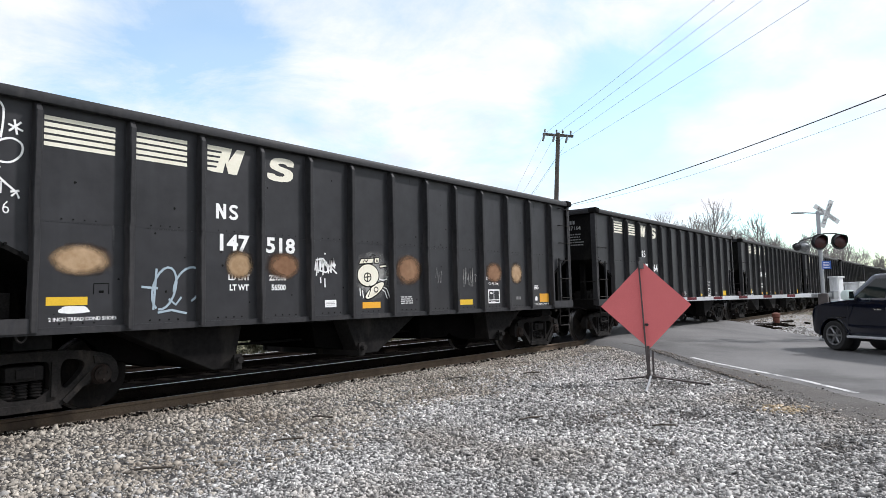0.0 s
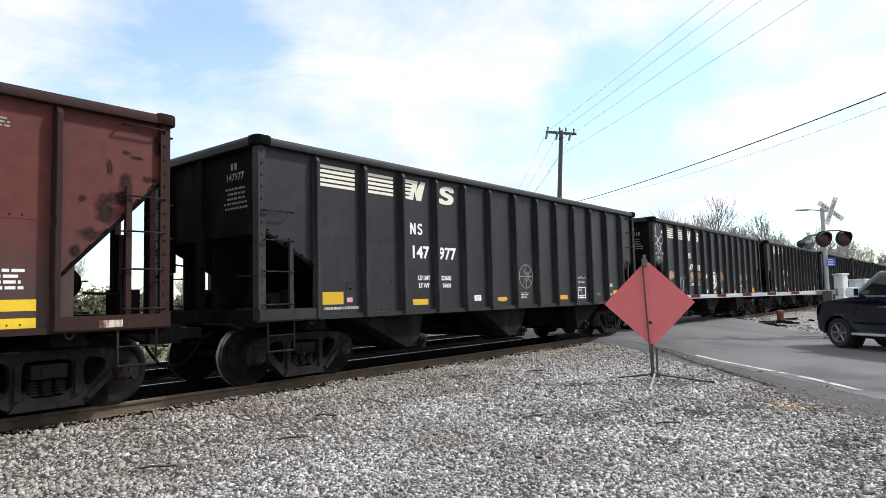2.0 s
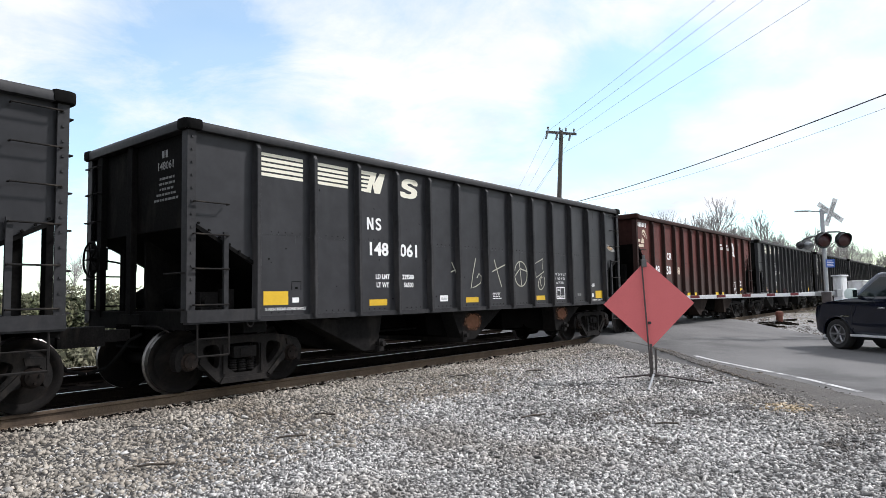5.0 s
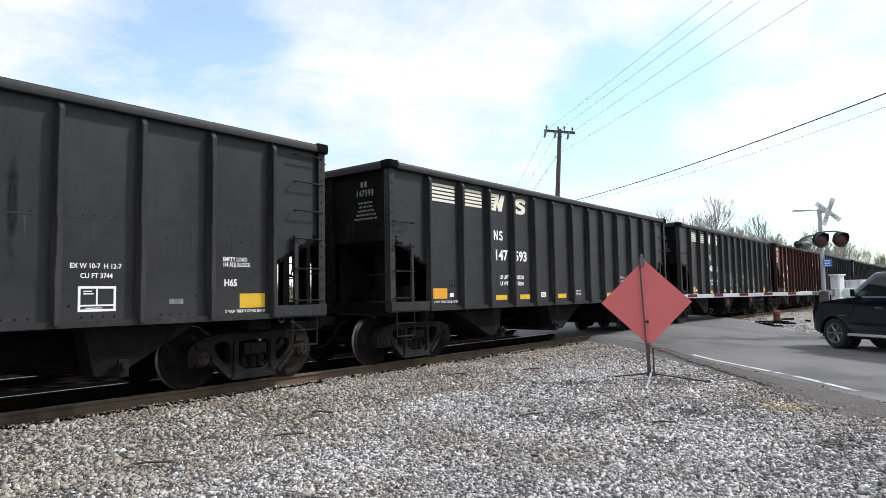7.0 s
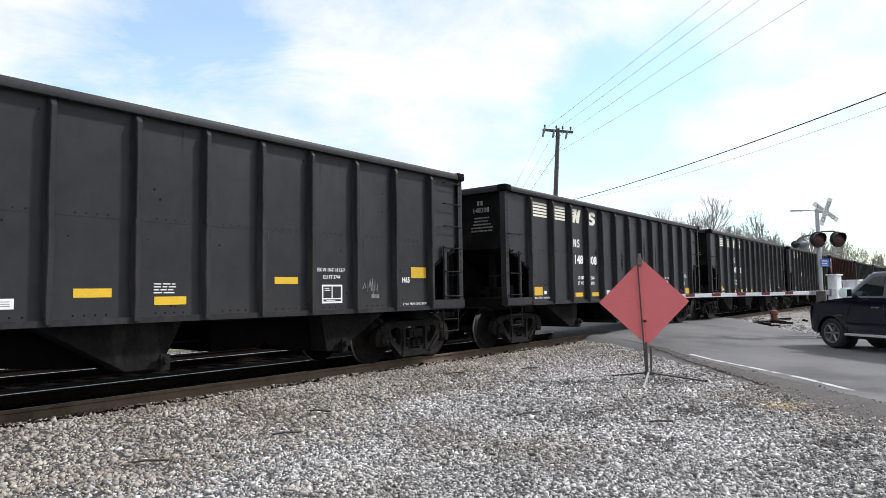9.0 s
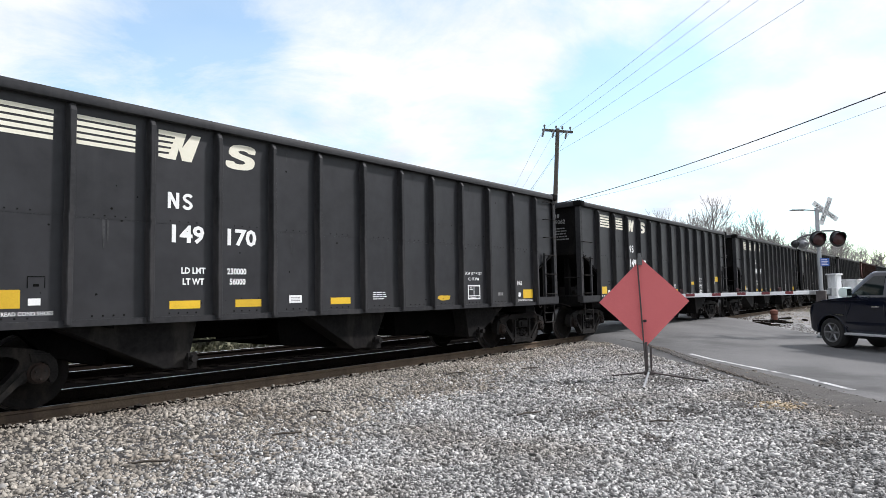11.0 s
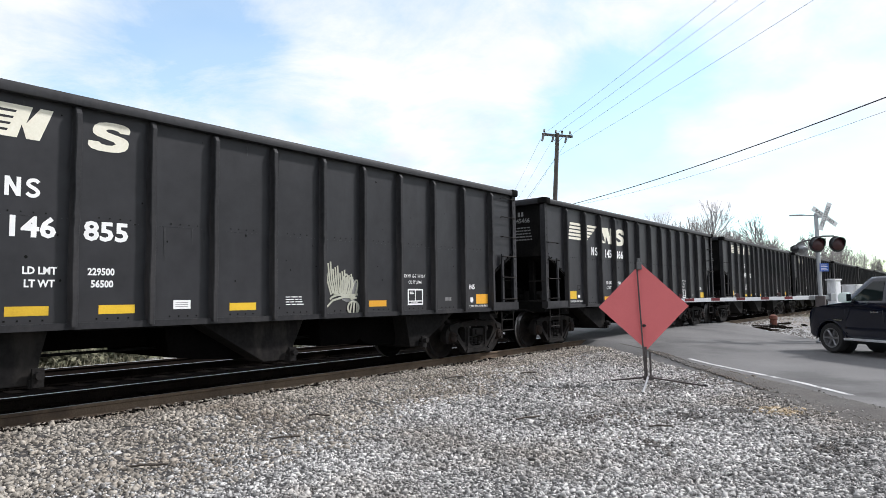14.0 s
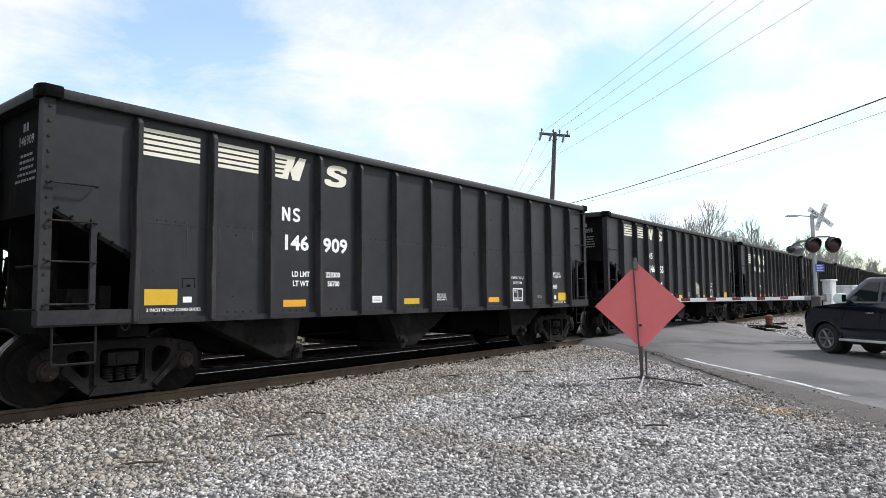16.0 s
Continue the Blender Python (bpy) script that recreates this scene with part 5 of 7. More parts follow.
def dress_red(car):
    y = SIDE
    for i in range(7):
        x0, w = 0.19 + i * 0.120, 0.095 if i != 5 else 0.045
        part("owner_mark", Shape().add([(x0, y, 3.46), (x0 + w * 0.9, y, 3.46), (x0 + w, y, 3.50), (x0 + w, y, 3.58), (x0 + w * 0.85, y, 3.61), (x0 + w * 0.1, y, 3.61), (x0, y, 3.57)], [(0, 1, 2, 3, 4, 5, 6)]), M["white"], car, "white painted block")
    part("emblem", Shape().ribbon([(0.78 + 0.20 * math.cos(t), 3.14 + 0.20 * math.sin(t)) for t in [radians(-15 + 16 * k) for k in range(14)]], 0.085, y), M["flake"], car, "flaking cream curved emblem")
    part("emblem", Shape().ribbon([(0.76 + 0.09 * math.cos(t), 3.13 + 0.10 * math.sin(t)) for t in [radians(0 + 16 * k) for k in range(9)]], 0.045, y), M["flake"], car, "flaking cream inner curve")
    part("emblem", quad(0.13, 2.96, 0.46, 3.05), M["flake"], car, "flaking cream stroke")
    part("emblem", Shape().add([(0.55, y, 2.92), (0.80, y, 2.93), (0.76, y, 3.01), (0.80, y, 3.06), (0.70, y, 3.06), (0.66, y, 3.13), (0.60, y, 3.06), (0.52, y, 3.04)], [tuple(range(8))]), M["flake"], car, "flaking cream pointed blot")
    part("emblem", quad(0.30, 2.80, 0.76, 2.89), M["flake"], car, "flaking cream stroke")
    s = Shape().ribbon([(2.74 + 0.19 + 0.10 * math.cos(t), 2.57 + 0.10 * math.sin(t)) for t in [radians(50 + 26 * k) for k in range(11)]][:11], 0.055, y)
    part("reporting_mark", s, M["white"], car, "white curved block")
    part("reporting_mark", Shape().ribbon([(3.06, 2.44), (3.06, 2.70)], 0.055, y).curve([(3.06, 2.675), (3.15, 2.675), (3.205, 2.63), (3.15, 2.575), (3.06, 2.575)], 0.05, y - 0.0004).ribbon([(3.13, 2.58), (3.235, 2.44)], 0.055, y - 0.0008), M["white"], car, "white block")
    lettering("car_number", "49", 1.64, 1.94, 0.39, car, M["white"], y, 0.010, 1.16)
    lettering("car_number", "50", 2.72, 1.94, 0.39, car, M["white"], y, 0.010, 1.12)
    lettering("car_number", "48", 3.66, 1.94, 0.39, car, M["flake"], y, 0.006, 1.05)
    for x0, z0, x1, z1 in ((1.84, 1.59, 2.28, 1.69), (1.84, 1.17, 2.28, 1.28), (4.66, 1.15, 5.12, 1.27), (5.40, 1.15, 5.85, 1.27), (8.20, 1.13, 8.62, 1.26), (8.95, 1.13, 9.38, 1.26), (11.92, 1.06, 12.32, 1.20), (11.92, 1.28, 12.32, 1.41)):
        part("reflector", quad(x0, z0, x1, z1), M["lemon"], car, "yellow reflective strip")
    part("white_tag", quad(1.65, 1.31, 1.87, 1.45), M["flake"], car)
    lettering("weight_stencil", "LD LMT", 1.86, 1.46, 0.11, car, M["white"], y, 0.002, 0.9)
    lettering("weight_stencil", "LT WT", 1.94, 1.32, 0.11, car, M["white"], y, 0.002, 0.9)
    lettering("weight_stencil", "224600", 2.75, 1.47, 0.11, car, M["white"], y, 0.002, 0.9)
    lettering("weight_stencil", "61400", 2.80, 1.33, 0.11, car, M["white"], y, 0.002, 0.9)
    part("small_stencil", bars(1, 0.74, 0.085, 0.03, 8.84, 3.24, 3), M["white"], car)["kind"] = "stuff"
    part("small_stencil", bars(1, 0.66, 0.085, 0.03, 9.78, 3.24, 4), M["white"], car)["kind"] = "stuff"
    ln = Shape()
    for x0, x1 in ((8.84, 9.58), (9.76, 10.43)):
        for k in range(3):
            z = 3.085 + 0.045 * k
            ln.add([(x0, y, z), (x1, y, z), (x1, y, z + 0.022), (x0, y, z + 0.022)], [(0, 1, 2, 3)])
    part("emblem", ln, M["white"], car, "white speed lines beside the emblem")
    part("emblem", Shape().ribbon([(10.93 + 0.235 * math.cos(t), 3.17 + 0.225 * math.sin(t)) for t in [radians(-70 + 15 * k) for k in range(18)]], 0.16, y), M["white"], car, "white open ring emblem")
    part("emblem", Shape().ribbon([(10.93 + 0.10 * math.cos(t), 3.17 + 0.09 * math.sin(t)) for t in [radians(-40 + 18 * k) for k in range(13)]], 0.04, y), M["white"], car, "white inner ring")
    part("emblem", Shape().add([(10.93, y, 2.87), (11.33, y, 2.82), (11.24, y, 3.02), (11.08, y, 2.93)], [(0, 1, 2, 3)]), M["white"], car, "white pointed stroke")
    part("white_tag", Shape().ribbon([(11.15, 1.13), (11.35, 1.25)], 0.065, y), M["white"], car, "slanting white paper tag")
    part("small_stencil", bars(3, 0.34, 0.022, 0.02, 11.72, 3.44, 21), M["grey_mark"], car)["kind"] = "stuff"
    part("end_stencil", bars(2, 0.44, 0.035, 0.02, 0.66, 1.13, 22).moved(Matrix.Translation((0, -0.094, 0))), M["white"], car)["kind"] = "stuff"
    for q_ in ((10.72, 1.35, 10.75, 1.67), (11.20, 1.35, 11.23, 1.67), (10.72, 1.67, 11.23, 1.70), (10.72, 1.32, 11.23, 1.35), (10.95, 1.41, 10.975, 1.67), (10.75, 1.39, 11.20, 1.41), (10.79, 1.60, 10.90, 1.615), (10.79, 1.56, 10.88, 1.575), (11.02, 1.60, 11.10, 1.615), (10.85, 1.363, 11.05, 1.376)):
        part("stencil_frame", quad(*q_), M["white"], car)
    part("small_stencil", bars(4, 0.40, 0.035, 0.03, 11.85, 1.72, 9), M["white"], car)["kind"] = "stuff"
    # soot, scale and pipework about the front end
    part("corner_plate", Shape().box(12.48, 12.72, -1.512, -1.488, 1.05, 1.90), M["brown"], car)
    for k, (x, z, rx, rz) in enumerate(((13.08, 2.50, 0.16, 0.22), (13.32, 2.86, 0.12, 0.16), (12.92, 2.20, 0.20, 0.10), (13.20, 2.66, 0.22, 0.10), (13.31, 3.27, 0.09, 0.05), (13.46, 3.22, 0.12, 0.03), (12.72, 1.98, 0.08, 0.12), (13.62, 2.95, 0.16, 0.06), (13.12, 3.05, 0.05, 0.14), (13.72, 3.42, 0.06, 0.16), (12.80, 2.62, 0.06, 0.05))):
        part("soot_stain", blob(x, z, rx, rz, 300 + k, y=SIDE - 0.0004 * (k % 3)), M["soot_stain"], car, "sooty brown stain on the red paint")
    part("sill_scrape", quad(12.98, 1.05, 13.26, 1.14, -1.608), M["flake"], car, "scraped pale patch on the sill")
    pipes = Shape().tube([(13.70, -1.35, 1.10), (13.70, -1.35, 2.55)], 0.022).tube([(13.50, -1.1, 1.10), (13.54, -1.1, 2.75)], 0.035).tube([(13.80, -1.42, 1.60), (13.88, -1.44, 1.72), (13.83, -1.44, 1.90), (13.90, -1.44, 2.04)], 0.016)
    pipes.tube([(12.95, -1.2, 1.48), (13.40, -1.2, 1.46), (13.55, -1.2, 1.42)], 0.018).box(13.36, 13.62, -1.3, -0.9, 1.20, 1.52)
    part("brake_piping", pipes, M["under"], car, "black brake pipes and box at the car's end")
    part("end_plate", Shape().add([(0.02, -1.612, 1.02), (0.50, -1.612, 1.02), (0.42, -1.612, 1.24), (0.22, -1.612, 1.38), (0.02, -1.612, 1.38)], [(0, 1, 2, 3, 4)]), M["brown"], car, "red gusset plate")


def loop(x, z, rx, rz, t0=0, t1=360, n=28, lean=0.0):
    return [(x + rx * math.cos(radians(t)) + lean * rz * math.sin(radians(t)), z + rz * math.sin(radians(t))) for t in [t0 + (t1 - t0) * k / n for k in range(n + 1)]]


def graffiti(car, strokes, w, mat, label):
    s = Shape()
    for k, pts in enumerate(strokes):
        s.ribbon(pts, w, SIDE - 0.0006 * (k + 1))
    part("graffiti", s, mat, car, label)["kind"] = "stuff"


def scribble(x0, x1, z0, z1, n, seed):
    r = random.Random(seed)
    return [[(x0 + (x1 - x0) * (i + r.uniform(-0.3, 0.9)) / n, z0 + (z1 - z0) * r.uniform(0.0, 0.5)), (x0 + (x1 - x0) * (i + 0.6) / n, z0 + (z1 - z0) * r.uniform(0.6, 1.0)), (x0 + (x1 - x0) * (i + r.uniform(0.5, 1.4)) / n, z0 + (z1 - z0) * r.uniform(0.0, 0.6))] for i in range(n)]


def paint_graffiti(by_index):
    c = by_index[0]
    for k, (x, z, rx, rz, m) in enumerate(((1.72, 1.88, 0.37, 0.205, "tan"), (3.92, 1.88, 0.25, 0.23, "tan"), (4.70, 1.88, 0.33, 0.23, "tan2"), (7.62, 1.885, 0.39, 0.30, "tan2"), (10.52, 1.87, 0.34, 0.25, "tan2"), (11.46, 1.87, 0.26, 0.26, "tan"))):
        part("paint_patch", blob(x, z, rx, rz, 5 + k, y=SIDE - 0.002), M[m], c, "rust-tan overpainted patch")
        part("paint_halo", blob(x, z, rx * 1.10, rz * 1.12, 25 + k, y=SIDE - 0.001), M["halo"], c, "dark brown spray edge")
    graffiti(c, [loop(2.76, 1.54, 0.16, 0.28, -100, 250, 18, 0.2), loop(3.10, 1.58, 0.20, 0.25, -60, 200, 16, 0.25), [(2.45, 1.56), (2.67, 1.54)], [(2.61, 1.26), (2.65, 1.80)], [(2.67, 1.22), (2.86, 1.25), (3.08, 1.20)], [(2.82, 1.40), (2.92, 1.32), (3.00, 1.42)]], 0.030, M["chalk_blue"], "pale blue looping spray-paint tag")
    graffiti(c, scribble(5.33, 5.74, 1.74, 2.06, 11, 3) + [[(5.34, 2.00), (5.50, 2.03), (5.62, 1.90), (5.78, 1.93)], [(5.36, 1.84), (5.55, 1.80), (5.70, 1.86), (5.80, 1.78)], [(5.44, 1.72), (5.445, 1.62)], [(5.53, 1.70), (5.535, 1.55)], [(5.53, 2.10), (5.55, 2.12)]], 0.027, M["white"], "white spiky dripping spray-paint tag")
    # round pale figure with dark outlines in a cloud of thin white spray
    part("paint_patch", blob(6.68, 1.76, 0.50, 0.47, 77, y=SIDE - 0.0003), M["spray_haze"], c, "thin grey-white overspray")
    fills = ([(6.55 + 0.27 * math.cos(q), 1.765 + 0.205 * math.sin(q)) for q in [k * math.pi / 14 for k in range(28)]],
             [(6.31, 1.955), (6.66, 1.985), (6.69, 2.075), (6.38, 2.055)], [(6.70, 1.985), (6.82, 1.99), (6.83, 2.09), (6.72, 2.08)],
             [(6.71 + 0.235 * math.cos(q) - 0.07 * math.sin(q), 1.495 + 0.145 * math.cos(q) + 0.065 * math.sin(q)) for q in [k * math.pi / 10 for k in range(20)]],
             [(6.84, 1.90), (7.02, 1.92), (7.01, 1.97), (6.84, 1.95)])
    for k, pts in enumerate(fills):
        y = SIDE - 0.0010 - 0.0002 * k
        part("spray_fill", Shape().add([(px, y, pz) for px, pz in pts], [tuple(range(len(pts)))]), M["cream"], c, "cream sprayed fill")
        part("spray_outline", Shape().ribbon(pts + pts[:1], 0.022, y - 0.0001), M["chip_dark"], c, "dark sprayed outline")
    dark = Shape()
    for k, pts in enumerate((loop(6.53, 1.73, 0.085, 0.075), [(6.45, 1.73), (6.61, 1.74)], [(6.53, 1.66), (6.535, 1.80)], loop(6.74, 1.51, 0.05, 0.045), [(6.42, 1.99), (6.46, 2.04), (6.50, 2.0), (6.55, 2.05)], [(6.75, 2.01), (6.77, 2.06), (6.79, 2.01)], [(6.58, 1.60), (6.60, 1.50), (6.54, 1.38)], [(6.60, 2.09), (6.66, 2.14), (6.74, 2.12)])):
        dark.ribbon(pts, 0.020, SIDE - 0.0023 - 0.0001 * k)
    part("spray_outline", dark, M["chip_dark"], c, "dark sprayed strokes")
    graffiti(c, [[(6.86, 1.58), (7.02, 1.52), (7.10, 1.36)], [(6.84, 1.54), (6.97, 1.47), (7.03, 1.34)], [(6.82, 1.70), (6.92, 1.68), (7.03, 1.70)], [(6.34, 1.53), (6.35, 1.40)], [(6.40, 1.50), (6.42, 1.36)]], 0.022, M["white"], "white sprayed limbs and drips")
    graffiti(c, scribble(9.33, 9.81, 1.55, 2.0, 6, 12), 0.018, M["grey_mark"], "faint grey scrawl")
    graffiti(c, scribble(8.44, 8.65, 1.6, 2.0, 3, 13), 0.018, M["grey_mark"], "faint grey scrawl")
    chalk = Shape()
    for k, pts in enumerate((
            [(0.61, 3.12), (0.42, 3.21), (0.25, 3.22), (0.15, 3.12), (0.16, 2.99), (0.31, 2.93), (0.49, 3.0), (0.72, 3.14), (0.92, 3.24), (1.04, 3.19), (1.04, 3.07), (0.94, 2.97), (0.8, 2.97), (0.65, 3.07), (0.54, 3.15)],
            [(0.56, 3.65), (0.46, 3.57), (0.44, 3.42), (0.46, 3.22)], [(0.81, 3.64), (0.85, 3.57), (0.85, 3.41), (0.83, 3.23)],
            [(0.48, 2.95), (0.55, 2.81), (0.67, 2.74), (0.77, 2.77), (0.83, 2.91)], [(0.52, 2.96), (0.61, 2.86), (0.73, 2.87)],
            [(0.75, 2.86), (0.87, 2.74), (1.0, 2.63)], [(0.95, 2.58), (1.0, 2.63), (1.03, 2.56)], [(1.03, 2.65), (0.94, 2.63)],
            [(0.12, 3.37), (0.3, 3.52)], [(0.21, 3.58), (0.26, 3.39)], [(0.11, 3.49), (0.35, 3.47)],
            [(0.91, 3.32), (1.03, 3.44)], [(0.96, 3.46), (0.99, 3.29)], [(0.9, 3.4), (1.05, 3.34)])):
        chalk.curve(pts, 0.024, SIDE - 0.0006 * (k + 1)) if len(pts) > 3 else chalk.ribbon(pts, 0.024, SIDE - 0.0006 * (k + 1))
    part("graffiti", chalk, M["white"], c, "white looping chalk drawing")["kind"] = "stuff"
    lettering("chalk_words", "CUTTIN'", 0.24, 2.60, 0.21, c, M["white"], SIDE - 0.001, -0.002, 0.82, "white chalked capitals")
    lettering("chalk_words", "UP '16", 0.48, 2.38, 0.21, c, M["white"], SIDE - 0.001, -0.002, 0.82, "white chalked capitals")
    c = by_index[1]
    graffiti(c, [loop(7.65, 1.76, 0.30, 0.28), loop(7.65, 1.76, 0.10, 0.10), [(7.65, 1.48), (7.65, 2.04)], [(7.37, 1.76), (7.94, 1.76)], [(7.5, 1.58), (7.9, 1.95)], [(7.5, 1.95), (7.9, 1.58)]], 0.020, M["grey_mark"], "faded grey wheel-shaped chalk drawing")
    c = by_index[3]
    graffiti(c, [[(6.78, 2.13), (6.67, 1.80), (6.59, 1.48), (6.77, 1.52), (6.95, 1.60), (6.97, 1.74), (6.89, 1.80), (6.81, 1.70)], [(7.48, 2.12), (7.62, 1.80), (7.76, 1.51)], [(7.39, 1.85), (7.93, 2.02)], loop(8.585, 1.815, 0.275, 0.295), [(8.52, 2.11), (8.55, 1.94), (8.61, 1.52)], [(8.33, 1.77), (8.55, 1.94), (8.88, 1.87)], [(9.60, 1.94), (9.63, 2.21), (9.22, 2.07), (9.28, 1.73), (9.66, 1.89)], loop(9.53, 1.61, 0.15, 0.17, 100, 420, 20, 0.3), loop(9.56, 1.63, 0.09, 0.11, 80, 250, 14), [(5.93, 2.02), (6.10, 1.76)], [(5.9, 1.82), (6.2, 1.90)]], 0.025, M["chalk"], "yellowish white chalked strokes and circles")
    part("paint_patch", Shape().add([(x, SIDE - 0.001, z) for x, z in rounded([(13.22, 2.70), (13.30, 2.77), (13.48, 2.74), (13.70, 2.68), (13.93, 2.57), (13.78, 2.53), (13.60, 2.55), (13.38, 2.62)], 2)], [tuple(range(32))]), M["grey_mark"], c, "bare pale primer patch")
    part("paint_patch", Shape().add([(x, SIDE - 0.0018, z) for x, z in rounded([(13.26, 2.70), (13.32, 2.745), (13.48, 2.72), (13.68, 2.66), (13.86, 2.575), (13.76, 2.555), (13.60, 2.575), (13.40, 2.635)], 2)], [tuple(range(32))]), M["tan"], c, "bare tan primer patch")
    part("paint_patch", blob(6.92, 0.76, 0.37, 0.23, 33, y=-1.303), M["rust_patch"], c, "rusty orange patch on the hopper")
    part("paint_patch", blob(10.90, 0.80, 0.36, 0.22, 34, y=-1.303), M["rust_patch"], c, "rusty orange patch on the hopper")
    c = by_index[8]
    dots = Shape()
    for x in [2.5 + 0.34 * k for k in range(30)]:
        dots.box(x, x + 0.02, SIDE - 0.006, SIDE, 2.34, 2.36)
    part("riveted_strip", dots, M["under"], c)["kind"] = "stuff"
    c = by_index[9]
    fan = [[(8.22 + 0.052 * k, 1.90 - 0.022 * k + 0.05 * (k % 3)), (8.25 + 0.050 * k, 1.66 - 0.012 * k), (8.34 + 0.036 * k, 1.40 + 0.02 * (k % 2))] for k in range(12)]
    fan += [loop(8.62 + 0.12 * k, 1.58 - 0.05 * k, 0.06, 0.17, 0, 360, 14, 0.35) for k in range(3)] + [loop(8.60, 1.30, 0.30, 0.10, 170, 20, 14), loop(8.84, 1.17, 0.13, 0.11), [(8.84, 1.06), (8.86, 1.28)], [(8.76, 1.10), (8.80, 1.26)], [(8.92, 1.08), (8.92, 1.24)], [(8.24, 1.20), (8.36, 1.30), (8.60, 1.36), (8.92, 1.34)], [(8.40, 1.42), (8.62, 1.38), (8.94, 1.40)]]
    graffiti(c, fan, 0.034, M["chalk"], "dense chalk-white spiky spray tag")
    part("paint_patch", blob(8.74, 1.48, 0.20, 0.20, 91, y=SIDE - 0.0003), M["grey_mark"], c, "pale grey sprayed patch")
    c = by_index[5]
    for k, (x, z, rx, rz) in enumerate(((6.72, 2.22, 0.10, 0.40), (7.30, 2.15, 0.06, 0.30), (8.55, 2.60, 0.09, 0.55), (9.55, 2.45, 0.07, 0.65), (4.9, 2.2, 0.12, 0.5))):
        part("dark_run", blob(x, z, rx, rz, 500 + k), M["dark_stain"], c, "oily dark run down the side")
    c = by_index[6]
    graffiti(c, scribble(11.22, 11.60, 1.3, 1.65, 6, 43), 0.02, M["grey_mark"], "grey scrawled tag")


def motions():
    step = 2.0 / FPS
    n = int(round(16.0 / step))
    for car, x in CARS:
        walk(car, [(t, pose(x + run(t), 0, 0)) for t in range(0, 17)])
        for ws in [o for o in car.children if o.name.startswith("wheelset")]:
            c = ws.location.copy()
            walk(ws, [(k * step, pose(c.x, c.y, c.z, 0, math.degrees(run(k * step) / TREAD), 0)) for k in range(n + 1)])


def run(t):
    """How far the train has come since 0 s."""
    return 9.876 * t - 0.0068 * t * t


build_setting()
build_track(0.0, "railway track with rusty rails on dark wooden sleepers", -8.0, 60.0)
build_track(3.95, "second railway track with rusty rails behind the train", -8.0, 40.0)
build_train()


# ---- loose stone ----
def scatter_stones(name, places, radii, mat, label, seed, build=(1.42, 0.95, 0.56)):
    """One object of loose angular chips lying at the given places."""
    g = np.random.default_rng(seed)
    v = np.array([(-1, -1, -1), (1, -1, -1), (1, 1, -1), (-1, 1, -1), (-1, -1, 1), (1, -1, 1), (1, 1, 1), (-1, 1, 1)], float) * 0.66
    f = np.array([(0, 2, 1), (0, 3, 2), (4, 5, 6), (4, 6, 7), (0, 1, 5), (0, 5, 4), (1, 2, 6), (1, 6, 5), (2, 3, 7), (2, 7, 6), (3, 0, 4), (3, 4, 7)])
    n = len(places)
    s = radii[:, None] * g.uniform(0.70, 1.35, (n, 3)) * np.array(build)
    pts = (v[None] + g.uniform(-0.42, 0.42, (n, 8, 3))) * s[:, None, :]
    a, t, b = g.uniform(0, 6.283, n), g.normal(0, 0.85, n), g.uniform(0, 6.283, n)
    ca, sa, ct, st, cb, sb = np.cos(a), np.sin(a), np.cos(t), np.sin(t), np.cos(b), np.sin(b)
    x, y, z = pts[..., 0], pts[..., 1], pts[..., 2]
    x, y = x * ca[:, None] - y * sa[:, None], x * sa[:, None] + y * ca[:, None]
    y, z = y * ct[:, None] - z * st[:, None], y * st[:, None] + z * ct[:, None]
    x, y = x * cb[:, None] - y * sb[:, None], x * sb[:, None] + y * cb[:, None]
    pts = np.stack([x, y, z], -1) + places[:, None, :]
    faces = (f[None] + 8 * np.arange(n)[:, None, None]).reshape(-1, 3)
    me = bpy.data.meshes.new(name)
    me.vertices.add(n * 8)
    me.vertices.foreach_set("co", pts.reshape(-1))
    me.loops.add(len(faces) * 3)
    me.loops.foreach_set("vertex_index", faces.reshape(-1).astype(np.int32))
    me.polygons.add(len(faces))
    me.polygons.foreach_set("loop_start", np.arange(len(faces), dtype=np.int32) * 3)
    me.update(calc_edges=True)
    me.validate()
    me.materials.append(mat)
    return tagged(new(name, me), label, "gravel", kind="stuff")


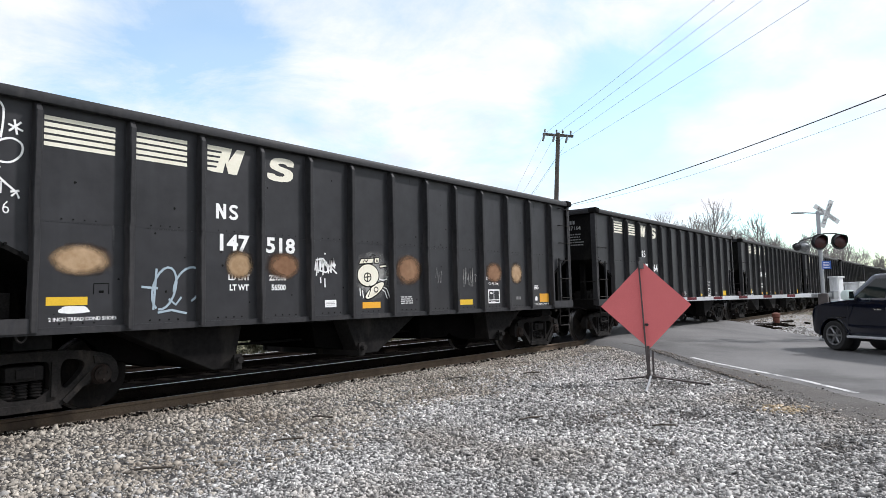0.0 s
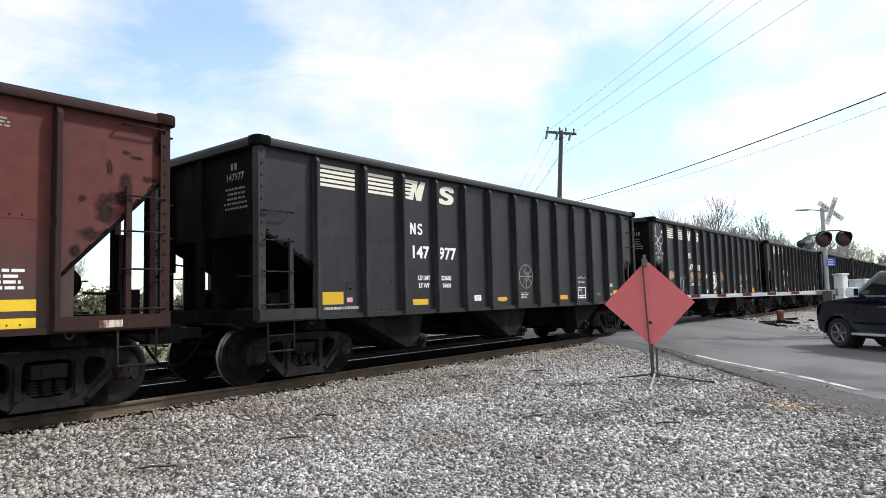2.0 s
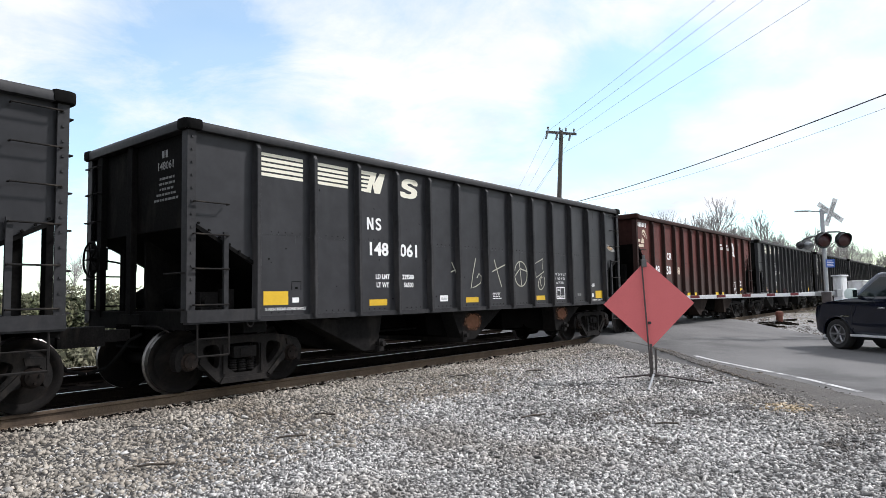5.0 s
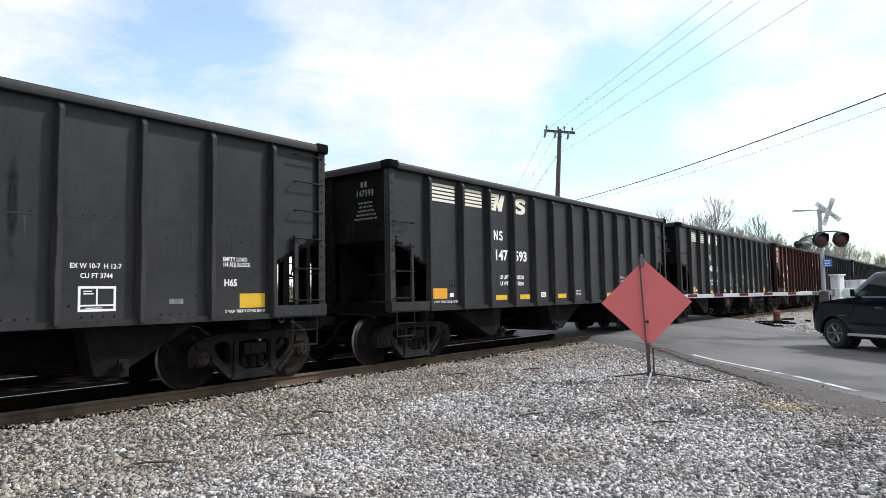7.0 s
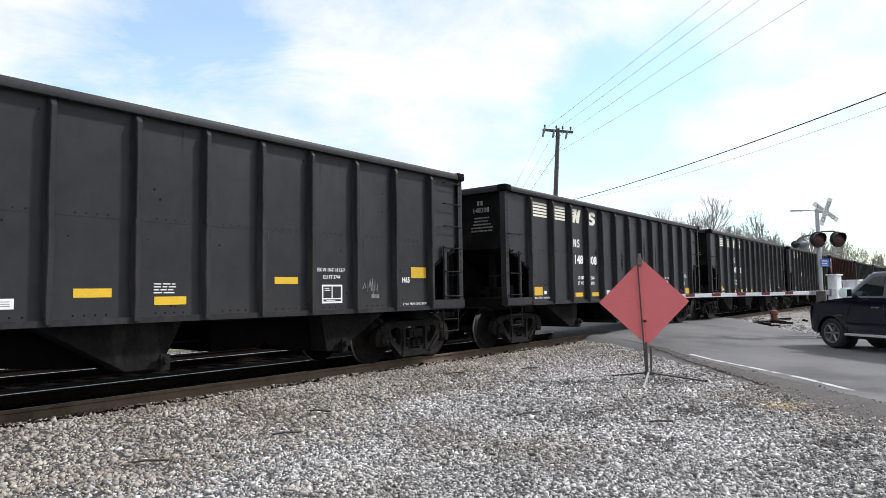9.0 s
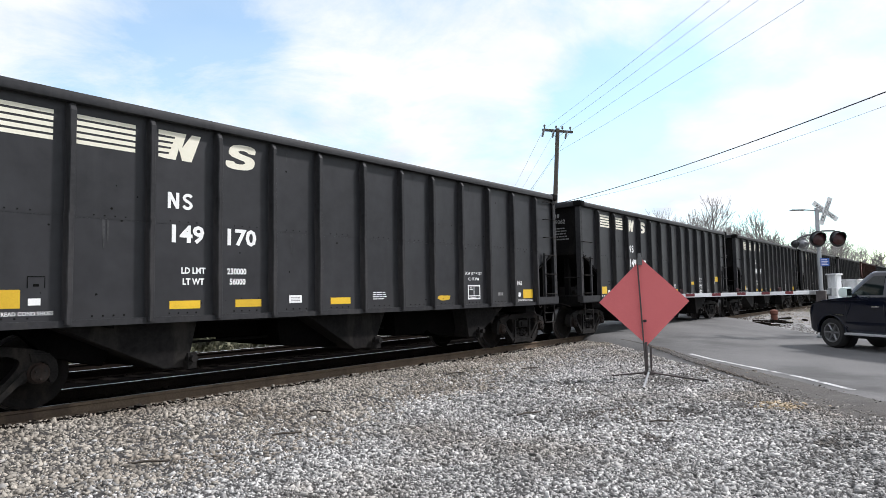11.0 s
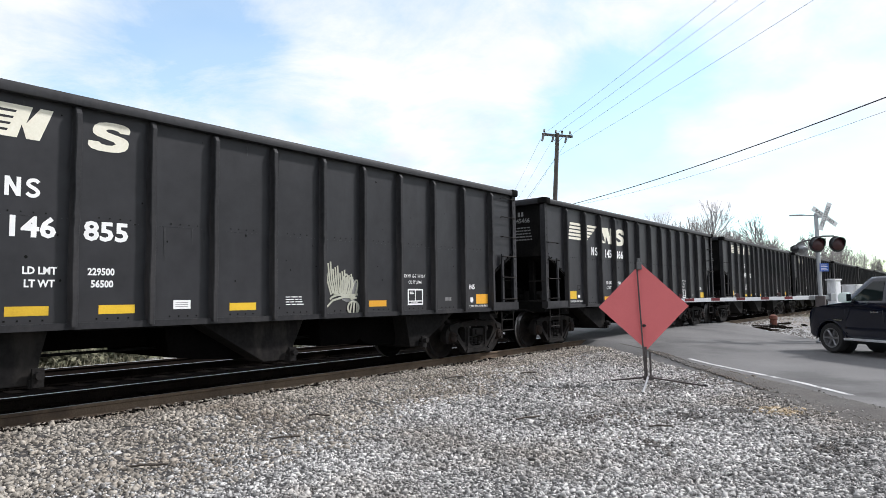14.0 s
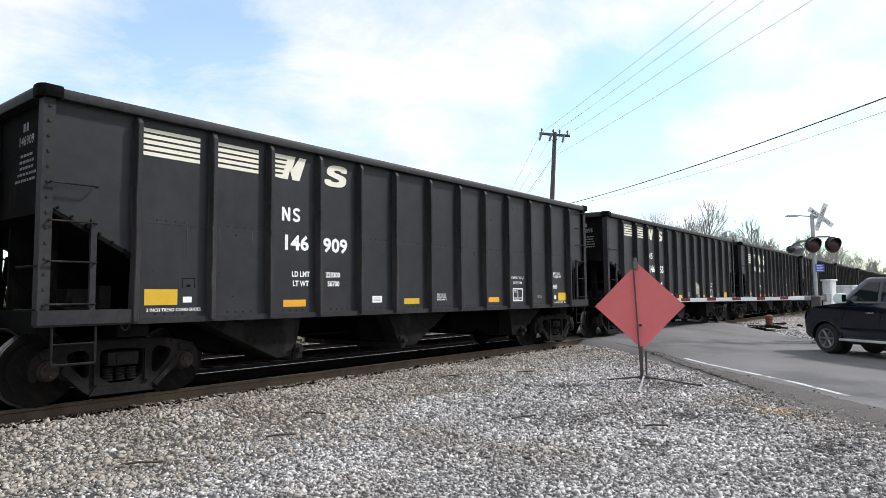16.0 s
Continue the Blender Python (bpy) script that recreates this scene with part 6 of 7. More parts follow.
def build_stones():
    g = np.random.default_rng(5)

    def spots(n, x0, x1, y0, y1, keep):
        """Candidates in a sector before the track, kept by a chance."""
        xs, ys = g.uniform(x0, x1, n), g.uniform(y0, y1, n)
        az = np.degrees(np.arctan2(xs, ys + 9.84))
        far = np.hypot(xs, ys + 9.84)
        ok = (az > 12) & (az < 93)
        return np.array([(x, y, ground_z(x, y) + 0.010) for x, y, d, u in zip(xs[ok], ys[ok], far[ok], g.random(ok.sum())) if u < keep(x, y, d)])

    def warm(x, y):
        return min(1.0, max(0.0, (y - 0.148 * x + 0.7 * noise.noise((x * 0.6, y * 0.6, 4.0)) + 5.0) / 1.2))

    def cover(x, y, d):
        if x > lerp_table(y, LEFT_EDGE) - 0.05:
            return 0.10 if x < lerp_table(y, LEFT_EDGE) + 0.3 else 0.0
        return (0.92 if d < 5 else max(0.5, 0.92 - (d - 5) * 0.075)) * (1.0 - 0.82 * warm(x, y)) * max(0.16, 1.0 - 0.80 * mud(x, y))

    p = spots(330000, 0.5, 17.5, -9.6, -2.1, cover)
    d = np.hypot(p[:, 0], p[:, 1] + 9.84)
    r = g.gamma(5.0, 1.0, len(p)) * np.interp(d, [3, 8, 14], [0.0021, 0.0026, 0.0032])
    r = r.clip(0.005, 0.030)
    p[:, 2] += g.uniform(-0.5, 0.6, len(p)) * r
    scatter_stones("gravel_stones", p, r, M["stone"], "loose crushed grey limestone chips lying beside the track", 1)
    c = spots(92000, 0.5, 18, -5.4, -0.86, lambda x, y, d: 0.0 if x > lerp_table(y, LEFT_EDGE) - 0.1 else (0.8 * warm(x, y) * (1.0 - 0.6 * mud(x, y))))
    r = (g.gamma(6.0, 0.0028, len(c))).clip(0.008, 0.034)
    c[:, 2] += g.uniform(-0.5, 0.4, len(c)) * r
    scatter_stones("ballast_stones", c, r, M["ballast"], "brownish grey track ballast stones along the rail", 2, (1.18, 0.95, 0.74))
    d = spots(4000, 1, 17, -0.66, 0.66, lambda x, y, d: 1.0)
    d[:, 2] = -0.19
    scatter_stones("ballast_stones", d, g.gamma(7.0, 0.004, len(d)).clip(0.012, 0.045), M["bedstone"], "ballast stones between the rails, darkened for shade", 3)
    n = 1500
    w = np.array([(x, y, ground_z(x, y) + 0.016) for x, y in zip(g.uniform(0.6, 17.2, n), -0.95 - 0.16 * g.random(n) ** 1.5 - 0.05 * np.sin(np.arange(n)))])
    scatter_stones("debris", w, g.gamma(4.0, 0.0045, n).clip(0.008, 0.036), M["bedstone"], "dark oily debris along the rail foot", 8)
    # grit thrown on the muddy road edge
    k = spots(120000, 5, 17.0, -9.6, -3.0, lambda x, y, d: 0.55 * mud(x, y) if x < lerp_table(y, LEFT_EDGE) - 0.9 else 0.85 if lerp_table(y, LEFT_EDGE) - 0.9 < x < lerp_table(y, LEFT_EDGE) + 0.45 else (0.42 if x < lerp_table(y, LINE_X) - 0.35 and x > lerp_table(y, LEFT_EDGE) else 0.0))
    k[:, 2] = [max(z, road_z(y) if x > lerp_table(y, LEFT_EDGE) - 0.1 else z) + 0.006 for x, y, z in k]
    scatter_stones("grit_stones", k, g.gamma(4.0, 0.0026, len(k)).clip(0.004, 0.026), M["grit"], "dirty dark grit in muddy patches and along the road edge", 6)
    q = np.array([(x, y, ground_z(x, y) + 0.022) for x, y in zip(g.normal(10.47, 0.24, 120), g.normal(-7.66, 0.17, 120))])
    scatter_stones("stained_stones", q, g.gamma(6.0, 0.0032, len(q)).clip(0.01, 0.032), M["ochre"], "patch of ochre-stained gravel stones", 9)
    n = 9000
    e = np.array([(x, y, ground_z(x, y) + 0.01) for x, y in zip(g.uniform(20, 52, n), g.uniform(-6.0, -0.9, n)) if x > lerp_table(y, RIGHT_EDGE)])
    dirt = np.array([x - 1.3 * y + 3.0 * noise.noise((x * 0.35, y * 0.5, 3.0)) < 38.0 for x, y, z in e])
    scatter_stones("grit_stones", e[dirt], g.gamma(7.0, 0.0032, dirt.sum()).clip(0.01, 0.045), M["grit"], "dark dirty grit beside the level crossing", 4)
    scatter_stones("gravel_stones", e[~dirt], g.gamma(7.0, 0.0032, (~dirt).sum()).clip(0.01, 0.045), M["ballast"], "loose grey-brown gravel beyond the level crossing", 5)


# ---- road sign on its folding stand ----
def build_work_sign():
    # faces away from the camera; the cloth is seen from behind
    base = Vector((12.12, -5.03, -0.375))
    t = empty("road_work_sign", "faded red cloth diamond sign on a folding steel stand", "road sign", m=Matrix.Translation(base) @ Matrix.Rotation(radians(-52.3), 4, "Z"))
    # local x to the right as seen from the camera, y away from it
    zc, h = 1.478, 0.845
    w = 0.852
    s = Shape()
    n = 12
    vs = []
    for j in range(n + 1):
        for i in range(n + 1):
            u, v = i / n, j / n
            x, z = (u - v) * w, (u + v - 1) * h * 0.97
            vs.append((x - 0.03 * z, -0.02 + 0.006 * math.sin(5 * x + 3 * z), zc + z))
    # cut corners
    s.add(vs, [(j * (n + 1) + i, j * (n + 1) + i + 1, (j + 1) * (n + 1) + i + 1, (j + 1) * (n + 1) + i) for j in range(n) for i in range(n)])
    c = part("sign_cloth", s, M["sign_red"], t, "faded red vinyl cloth")
    so = c.modifiers.new("thick", "SOLIDIFY")
    so.thickness = 0.004
    part("upright", Shape().box(-0.036, -0.012, -0.085, -0.06, 0.10, 2.33).moved(Matrix.Rotation(radians(-2.4), 4, "Y")), M["sign_post"], t, "thin dark steel upright", bevel=0.004)
    part("clip", Shape().box(-0.12, -0.03, -0.10, -0.01, zc + 0.70, zc + 0.84).box(-0.10, -0.05, -0.09, -0.03, zc + 0.83, zc + 0.92), M["dark_steel"], t, "steel top clip", bevel=0.008)
    part("clip", Shape().rod((-0.015, -0.10, zc - 0.36), (-0.015, -0.02, zc - 0.36), 0.026, 10), M["matt_black"], t, "black pivot knob")
    mast = Shape().box(-0.020, 0.022, -0.055, -0.02, 0.10, 0.72).box(0.075, 0.105, -0.03, 0.0, 0.12, 0.62).box(-0.05, 0.13, -0.06, 0.01, 0.10, 0.17)
    part("stand_mast", mast, M["sign_post"], t, "square galvanised steel stand mast", bevel=0.004)
    for tip in ((-0.82, 0.42, 0.02), (-0.42, -1.22, 0.02), (0.98, -0.35, 0.02), (0.55, 0.85, 0.02)):
        leg = Shape().rod((0.03, -0.03, 0.15), tip, 0.022 if tip[1] < -0.9 else 0.017, 6)
        lg = part("leg", leg, M["galv"] if tip[1] < -0.9 else M["sign_post"], t)
        part("foot", Shape().rod((tip[0], tip[1], -0.005), (tip[0], tip[1], 0.045), 0.026, 8), M["matt_black"], lg, "black rubber foot")


# ---- crossing signal and gate ----
MAST = Vector((24.09, -6.18, -0.245))


def build_signal():
    t = empty("crossing_signal", "grey steel crossing signal mast with crossbuck and red lamps", "railway signal", m=Matrix.Translation(MAST) @ Matrix.Rotation(radians(-51.5), 4, "Z"))
    # local x to the right as seen by drivers, -y towards them
    part("mast", Shape().lathe([(0.065, -0.12), (0.065, 4.12), (0.06, 4.14), (0.0, 4.16)], axis="z", n=16), M["galv"], t, "galvanised steel tube", smooth=True)
    part("mast_base", Shape().lathe([(0.20, -0.14), (0.20, 0.0), (0.10, 0.12), (0.09, 0.45), (0.066, 0.47)], axis="z", n=16), M["galv"], t)
    for ang, body in ((-37, "RAILROAD"), (68, "CROSSING")):
        m = Matrix.Translation((0.22, -0.10 - (0.014 if ang > 0 else 0), 4.02)) @ Matrix.Rotation(radians(-ang), 4, "Y")
        b = part("crossbuck_blade", Shape().box(-0.475, 0.475, -0.006, 0.006, -0.082, 0.082).moved(m), M["sign_white"], t, "white crossbuck board with black capitals", bevel=0.002)
        me = text_mesh(body, 0.16, M["dark_steel"], 0.002, 0.92).copy()
        xs = [v.co.x for v in me.vertices]
        o = part("lettering", me, None, b)
        o.matrix_basis = m @ Matrix.Translation((-(max(xs) + min(xs)) / 2, -0.009, -0.06))
    part("bracket", Shape().box(0.0, 0.34, -0.09, -0.05, 3.98, 4.06), M["galv"], t)
    # lamp pairs
    arm = Shape().tube([(-0.16, -0.12, 3.14), (-0.05, -0.10, 3.33), (0.10, -0.10, 3.38), (0.46, -0.12, 3.38), (0.53, -0.12, 3.30)], 0.028, 8)
    part("lamp_arm", arm, M["dark_steel"], t)

    def lamp(x, y, z, face, parent, back="matt_black", q=1.0):
        k = 1 if face < 0 else -1
        d = Shape().lathe([(0.0, 0.0), (0.255 * q, 0.0), (0.26 * q, k * 0.012), (0.0, k * 0.016)], (x, y, z), "y", 28)
        o = part("lamp_background", d, M[back], parent, "round backing disc", smooth=True)
        part("lens", Shape().lathe([(0.205 * q, -k * 0.0), (0.20 * q, -k * 0.04), (0.12 * q, -k * 0.065), (0.0, -k * 0.075)], (x, y - k * 0.004, z), "y", 24), M["red_lens"], o, "dark red glass lens, unlit", smooth=True)
        part("lamp_housing", Shape().lathe([(0.17 * q, k * 0.01), (0.16 * q, k * 0.10), (0.09 * q, k * 0.2), (0.0, k * 0.21)], (x, y, z), "y", 20), M[back], o, smooth=True)
        hood, n = Shape(), 12
        for i in range(n + 1):
            a_ = radians(-20 + 220 * i / n)
            cx, cz = 0.215 * q * math.cos(a_), 0.215 * q * math.sin(a_)
            l = 0.24 * q * (0.45 + 0.55 * max(0, math.sin(a_)))
            hood.v += [(x + cx, y, z + cz), (x + cx, y - k * l, z + cz * 0.96)]
        hood.f = [(2 * i, 2 * i + 1, 2 * i + 3, 2 * i + 2) for i in range(n)]
        ho = part("visor", hood, M["matt_black"], o, "black metal visor")
        ho.modifiers.new("thick", "SOLIDIFY").thickness = 0.004

    lamp(-0.13, -0.20, 3.11, -1, t)
    lamp(0.51, -0.20, 3.11, -1, t)
    arm2 = Shape().tube([(-0.05, 0.08, 3.26), (-0.22, 0.16, 3.28), (-0.46, 0.27, 3.20), (-0.60, 0.30, 3.06)], 0.028, 8)
    part("lamp_arm", arm2, M["dark_steel"], t)
    lamp(-0.60, 0.30, 3.0, 1, t, "matt_black", 0.5)
    lamp(-0.34, 0.34, 2.98, 1, t, "galv", 0.8)
    part("side_light_arm", Shape().tube([(0.0, 0, 4.06), (-0.46, 0.0, 4.09)], 0.022, 8).box(-0.84, -0.42, -0.09, 0.09, 4.06, 4.10), M["galv"], t, "flat grey lamp head on an arm", bevel=0.006)
    b = part("notice_plate", Shape().box(-0.02, 0.26, -0.095, -0.085, 2.24, 2.50), M["sign_blue"], t, "blue notice plate with unreadable white lines")
    nb = Shape()
    for i in range(4):
        nb.box(0.01, 0.22 - 0.03 * (i % 2), -0.098, -0.0955, 2.28 + i * 0.052, 2.30 + i * 0.052)
    part("plate_line", nb, M["sign_white"], b)
    # gate mechanism and lowered arm
    g = empty("crossing_gate", "lowered white and red striped crossing gate arm", "crossing gate", m=Matrix.Translation(MAST))
    part("mechanism", Shape().box(-0.13, 0.10, -0.14, 0.14, 0.98, 1.46).box(-0.08, 0.05, -0.1, 0.1, -0.13, 1.0), M["sign_post"], g, "dull brown cast gate mechanism", bevel=0.03)
    p0, p1 = Vector((-0.12, 0.30, 1.40)), Vector((-4.75, 3.08, 1.385))
    d = (p1 - p0)
    L = d.length
    d.normalize()
    side = Vector((-d.y, d.x, 0))
    m = Matrix(((d.x, side.x, 0, p0.x), (d.y, side.y, 0, p0.y), (d.z, side.z, 1, p0.z), (0, 0, 0, 1)))
    part("counterweight_arm", Shape().box(-1.0, 0.55, -0.05, -0.01, -0.07, 0.07).box(-1.12, -0.9, -0.10, 0.05, -0.13, 0.13).moved(m), M["galv"], g, bevel=0.01)
    part("gate_arm", Shape().box(0.05, L, -0.018, 0.018, -0.056, 0.056).moved(m), M["sign_white"], g, "white gate arm", bevel=0.006)
    x = 0.75
    while x < L - 0.4:
        part("red_band", Shape().box(x, x + 0.34, -0.021, 0.021, -0.030, 0.0545).moved(m), M["sign_red2"], g, "red reflective band")
        x += 0.98
    for x in (1.3, 3.0, L - 0.25):
        part("arm_lamp", Shape().box(x - 0.05, x + 0.05, -0.035, 0.035, 0.06, 0.09).rod((x, -0.02, 0.14), (x, 0.02, 0.14), 0.055, 12).moved(m), M["red_lens"], g, "small red gate lamp")


def cabinet(x, y, w, d, h, heading, label):
    t = empty("signal_cabinet", label, "cabinet", m=pose(x, y, -0.32, 0, 0, heading))
    part("body", Shape().box(-w / 2, w / 2, -d / 2, d / 2, 0.1, h), M["box_white"], t, bevel=0.012)
    part("plinth", Shape().box(-w / 2 + 0.04, w / 2 - 0.04, -d / 2 + 0.04, d / 2 - 0.04, 0, 0.11), M["dark_steel"], t)
    part("roof", Shape().box(-w / 2 - 0.04, w / 2 + 0.04, -d / 2 - 0.04, d / 2 + 0.04, h, h + 0.05), M["box_white"], t, bevel=0.015)
    dr = part("door", Shape().box(-w / 2 + 0.05, w / 2 - 0.05, -d / 2 - 0.015, -d / 2, 0.18, h - 0.07), M["box_white"], t, bevel=0.006)
    part("handle", Shape().box(w / 2 - 0.13, w / 2 - 0.10, -d / 2 - 0.045, -d / 2 - 0.014, h * 0.5, h * 0.5 + 0.14), M["dark_steel"], dr)


# ---- parked sport utility vehicle ----
def build_suv():
    t = empty("sport_utility_vehicle", "dark navy sport utility vehicle waiting at the crossing", "car", m=pose(21.06, -7.545, -0.290, 0, 0, 52))
    R, ZA = 0.395, 0.395

    def arch(xc, r):
        return [(xc + r * math.cos(radians(a_)), ZA + r * math.sin(radians(a_))) for a_ in range(-5, 186, 12)]

    prof = [(0.83, 0.42), (0.88, 0.48), (0.92, 0.72), (0.91, 0.92), (0.86, 1.05), (0.76, 1.14), (0.56, 1.20), (0.2, 1.27), (-0.42, 1.34), (-1.6, 1.35), (-3.9, 1.36), (-4.05, 1.22), (-4.10, 0.75), (-4.06, 0.46), (-3.9, 0.42)]
    prof += [(x, z) for x, z in reversed(arch(-2.95, 0.47))][::1]
    prof += [(x, z) for x, z in reversed(arch(0.0, 0.47))]
    prof[0] = (0.80, 0.42)
    low = Shape().prism(prof, -0.99, 0.99)
    # plan taper at the nose and the tail, and a slight tuck under the belt line
    def taper(p):
        x, y, z = p
        k = 1 - 0.20 * max(0, (x - 0.25) / 0.66) ** 2 - 0.04 * max(0, (-3.2 - x) / 0.9) ** 2
        k *= 1 - 0.05 * max(0, (z - 1.08) / 0.27) - 0.035 * max(0, (0.62 - z) / 0.25)
        return (x, y * k, z)
    low.v = [taper(p) for p in low.v]
    part("body", low, M["navy"], t, "glossy dark navy bodywork", bevel=0.03, smooth=True)
    # greenhouse
    b0, b1 = [(-0.36, 1.33), (-3.98, 1.33)], [(-1.10, 1.98), (-3.78, 1.98)]
    g = Shape()
    rows = []
    for f, hw in ((0.0, 0.935), (0.5, 0.86), (0.92, 0.775), (1.0, 0.70)):
        xf = b0[0][0] + (b1[0][0] - b0[0][0]) * f ** 0.96
        xr = b0[1][0] + (b1[1][0] - b0[1][0]) * f
        z = 1.33 + 0.66 * f
        rows.append([(xf, -hw * 0.92, z), (xf - 0.22, -hw, z), (xr + 0.15, -hw, z), (xr, -hw * 0.9, z), (xr, hw * 0.9, z), (xr + 0.15, hw, z), (xf - 0.22, hw, z), (xf, hw * 0.92, z)])
    g.v = [p for r_ in rows for p in r_]
    for j in range(3):
        g.f += [(j * 8 + i, j * 8 + (i + 1) % 8, (j + 1) * 8 + (i + 1) % 8, (j + 1) * 8 + i) for i in range(8)]
    g.f.append(tuple(range(24, 32)))
    part("cabin", g, M["navy"], t, "navy roof and pillars", bevel=0.02, smooth=True)

    def on_side(x, z, s, out=0.006):
        f = (z - 1.33) / 0.66
        hw = np.interp(f, [0, 0.5, 0.92, 1.0], [0.935, 0.86, 0.775, 0.70])
        return (x, s * (hw + out), z)

    for s in (-1, 1):
        for name, quadp in (("front_window", [(-0.66, 1.39), (-1.58, 1.39), (-1.58, 1.87), (-1.24, 1.87)]), ("rear_window", [(-1.68, 1.39), (-2.62, 1.39), (-2.62, 1.87), (-1.68, 1.87)]), ("quarter_window", [(-2.74, 1.39), (-3.72, 1.39), (-3.62, 1.87), (-2.74, 1.87)])):
            w = Shape()
            (ax, az), (bx, bz), (cx, cz), (dx, dz) = quadp
            for k in range(5):
                v = k / 4
                w.v += [on_side(ax + (dx - ax) * v, az + (dz - az) * v, s), on_side(bx + (cx - bx) * v, bz + (cz - bz) * v, s)]
            w.f = [(2 * k, 2 * k + 1, 2 * k + 3, 2 * k + 2) for k in range(4)]
            part(name, w, M["glass"], t, "dark tinted glass", smooth=True)
        # doors: seams and handles
        for x in (-0.52, -1.64, -2.66):
            part("door_seam", Shape().box(x - 0.006, x + 0.006, *sorted((s * 0.985, s * 0.993)), 0.52, 1.16), M["matt_black"], t)
        for x in (-1.42, -2.50):
            part("door_handle", Shape().box(x - 0.11, x + 0.11, *sorted((s * 0.975, s * 1.015)), 1.08, 1.115), M["chrome"], t, "chrome door handle", bevel=0.012)
        part("running_board", Shape().box(-2.40, -0.52, *sorted((s * 0.90, s * 1.09)), 0.36, 0.42), M["silver"], t, "bright metal running board", bevel=0.02)
        part("side_moulding", Shape().box(-2.45, -0.50, *sorted((s * 0.985, s * 1.0)), 0.62, 0.70), M["navy"], t)
        part("side_badge", Shape().box(-0.42, -0.14, *sorted((s * 0.988, s * 0.996)), 0.86, 0.89), M["chrome"], t)
        # The pale green-white colour stands for sky mirrored in the glass.
        mi = part("wing_mirror", Shape().prism([(-0.82, 1.34), (-0.60, 1.35), (-0.57, 1.50), (-0.66, 1.60), (-0.82, 1.60)], *sorted((s * 1.05, s * 1.27))), M["mirror_gleam"], t, "wing mirror painted pale green for mirrored sky", bevel=0.04, smooth=True)
        part("mirror_arm", Shape().box(-0.76, -0.66, *sorted((s * 0.90, s * 1.06)), 1.35, 1.42), M["matt_black"], mi)
        part("mirror_glass", Shape().box(-0.828, -0.82, *sorted((s * 1.08, s * 1.22)), 1.38, 1.56), M["glass"], mi)
        part("headlight", Shape().prism([(0.895, 0.98), (0.915, 0.86), (0.83, 0.84), (0.62, 0.98), (0.64, 1.08), (0.84, 1.04)], *sorted((s * 0.55, s * 0.80))), M["chrome"], t, "clear headlight", bevel=0.02)
        part("tail_light", Shape().box(-4.09, -3.96, *sorted((s * 0.80, s * 0.955)), 0.86, 1.30), M["red_lens"], t, "red tail light", bevel=0.02)
        for xc in (0.0, -2.95):
            # arch lip and dark liner
            lip, k8 = Shape(), 8
            for a0 in range(-4, 190, 12):
                ca, sa = math.cos(radians(a0)), math.sin(radians(a0))
                lip.v += [(xc + (0.472 + 0.022 * math.cos(u)) * ca, s * 0.975 + 0.022 * math.sin(u), ZA + (0.472 + 0.022 * math.cos(u)) * sa) for u in [2 * math.pi * j / k8 for j in range(k8)]]
            lip.f = [(j * k8 + u, j * k8 + (u + 1) % k8, (j + 1) * k8 + (u + 1) % k8, (j + 1) * k8 + u) for j in range(16) for u in range(k8)]
            part("arch_lip", lip, M["navy"], t, smooth=True)
            part("arch_liner", Shape().lathe([(0.46, s * 0.55), (0.46, s * 0.60), (0.0, s * 0.60)], (xc, 0, ZA), "y", 20), M["matt_black"], t)
            w = part("tyre", Shape().lathe([(0.25, 0.12), (0.36, 0.135), (R - 0.012, 0.11), (R, 0.08), (R, -0.08), (R - 0.012, -0.11), (0.36, -0.135), (0.25, -0.12)], (0, 0, 0), "y", 32, True), M["tyre"], t, "black tyre", smooth=True)
            w.location = (xc, s * 0.845, ZA - 0.003)
            rim = Shape().lathe([(0.26, s * 0.115), (0.262, s * 0.13), (0.235, s * 0.125), (0.22, s * 0.06), (0.22, -s * 0.1), (0.255, -s * 0.1)], (0, 0, 0), "y", 30, True)
            rim.lathe([(0.0, s * 0.10), (0.05, s * 0.10), (0.06, s * 0.08), (0.06, s * 0.02)], (0, 0, 0), "y", 16)
            for k in range(6):
                c_, s_ = math.cos(k * math.pi / 3), math.sin(k * math.pi / 3)
                rim.rod((0.04 * c_, s * 0.075, 0.04 * s_), (0.235 * c_, s * 0.095, 0.235 * s_), 0.028, 6)
            part("rim", rim, M["alloy"], w, "six-spoke alloy wheel", smooth=True)
            part("brake_disc", Shape().lathe([(0.0, s * 0.0), (0.19, s * 0.0), (0.19, s * 0.02), (0.0, s * 0.02)], (0, 0, 0), "y", 20), M["dark_steel"], w)
    ws = Shape().add([(-0.40, -0.82, 1.37), (-0.40, 0.82, 1.37), (-1.03, 0.70, 1.92), (-1.03, -0.70, 1.92)], [(0, 1, 2, 3)]).moved(Matrix.Translation((0.012, 0, 0.012)))
    part("windscreen", ws, M["glass"], t, "dark glass windscreen")
    part("rear_glass", Shape().add([(-3.995, -0.74, 1.41), (-3.995, 0.74, 1.41), (-3.84, 0.64, 1.86), (-3.84, -0.64, 1.86)], [(0, 1, 2, 3)]).moved(Matrix.Translation((-0.03, 0, 0))), M["glass"], t)
    part("bumper", Shape().box(0.74, 0.96, -0.74, 0.74, 0.44, 0.70), M["navy"], t, bevel=0.05, smooth=True)
    part("bumper", Shape().box(-4.17, -4.0, -0.92, 0.92, 0.45, 0.68), M["navy"], t, bevel=0.05, smooth=True)
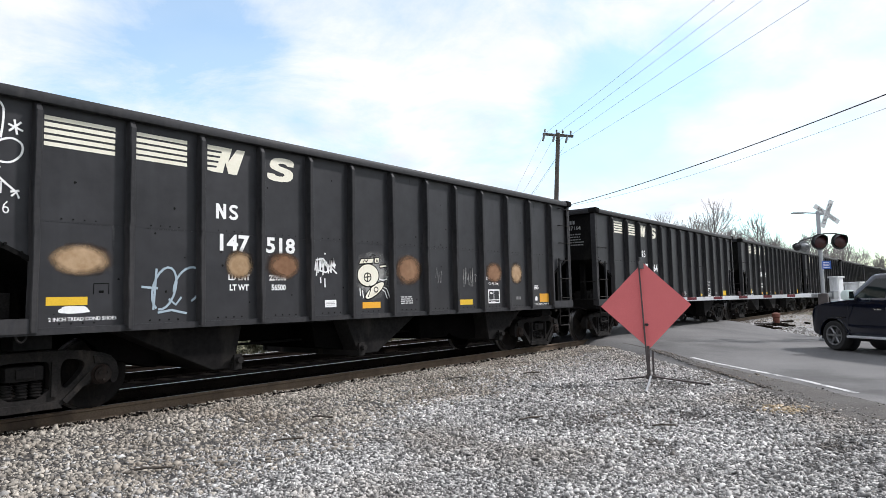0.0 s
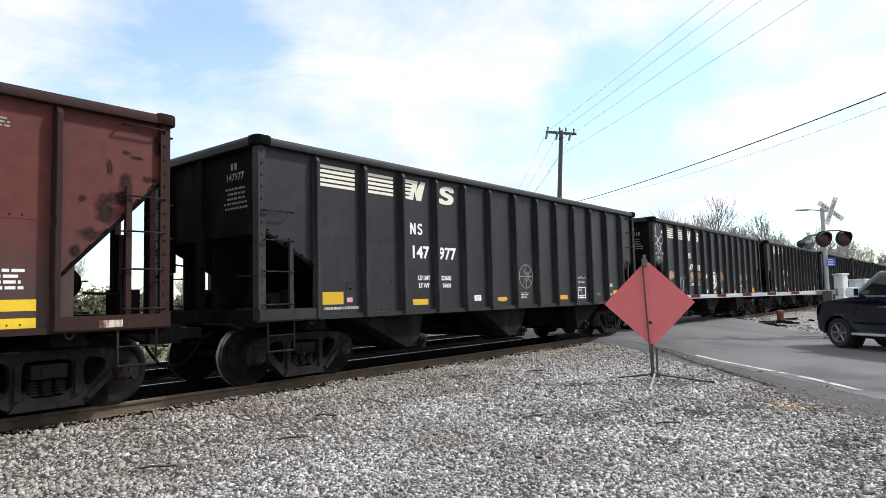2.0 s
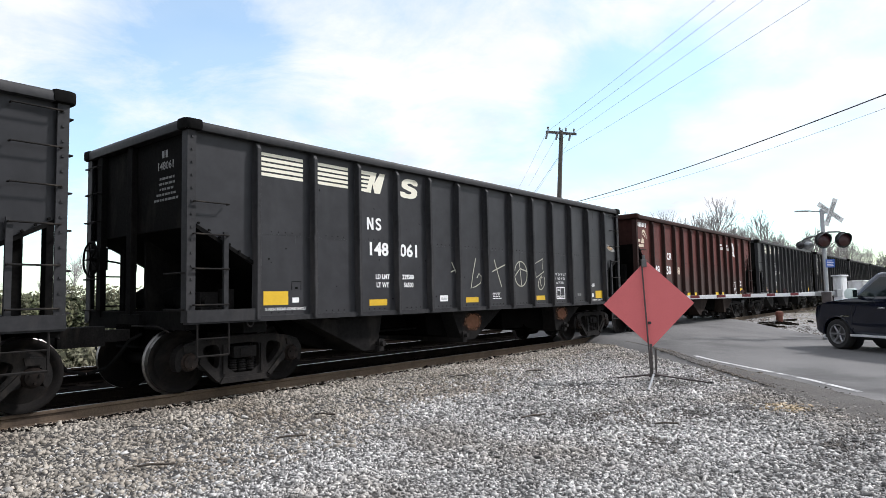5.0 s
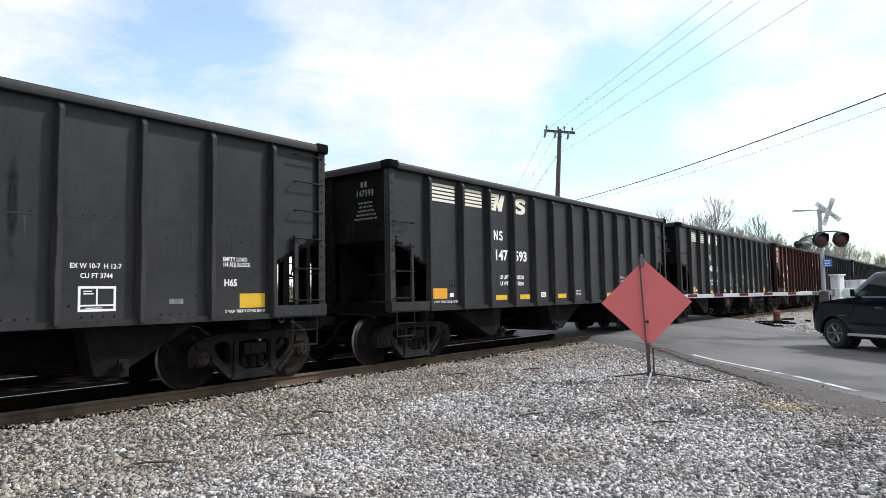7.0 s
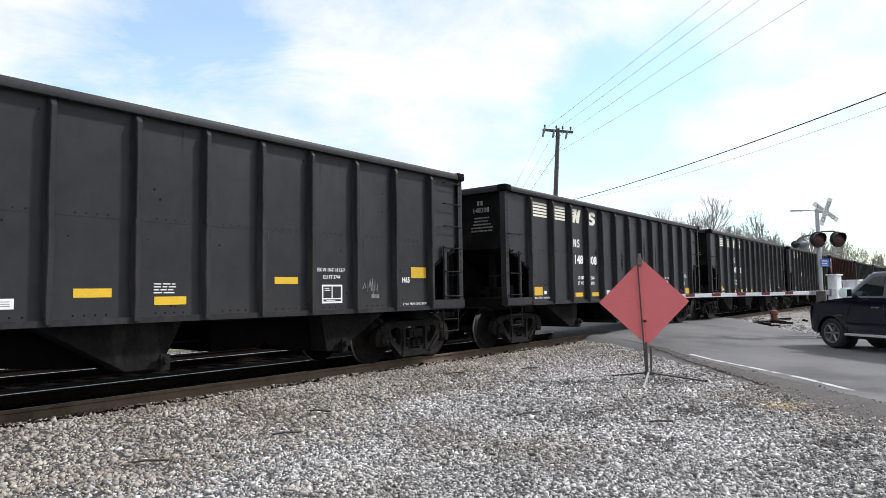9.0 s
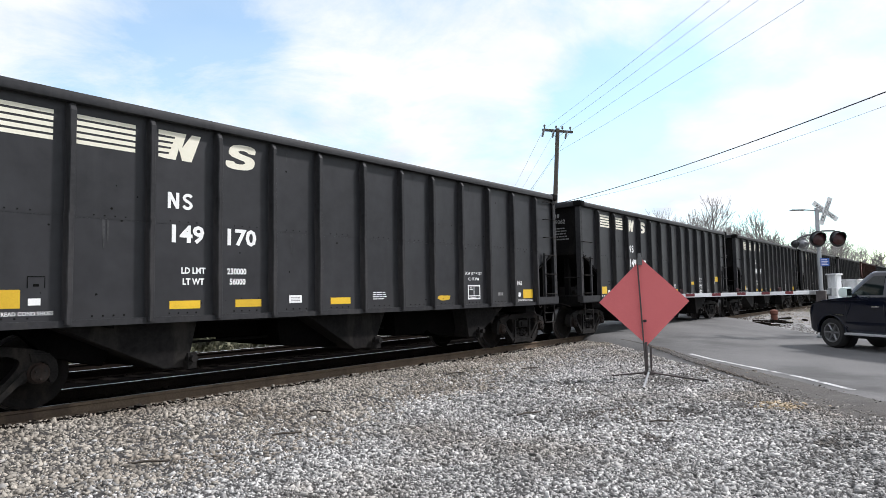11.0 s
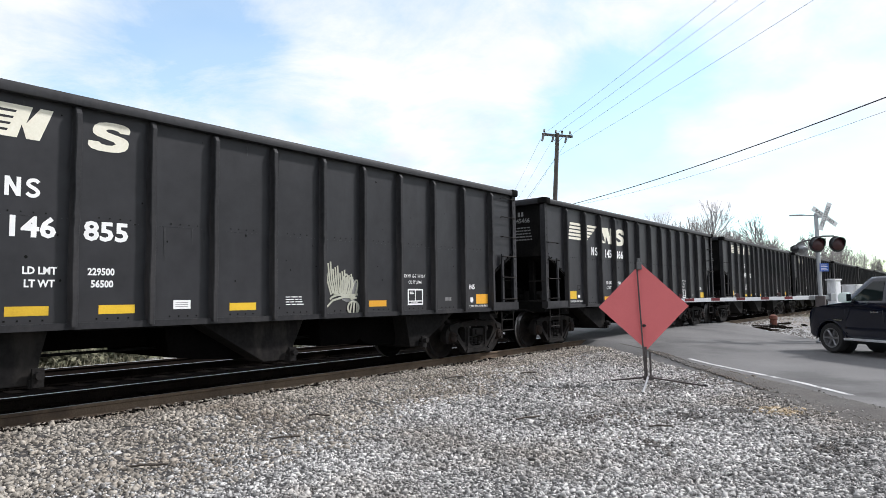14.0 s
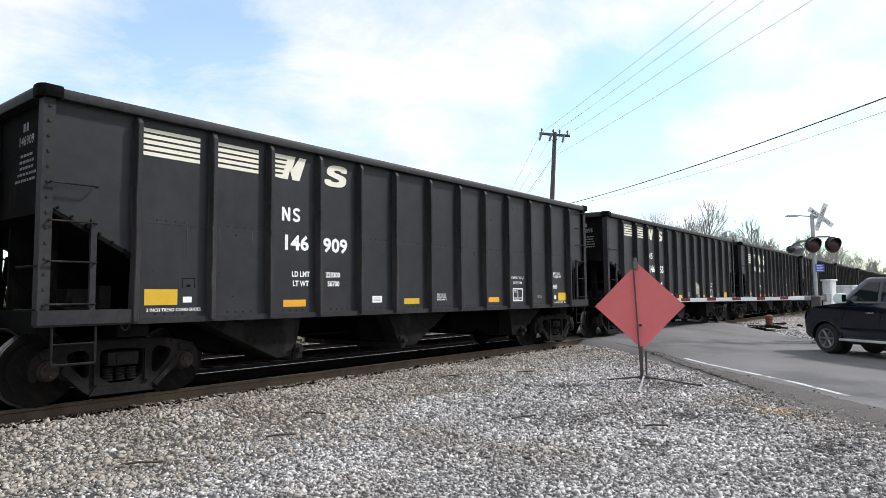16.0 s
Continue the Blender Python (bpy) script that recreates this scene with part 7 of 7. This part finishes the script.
    gr = part("grille", Shape().box(0.875, 0.925, -0.52, 0.52, 0.76, 1.12), M["matt_black"], t, bevel=0.02)
    for k in range(4):
        part("grille_bar", Shape().box(0.92, 0.935, -0.50, 0.50, 0.80 + 0.08 * k, 0.825 + 0.08 * k), M["chrome"], gr)
    for s in (-1, 1):
        part("roof_rail", Shape().tube([(-1.5, s * 0.62, 2.0), (-1.6, s * 0.62, 2.05), (-3.5, s * 0.62, 2.05), (-3.6, s * 0.62, 2.0)], 0.018, 6), M["matt_black"], t)
    part("underbody", Shape().box(-3.8, 0.7, -0.7, 0.7, 0.26, 0.5), M["matt_black"], t)


# ---- poles and cables ----
def build_poles():
    P = Vector((33.64, 8.36, -0.45))
    ax = Vector((0.72, -0.69, 0)).normalized()     # along the cross-arm
    def pole(base, h, r0, lean=0.0):
        t = empty("utility_pole", "weathered grey wooden utility pole with a cross-arm", "utility pole", "utility poles", m=Matrix.Translation(base) @ Matrix.Rotation(lean, 4, Vector((0.78, 0.63, 0))))
        part("pole_shaft", Shape().lathe([(r0, -0.3), (r0 * 0.85, h * 0.5), (r0 * 0.68, h), (0.0, h + 0.03)], axis="z", n=14), M["pole_wood"], t, smooth=True)
        rot = Matrix.Rotation(math.atan2(ax.y, ax.x), 4, "Z")
        part("crossarm", Shape().box(-0.92, 0.92, -0.05, 0.06, h - 0.20, h - 0.06).moved(rot), M["pole_wood"], t, bevel=0.01)
        part("brace", Shape().rod((-0.4, 0.07, h - 0.15), (0.0, 0.12, h - 0.55), 0.012, 5).rod((0.4, 0.07, h - 0.15), (0.0, 0.12, h - 0.55), 0.012, 5).moved(rot), M["dark_steel"], t)
        for x in (-0.80, -0.10, 0.28, 0.76):
            part("insulator", Shape().lathe([(0.03, h - 0.08), (0.03, h + 0.02), (0.07, h + 0.05), (0.05, h + 0.10), (0.065, h + 0.14), (0.02, h + 0.20)], axis="z", n=10).moved(rot @ Matrix.Translation((x, 0, 0))), M["dark_steel"], t, "brown pin insulator", smooth=True)
        for x in (-0.88, -0.28, 0.50):
            part("cutout", Shape().rod((x - 0.06, -0.12, h - 0.56), (x + 0.05, -0.06, h - 0.12), 0.062, 8).moved(rot), M["dark_steel"], t, "hanging fuse cutout")
        return t
    pole(P - Vector((0.627, -0.779, 0)) * 0.66, 11.32, 0.17, radians(3.6))
    Q = Vector((9.5, -21.0, -0.4))
    pole(Q, 12.8, 0.17)
    far = P + Vector((62, 50, 0))
    pole(far, 11.2, 0.17)

    def wire(a_, b_, sag, r, label):
        a_, b_ = Vector(a_), Vector(b_)
        pts = [a_.lerp(b_, k / 24) - Vector((0, 0, sag * 4 * (k / 24) * (1 - k / 24))) for k in range(25)]
        s, n = Shape(), 5
        for p in pts:
            s.v += [(p.x, p.y + r * math.cos(2 * math.pi * k / n), p.z + r * math.sin(2 * math.pi * k / n)) for k in range(n)]
        s.f = [(j * n + k, j * n + (k + 1) % n, (j + 1) * n + (k + 1) % n, (j + 1) * n + k) for j in range(24) for k in range(n)]
        tagged(part("overhead_wire", s, M["wire"]), label, "cable", "overhead wires")

    for x in (-0.84, -0.12, 0.84):
        wire(P + ax * x + Vector((0, 0, 11.2)), Q + ax * x + Vector((0, 0, 12.8)), 0.25, 0.007, "thin black overhead power wire")
        wire(P + ax * x + Vector((0, 0, 11.2)), far + ax * x + Vector((0, 0, 11.2)), 1.4, 0.007, "thin black overhead power wire")
    wire(P + Vector((0.1, 0, 9.95)), Q + Vector((0.3, -0.2, 11.3)), 0.3, 0.007, "thin grey neutral wire")
    wire(P + Vector((0, 0, 10.0)), far + Vector((0, 0, 9.5)), 0.8, 0.013, "black overhead service cable")
    wire(P + Vector((0, 0, 6.9)), Q + Vector((0, 0, 7.5)), 0.6, 0.018, "thick black telephone cable")
    wire(P + Vector((0.05, 0, 6.9)), Q + Vector((0.0, 0.0, 7.45)), 0.92, 0.005, "thin grey overhead cable")


# ---- trees and shrubs ----
def bare_tree(seed, h):
    r = random.Random(seed)
    trunk, crown = Shape(), Shape()

    def grow(p, d, l, rad, depth):
        q = p + d * l
        (trunk if depth == 0 else crown).rod(p, q, rad, 6 if depth < 2 else 3, rad * 0.72, caps=False)
        if depth >= 7:
            return
        n = 2 if depth == 0 else r.choice((2, 2, 3))
        for k in range(n + (1 if depth in (1, 2) else 0)):
            t = r.uniform(0.55, 1.0) if k else 1.0
            base = p + d * l * t
            tilt = r.uniform(0.25, 0.75) if k else r.uniform(0.05, 0.3)
            az = r.uniform(0, 6.283)
            u = d.orthogonal().normalized()
            w = d.cross(u)
            nd = (d * math.cos(tilt) + (u * math.cos(az) + w * math.sin(az)) * math.sin(tilt))
            nd = (nd + Vector((0, 0, 0.16))).normalized()
            grow(base, nd, l * r.uniform(0.62, 0.88), max(0.015, rad * (0.74 if k == 0 else 0.58)), depth + 1)

    grow(Vector((0, 0, -0.2)), Vector((r.uniform(-0.06, 0.06), r.uniform(-0.06, 0.06), 1)).normalized(), h * 0.26, h * 0.020, 0)
    return trunk, crown


def leaf_mesh(seed, n, rx, ry, rz, size):
    """A ragged shrub crown: small leaf blades over uneven clumps."""
    r = random.Random(seed)
    s = Shape()
    clumps = [(r.uniform(-rx, rx) * 0.75, r.uniform(-ry, ry) * 0.75, r.uniform(0.15, 0.85) * rz, r.uniform(0.2, 0.45)) for _ in range(14)]
    for _ in range(n):
        cx, cy, cz, cr = r.choice(clumps)
        d = Vector((r.gauss(0, 1), r.gauss(0, 1), r.gauss(0, 1))).normalized() * cr * r.uniform(0.5, 1.15)
        p = Vector((cx + d.x * rx, cy + d.y * ry, max(0.02, cz + d.z * rz * 0.8)))
        u = Vector((r.gauss(0, 1), r.gauss(0, 1), r.gauss(0, 1))).normalized()
        w = u.orthogonal().normalized()
        k = size * r.uniform(0.6, 1.3)
        s.add([p, p + u * k * 0.5 + w * k * 0.28, p + u * k, p + u * k * 0.5 - w * k * 0.28], [(0, 1, 2, 3)])
    return s


def build_plants():
    kinds = []
    for k in range(5):
        tr, cr = bare_tree(11 + k, 15.0)
        t = empty("bare_tree", "leafless grey winter tree with fine branching twigs", "tree", "bare trees behind the train")
        part("trunk", tr, M["bark"], t)
        part("crown", cr, M["bark"], t)
        kinds.append(t)
    r = random.Random(3)
    spots = []
    # tree line behind the train: bearing from the crossing's west side, rise of the tops
    rise = [(64, 0.104), (67.2, 0.106), (70, 0.110), (74, 0.108), (78.2, 0.088), (82.1, 0.074), (84, 0.058), (86.3, 0.042), (90, 0.036)]
    for k in range(58):
        az = 64.0 + k * 0.4 + r.uniform(-0.3, 0.3)
        back = k % 2
        d = min(270, (31 + 10 * back + r.uniform(-3, 4)) / math.cos(radians(min(az, 84))))
        h = (lerp_table(az, rise) * d + 1.5) * (r.uniform(0.85, 1.18) if not back else r.uniform(0.75, 1.0))
        spots.append((d * math.sin(radians(az)), d * math.cos(radians(az)) - 9.84, h / 15.0))
    # a second, hazier row behind it
    rb = random.Random(41)
    for k in range(34):
        az = 65.0 + k * 0.68 + rb.uniform(-0.3, 0.3)
        d = min(330, (52 + rb.uniform(-5, 8)) / math.cos(radians(min(az, 83))))
        spots.append((d * math.sin(radians(az)), d * math.cos(radians(az)) - 9.84, (lerp_table(az, rise) * d + 1.5) * rb.uniform(0.55, 0.92) / 15.0))
    # low thickets far beyond the tracks, seen between the cars
    for k in range(26):
        az = 3.0 + k * 2.3 + r.uniform(-0.9, 0.9)
        d = 62 + 30 * (k % 3) + r.uniform(-6, 6)
        spots.append((d * math.sin(radians(az)), d * math.cos(radians(az)) - 9.84, r.uniform(0.026, 0.044) * d / 15.0 + 0.08))
    spots += [(10, 27, 0.24), (15.5, 30, 0.27), (22, 29, 0.25), (31, 33, 0.28)]
    for k, (x, y, sc) in enumerate(spots):
        m = pose(x, y, ground_z(x, y), 0, 0, r.uniform(0, 360))
        if k < 5:
            kinds[k].matrix_basis = m
            kinds[k].scale = (sc, sc, sc)
        else:
            t = copy_thing(kinds[k % 5], m)
            t.scale = (sc, sc, sc)
    sh = []
    for k in range(3):
        t = empty("shrub", "dull green and brown winter shrub", "shrub", "shrubs beyond the tracks")
        part("crown", leaf_mesh(70 + k, 5200, 2.6, 1.4, 1.7 + 0.25 * k, 0.20), M["bush"], t)
        st = Shape()
        for j in range(7):
            a_ = r.uniform(0, 6.283)
            st.rod((0, 0, -0.1), (1.5 * math.cos(a_), 0.8 * math.sin(a_), 1.1), 0.03, 5, 0.012)
        part("stems", st, M["bark"], t)
        sh.append(t)
    for k in range(48):
        x, y = -3 + k * 2.0 + r.uniform(-0.7, 0.7), r.uniform(17.0, 21.5)
        m = pose(x, y, ground_z(x, y), 0, 0, r.uniform(-25, 25))
        if k < 3:
            sh[k].matrix_basis = m
        else:
            copy_thing(sh[k % 3], m)


def build_brush():
    """Low dry brush at the foot of the shrubs."""
    r = random.Random(17)
    kinds = []
    for k in range(3):
        t = empty("dry_brush", "low dry grey-green brush beyond the pale verge", "brush", "dry brush beyond the verge")
        part("crown", leaf_mesh(90 + k, 1600, 1.5, 0.7, 0.75 + 0.12 * k, 0.17), M["dry_brush"], t)
        kinds.append(t)
    for k in range(36):
        x, y = -5 + k * 1.45 + r.uniform(-0.4, 0.4), 8.5 + r.uniform(0.0, 1.2)
        m = pose(x, y, ground_z(x, y) - 0.02, 0, 0, r.uniform(-20, 20))
        if k < 3:
            kinds[k].matrix_basis = m
        else:
            copy_thing(kinds[k % 3], m)


def build_dry_grass():
    """Upright dead stalks along the edge of the far verge."""
    r = random.Random(29)
    s = Shape()
    for _ in range(5200):
        x, y = r.uniform(-4, 44), r.gauss(7.7, 0.35)
        if noise.noise((x * 0.9, y * 0.5, 2.0)) < -0.12:
            continue
        z, h, w = ground_z(x, y) - 0.02, r.uniform(0.14, 0.42), r.uniform(0.006, 0.014)
        a_, bend = r.uniform(0, 3.14), r.gauss(0, 0.3) * h
        c, q = math.cos(a_), math.sin(a_)
        s.add([(x - w * c, y - w * q, z), (x + w * c, y + w * q, z), (x + bend * 0.4 + w * 0.7 * c, y + w * q, z + h * 0.6), (x + bend * 0.4 - w * 0.7 * c, y - w * q, z + h * 0.6), (x + bend, y + bend * 0.3, z + h)], [(0, 1, 2, 3), (3, 2, 4)])
    tagged(part("dry_grass", s, M["straw"]), "pale dead grass stalks along the far verge", "grass", kind="stuff")


# ---- small things on the ground ----
def stick(x, y, l, heading, label="dry broken twig lying on the gravel"):
    s = Shape().tube([(0, 0, 0.02), (l * 0.4, l * 0.03, 0.03), (l * 0.7, -l * 0.02, 0.025), (l, l * 0.04, 0.02)], 0.013, 6).rod((l * 0.4, l * 0.03, 0.03), (l * 0.55, l * 0.16, 0.03), 0.005, 4)
    o = tagged(part("twig", s, M["twig"]), label, "twig", "twigs on the gravel")
    o.matrix_basis = pose(x, y, ground_z(x, y) + 0.03, 0, 0, heading)


def build_small():
    for x, y, l, h in ((4.75, -3.45, 0.34, -30), (3.15, -3.35, 0.36, -38), (5.9, -2.75, 0.30, -65), (7.6, -5.0, 0.42, -20), (9.6, -2.2, 0.45, -12), (10.4, -3.2, 0.4, 25), (8.2, -6.6, 0.3, -50), (11.4, -2.7, 0.4, -30)):
        stick(x, y, l, h)
    # switch lever beyond the crossing
    t = empty("switch_stand", "rusty orange switch stand beside the far rail", "switch stand", m=pose(33.6, -2.75, -0.24) @ Matrix.Scale(0.7, 4))
    part("base", Shape().box(-0.7, 0.9, -0.12, 0.12, -0.1, 0.12), M["tie"], t, bevel=0.02)
    part("base", Shape().box(-0.2, 0.2, -0.5, 0.45, -0.1, 0.1), M["tie"], t, bevel=0.02)
    part("housing", Shape().lathe([(0.20, 0.1), (0.22, 0.2), (0.20, 0.45), (0.26, 0.5), (0.24, 0.72), (0.10, 0.8)], axis="z", n=14), M["orange"], t, "rust-orange housing", smooth=True)
    part("lever", Shape().rod((0.2, 0, 0.25), (0.95, -0.1, 0.12), 0.03, 8).rod((-0.2, 0.1, 0.2), (-0.9, 0.2, 0.05), 0.035, 8), M["matt_black"], t)
    r = random.Random(8)
    for k in range(9):
        s = Shape().box(-0.3 - 0.3 * r.random(), 0.3 + 0.3 * r.random(), -0.08, 0.08, 0, 0.10)
        o = tagged(part("timber_scrap", s, M["tie"], bevel=0.015), "dark broken timber scrap on the gravel", "timber scrap", "timber scraps by the track")
        x, y = 31.6 + r.uniform(-0.6, 5.0), -2.9 + r.uniform(-0.7, 0.6)
        o.matrix_basis = pose(x, y, ground_z(x, y) - 0.01, r.uniform(-5, 5), r.uniform(-4, 4), r.uniform(-60, 60))


build_stones()
build_work_sign()
build_signal()
cabinet(25.6, -6.36, 0.42, 0.26, 2.04, -17, "tall white steel signal cabinet beside the mast")
cabinet(28.0, -6.62, 0.52, 0.50, 1.86, -17, "low white steel signal cabinet on the gravel")
build_suv()
build_poles()
build_plants()
build_brush()
build_dry_grass()
build_small()


motions()
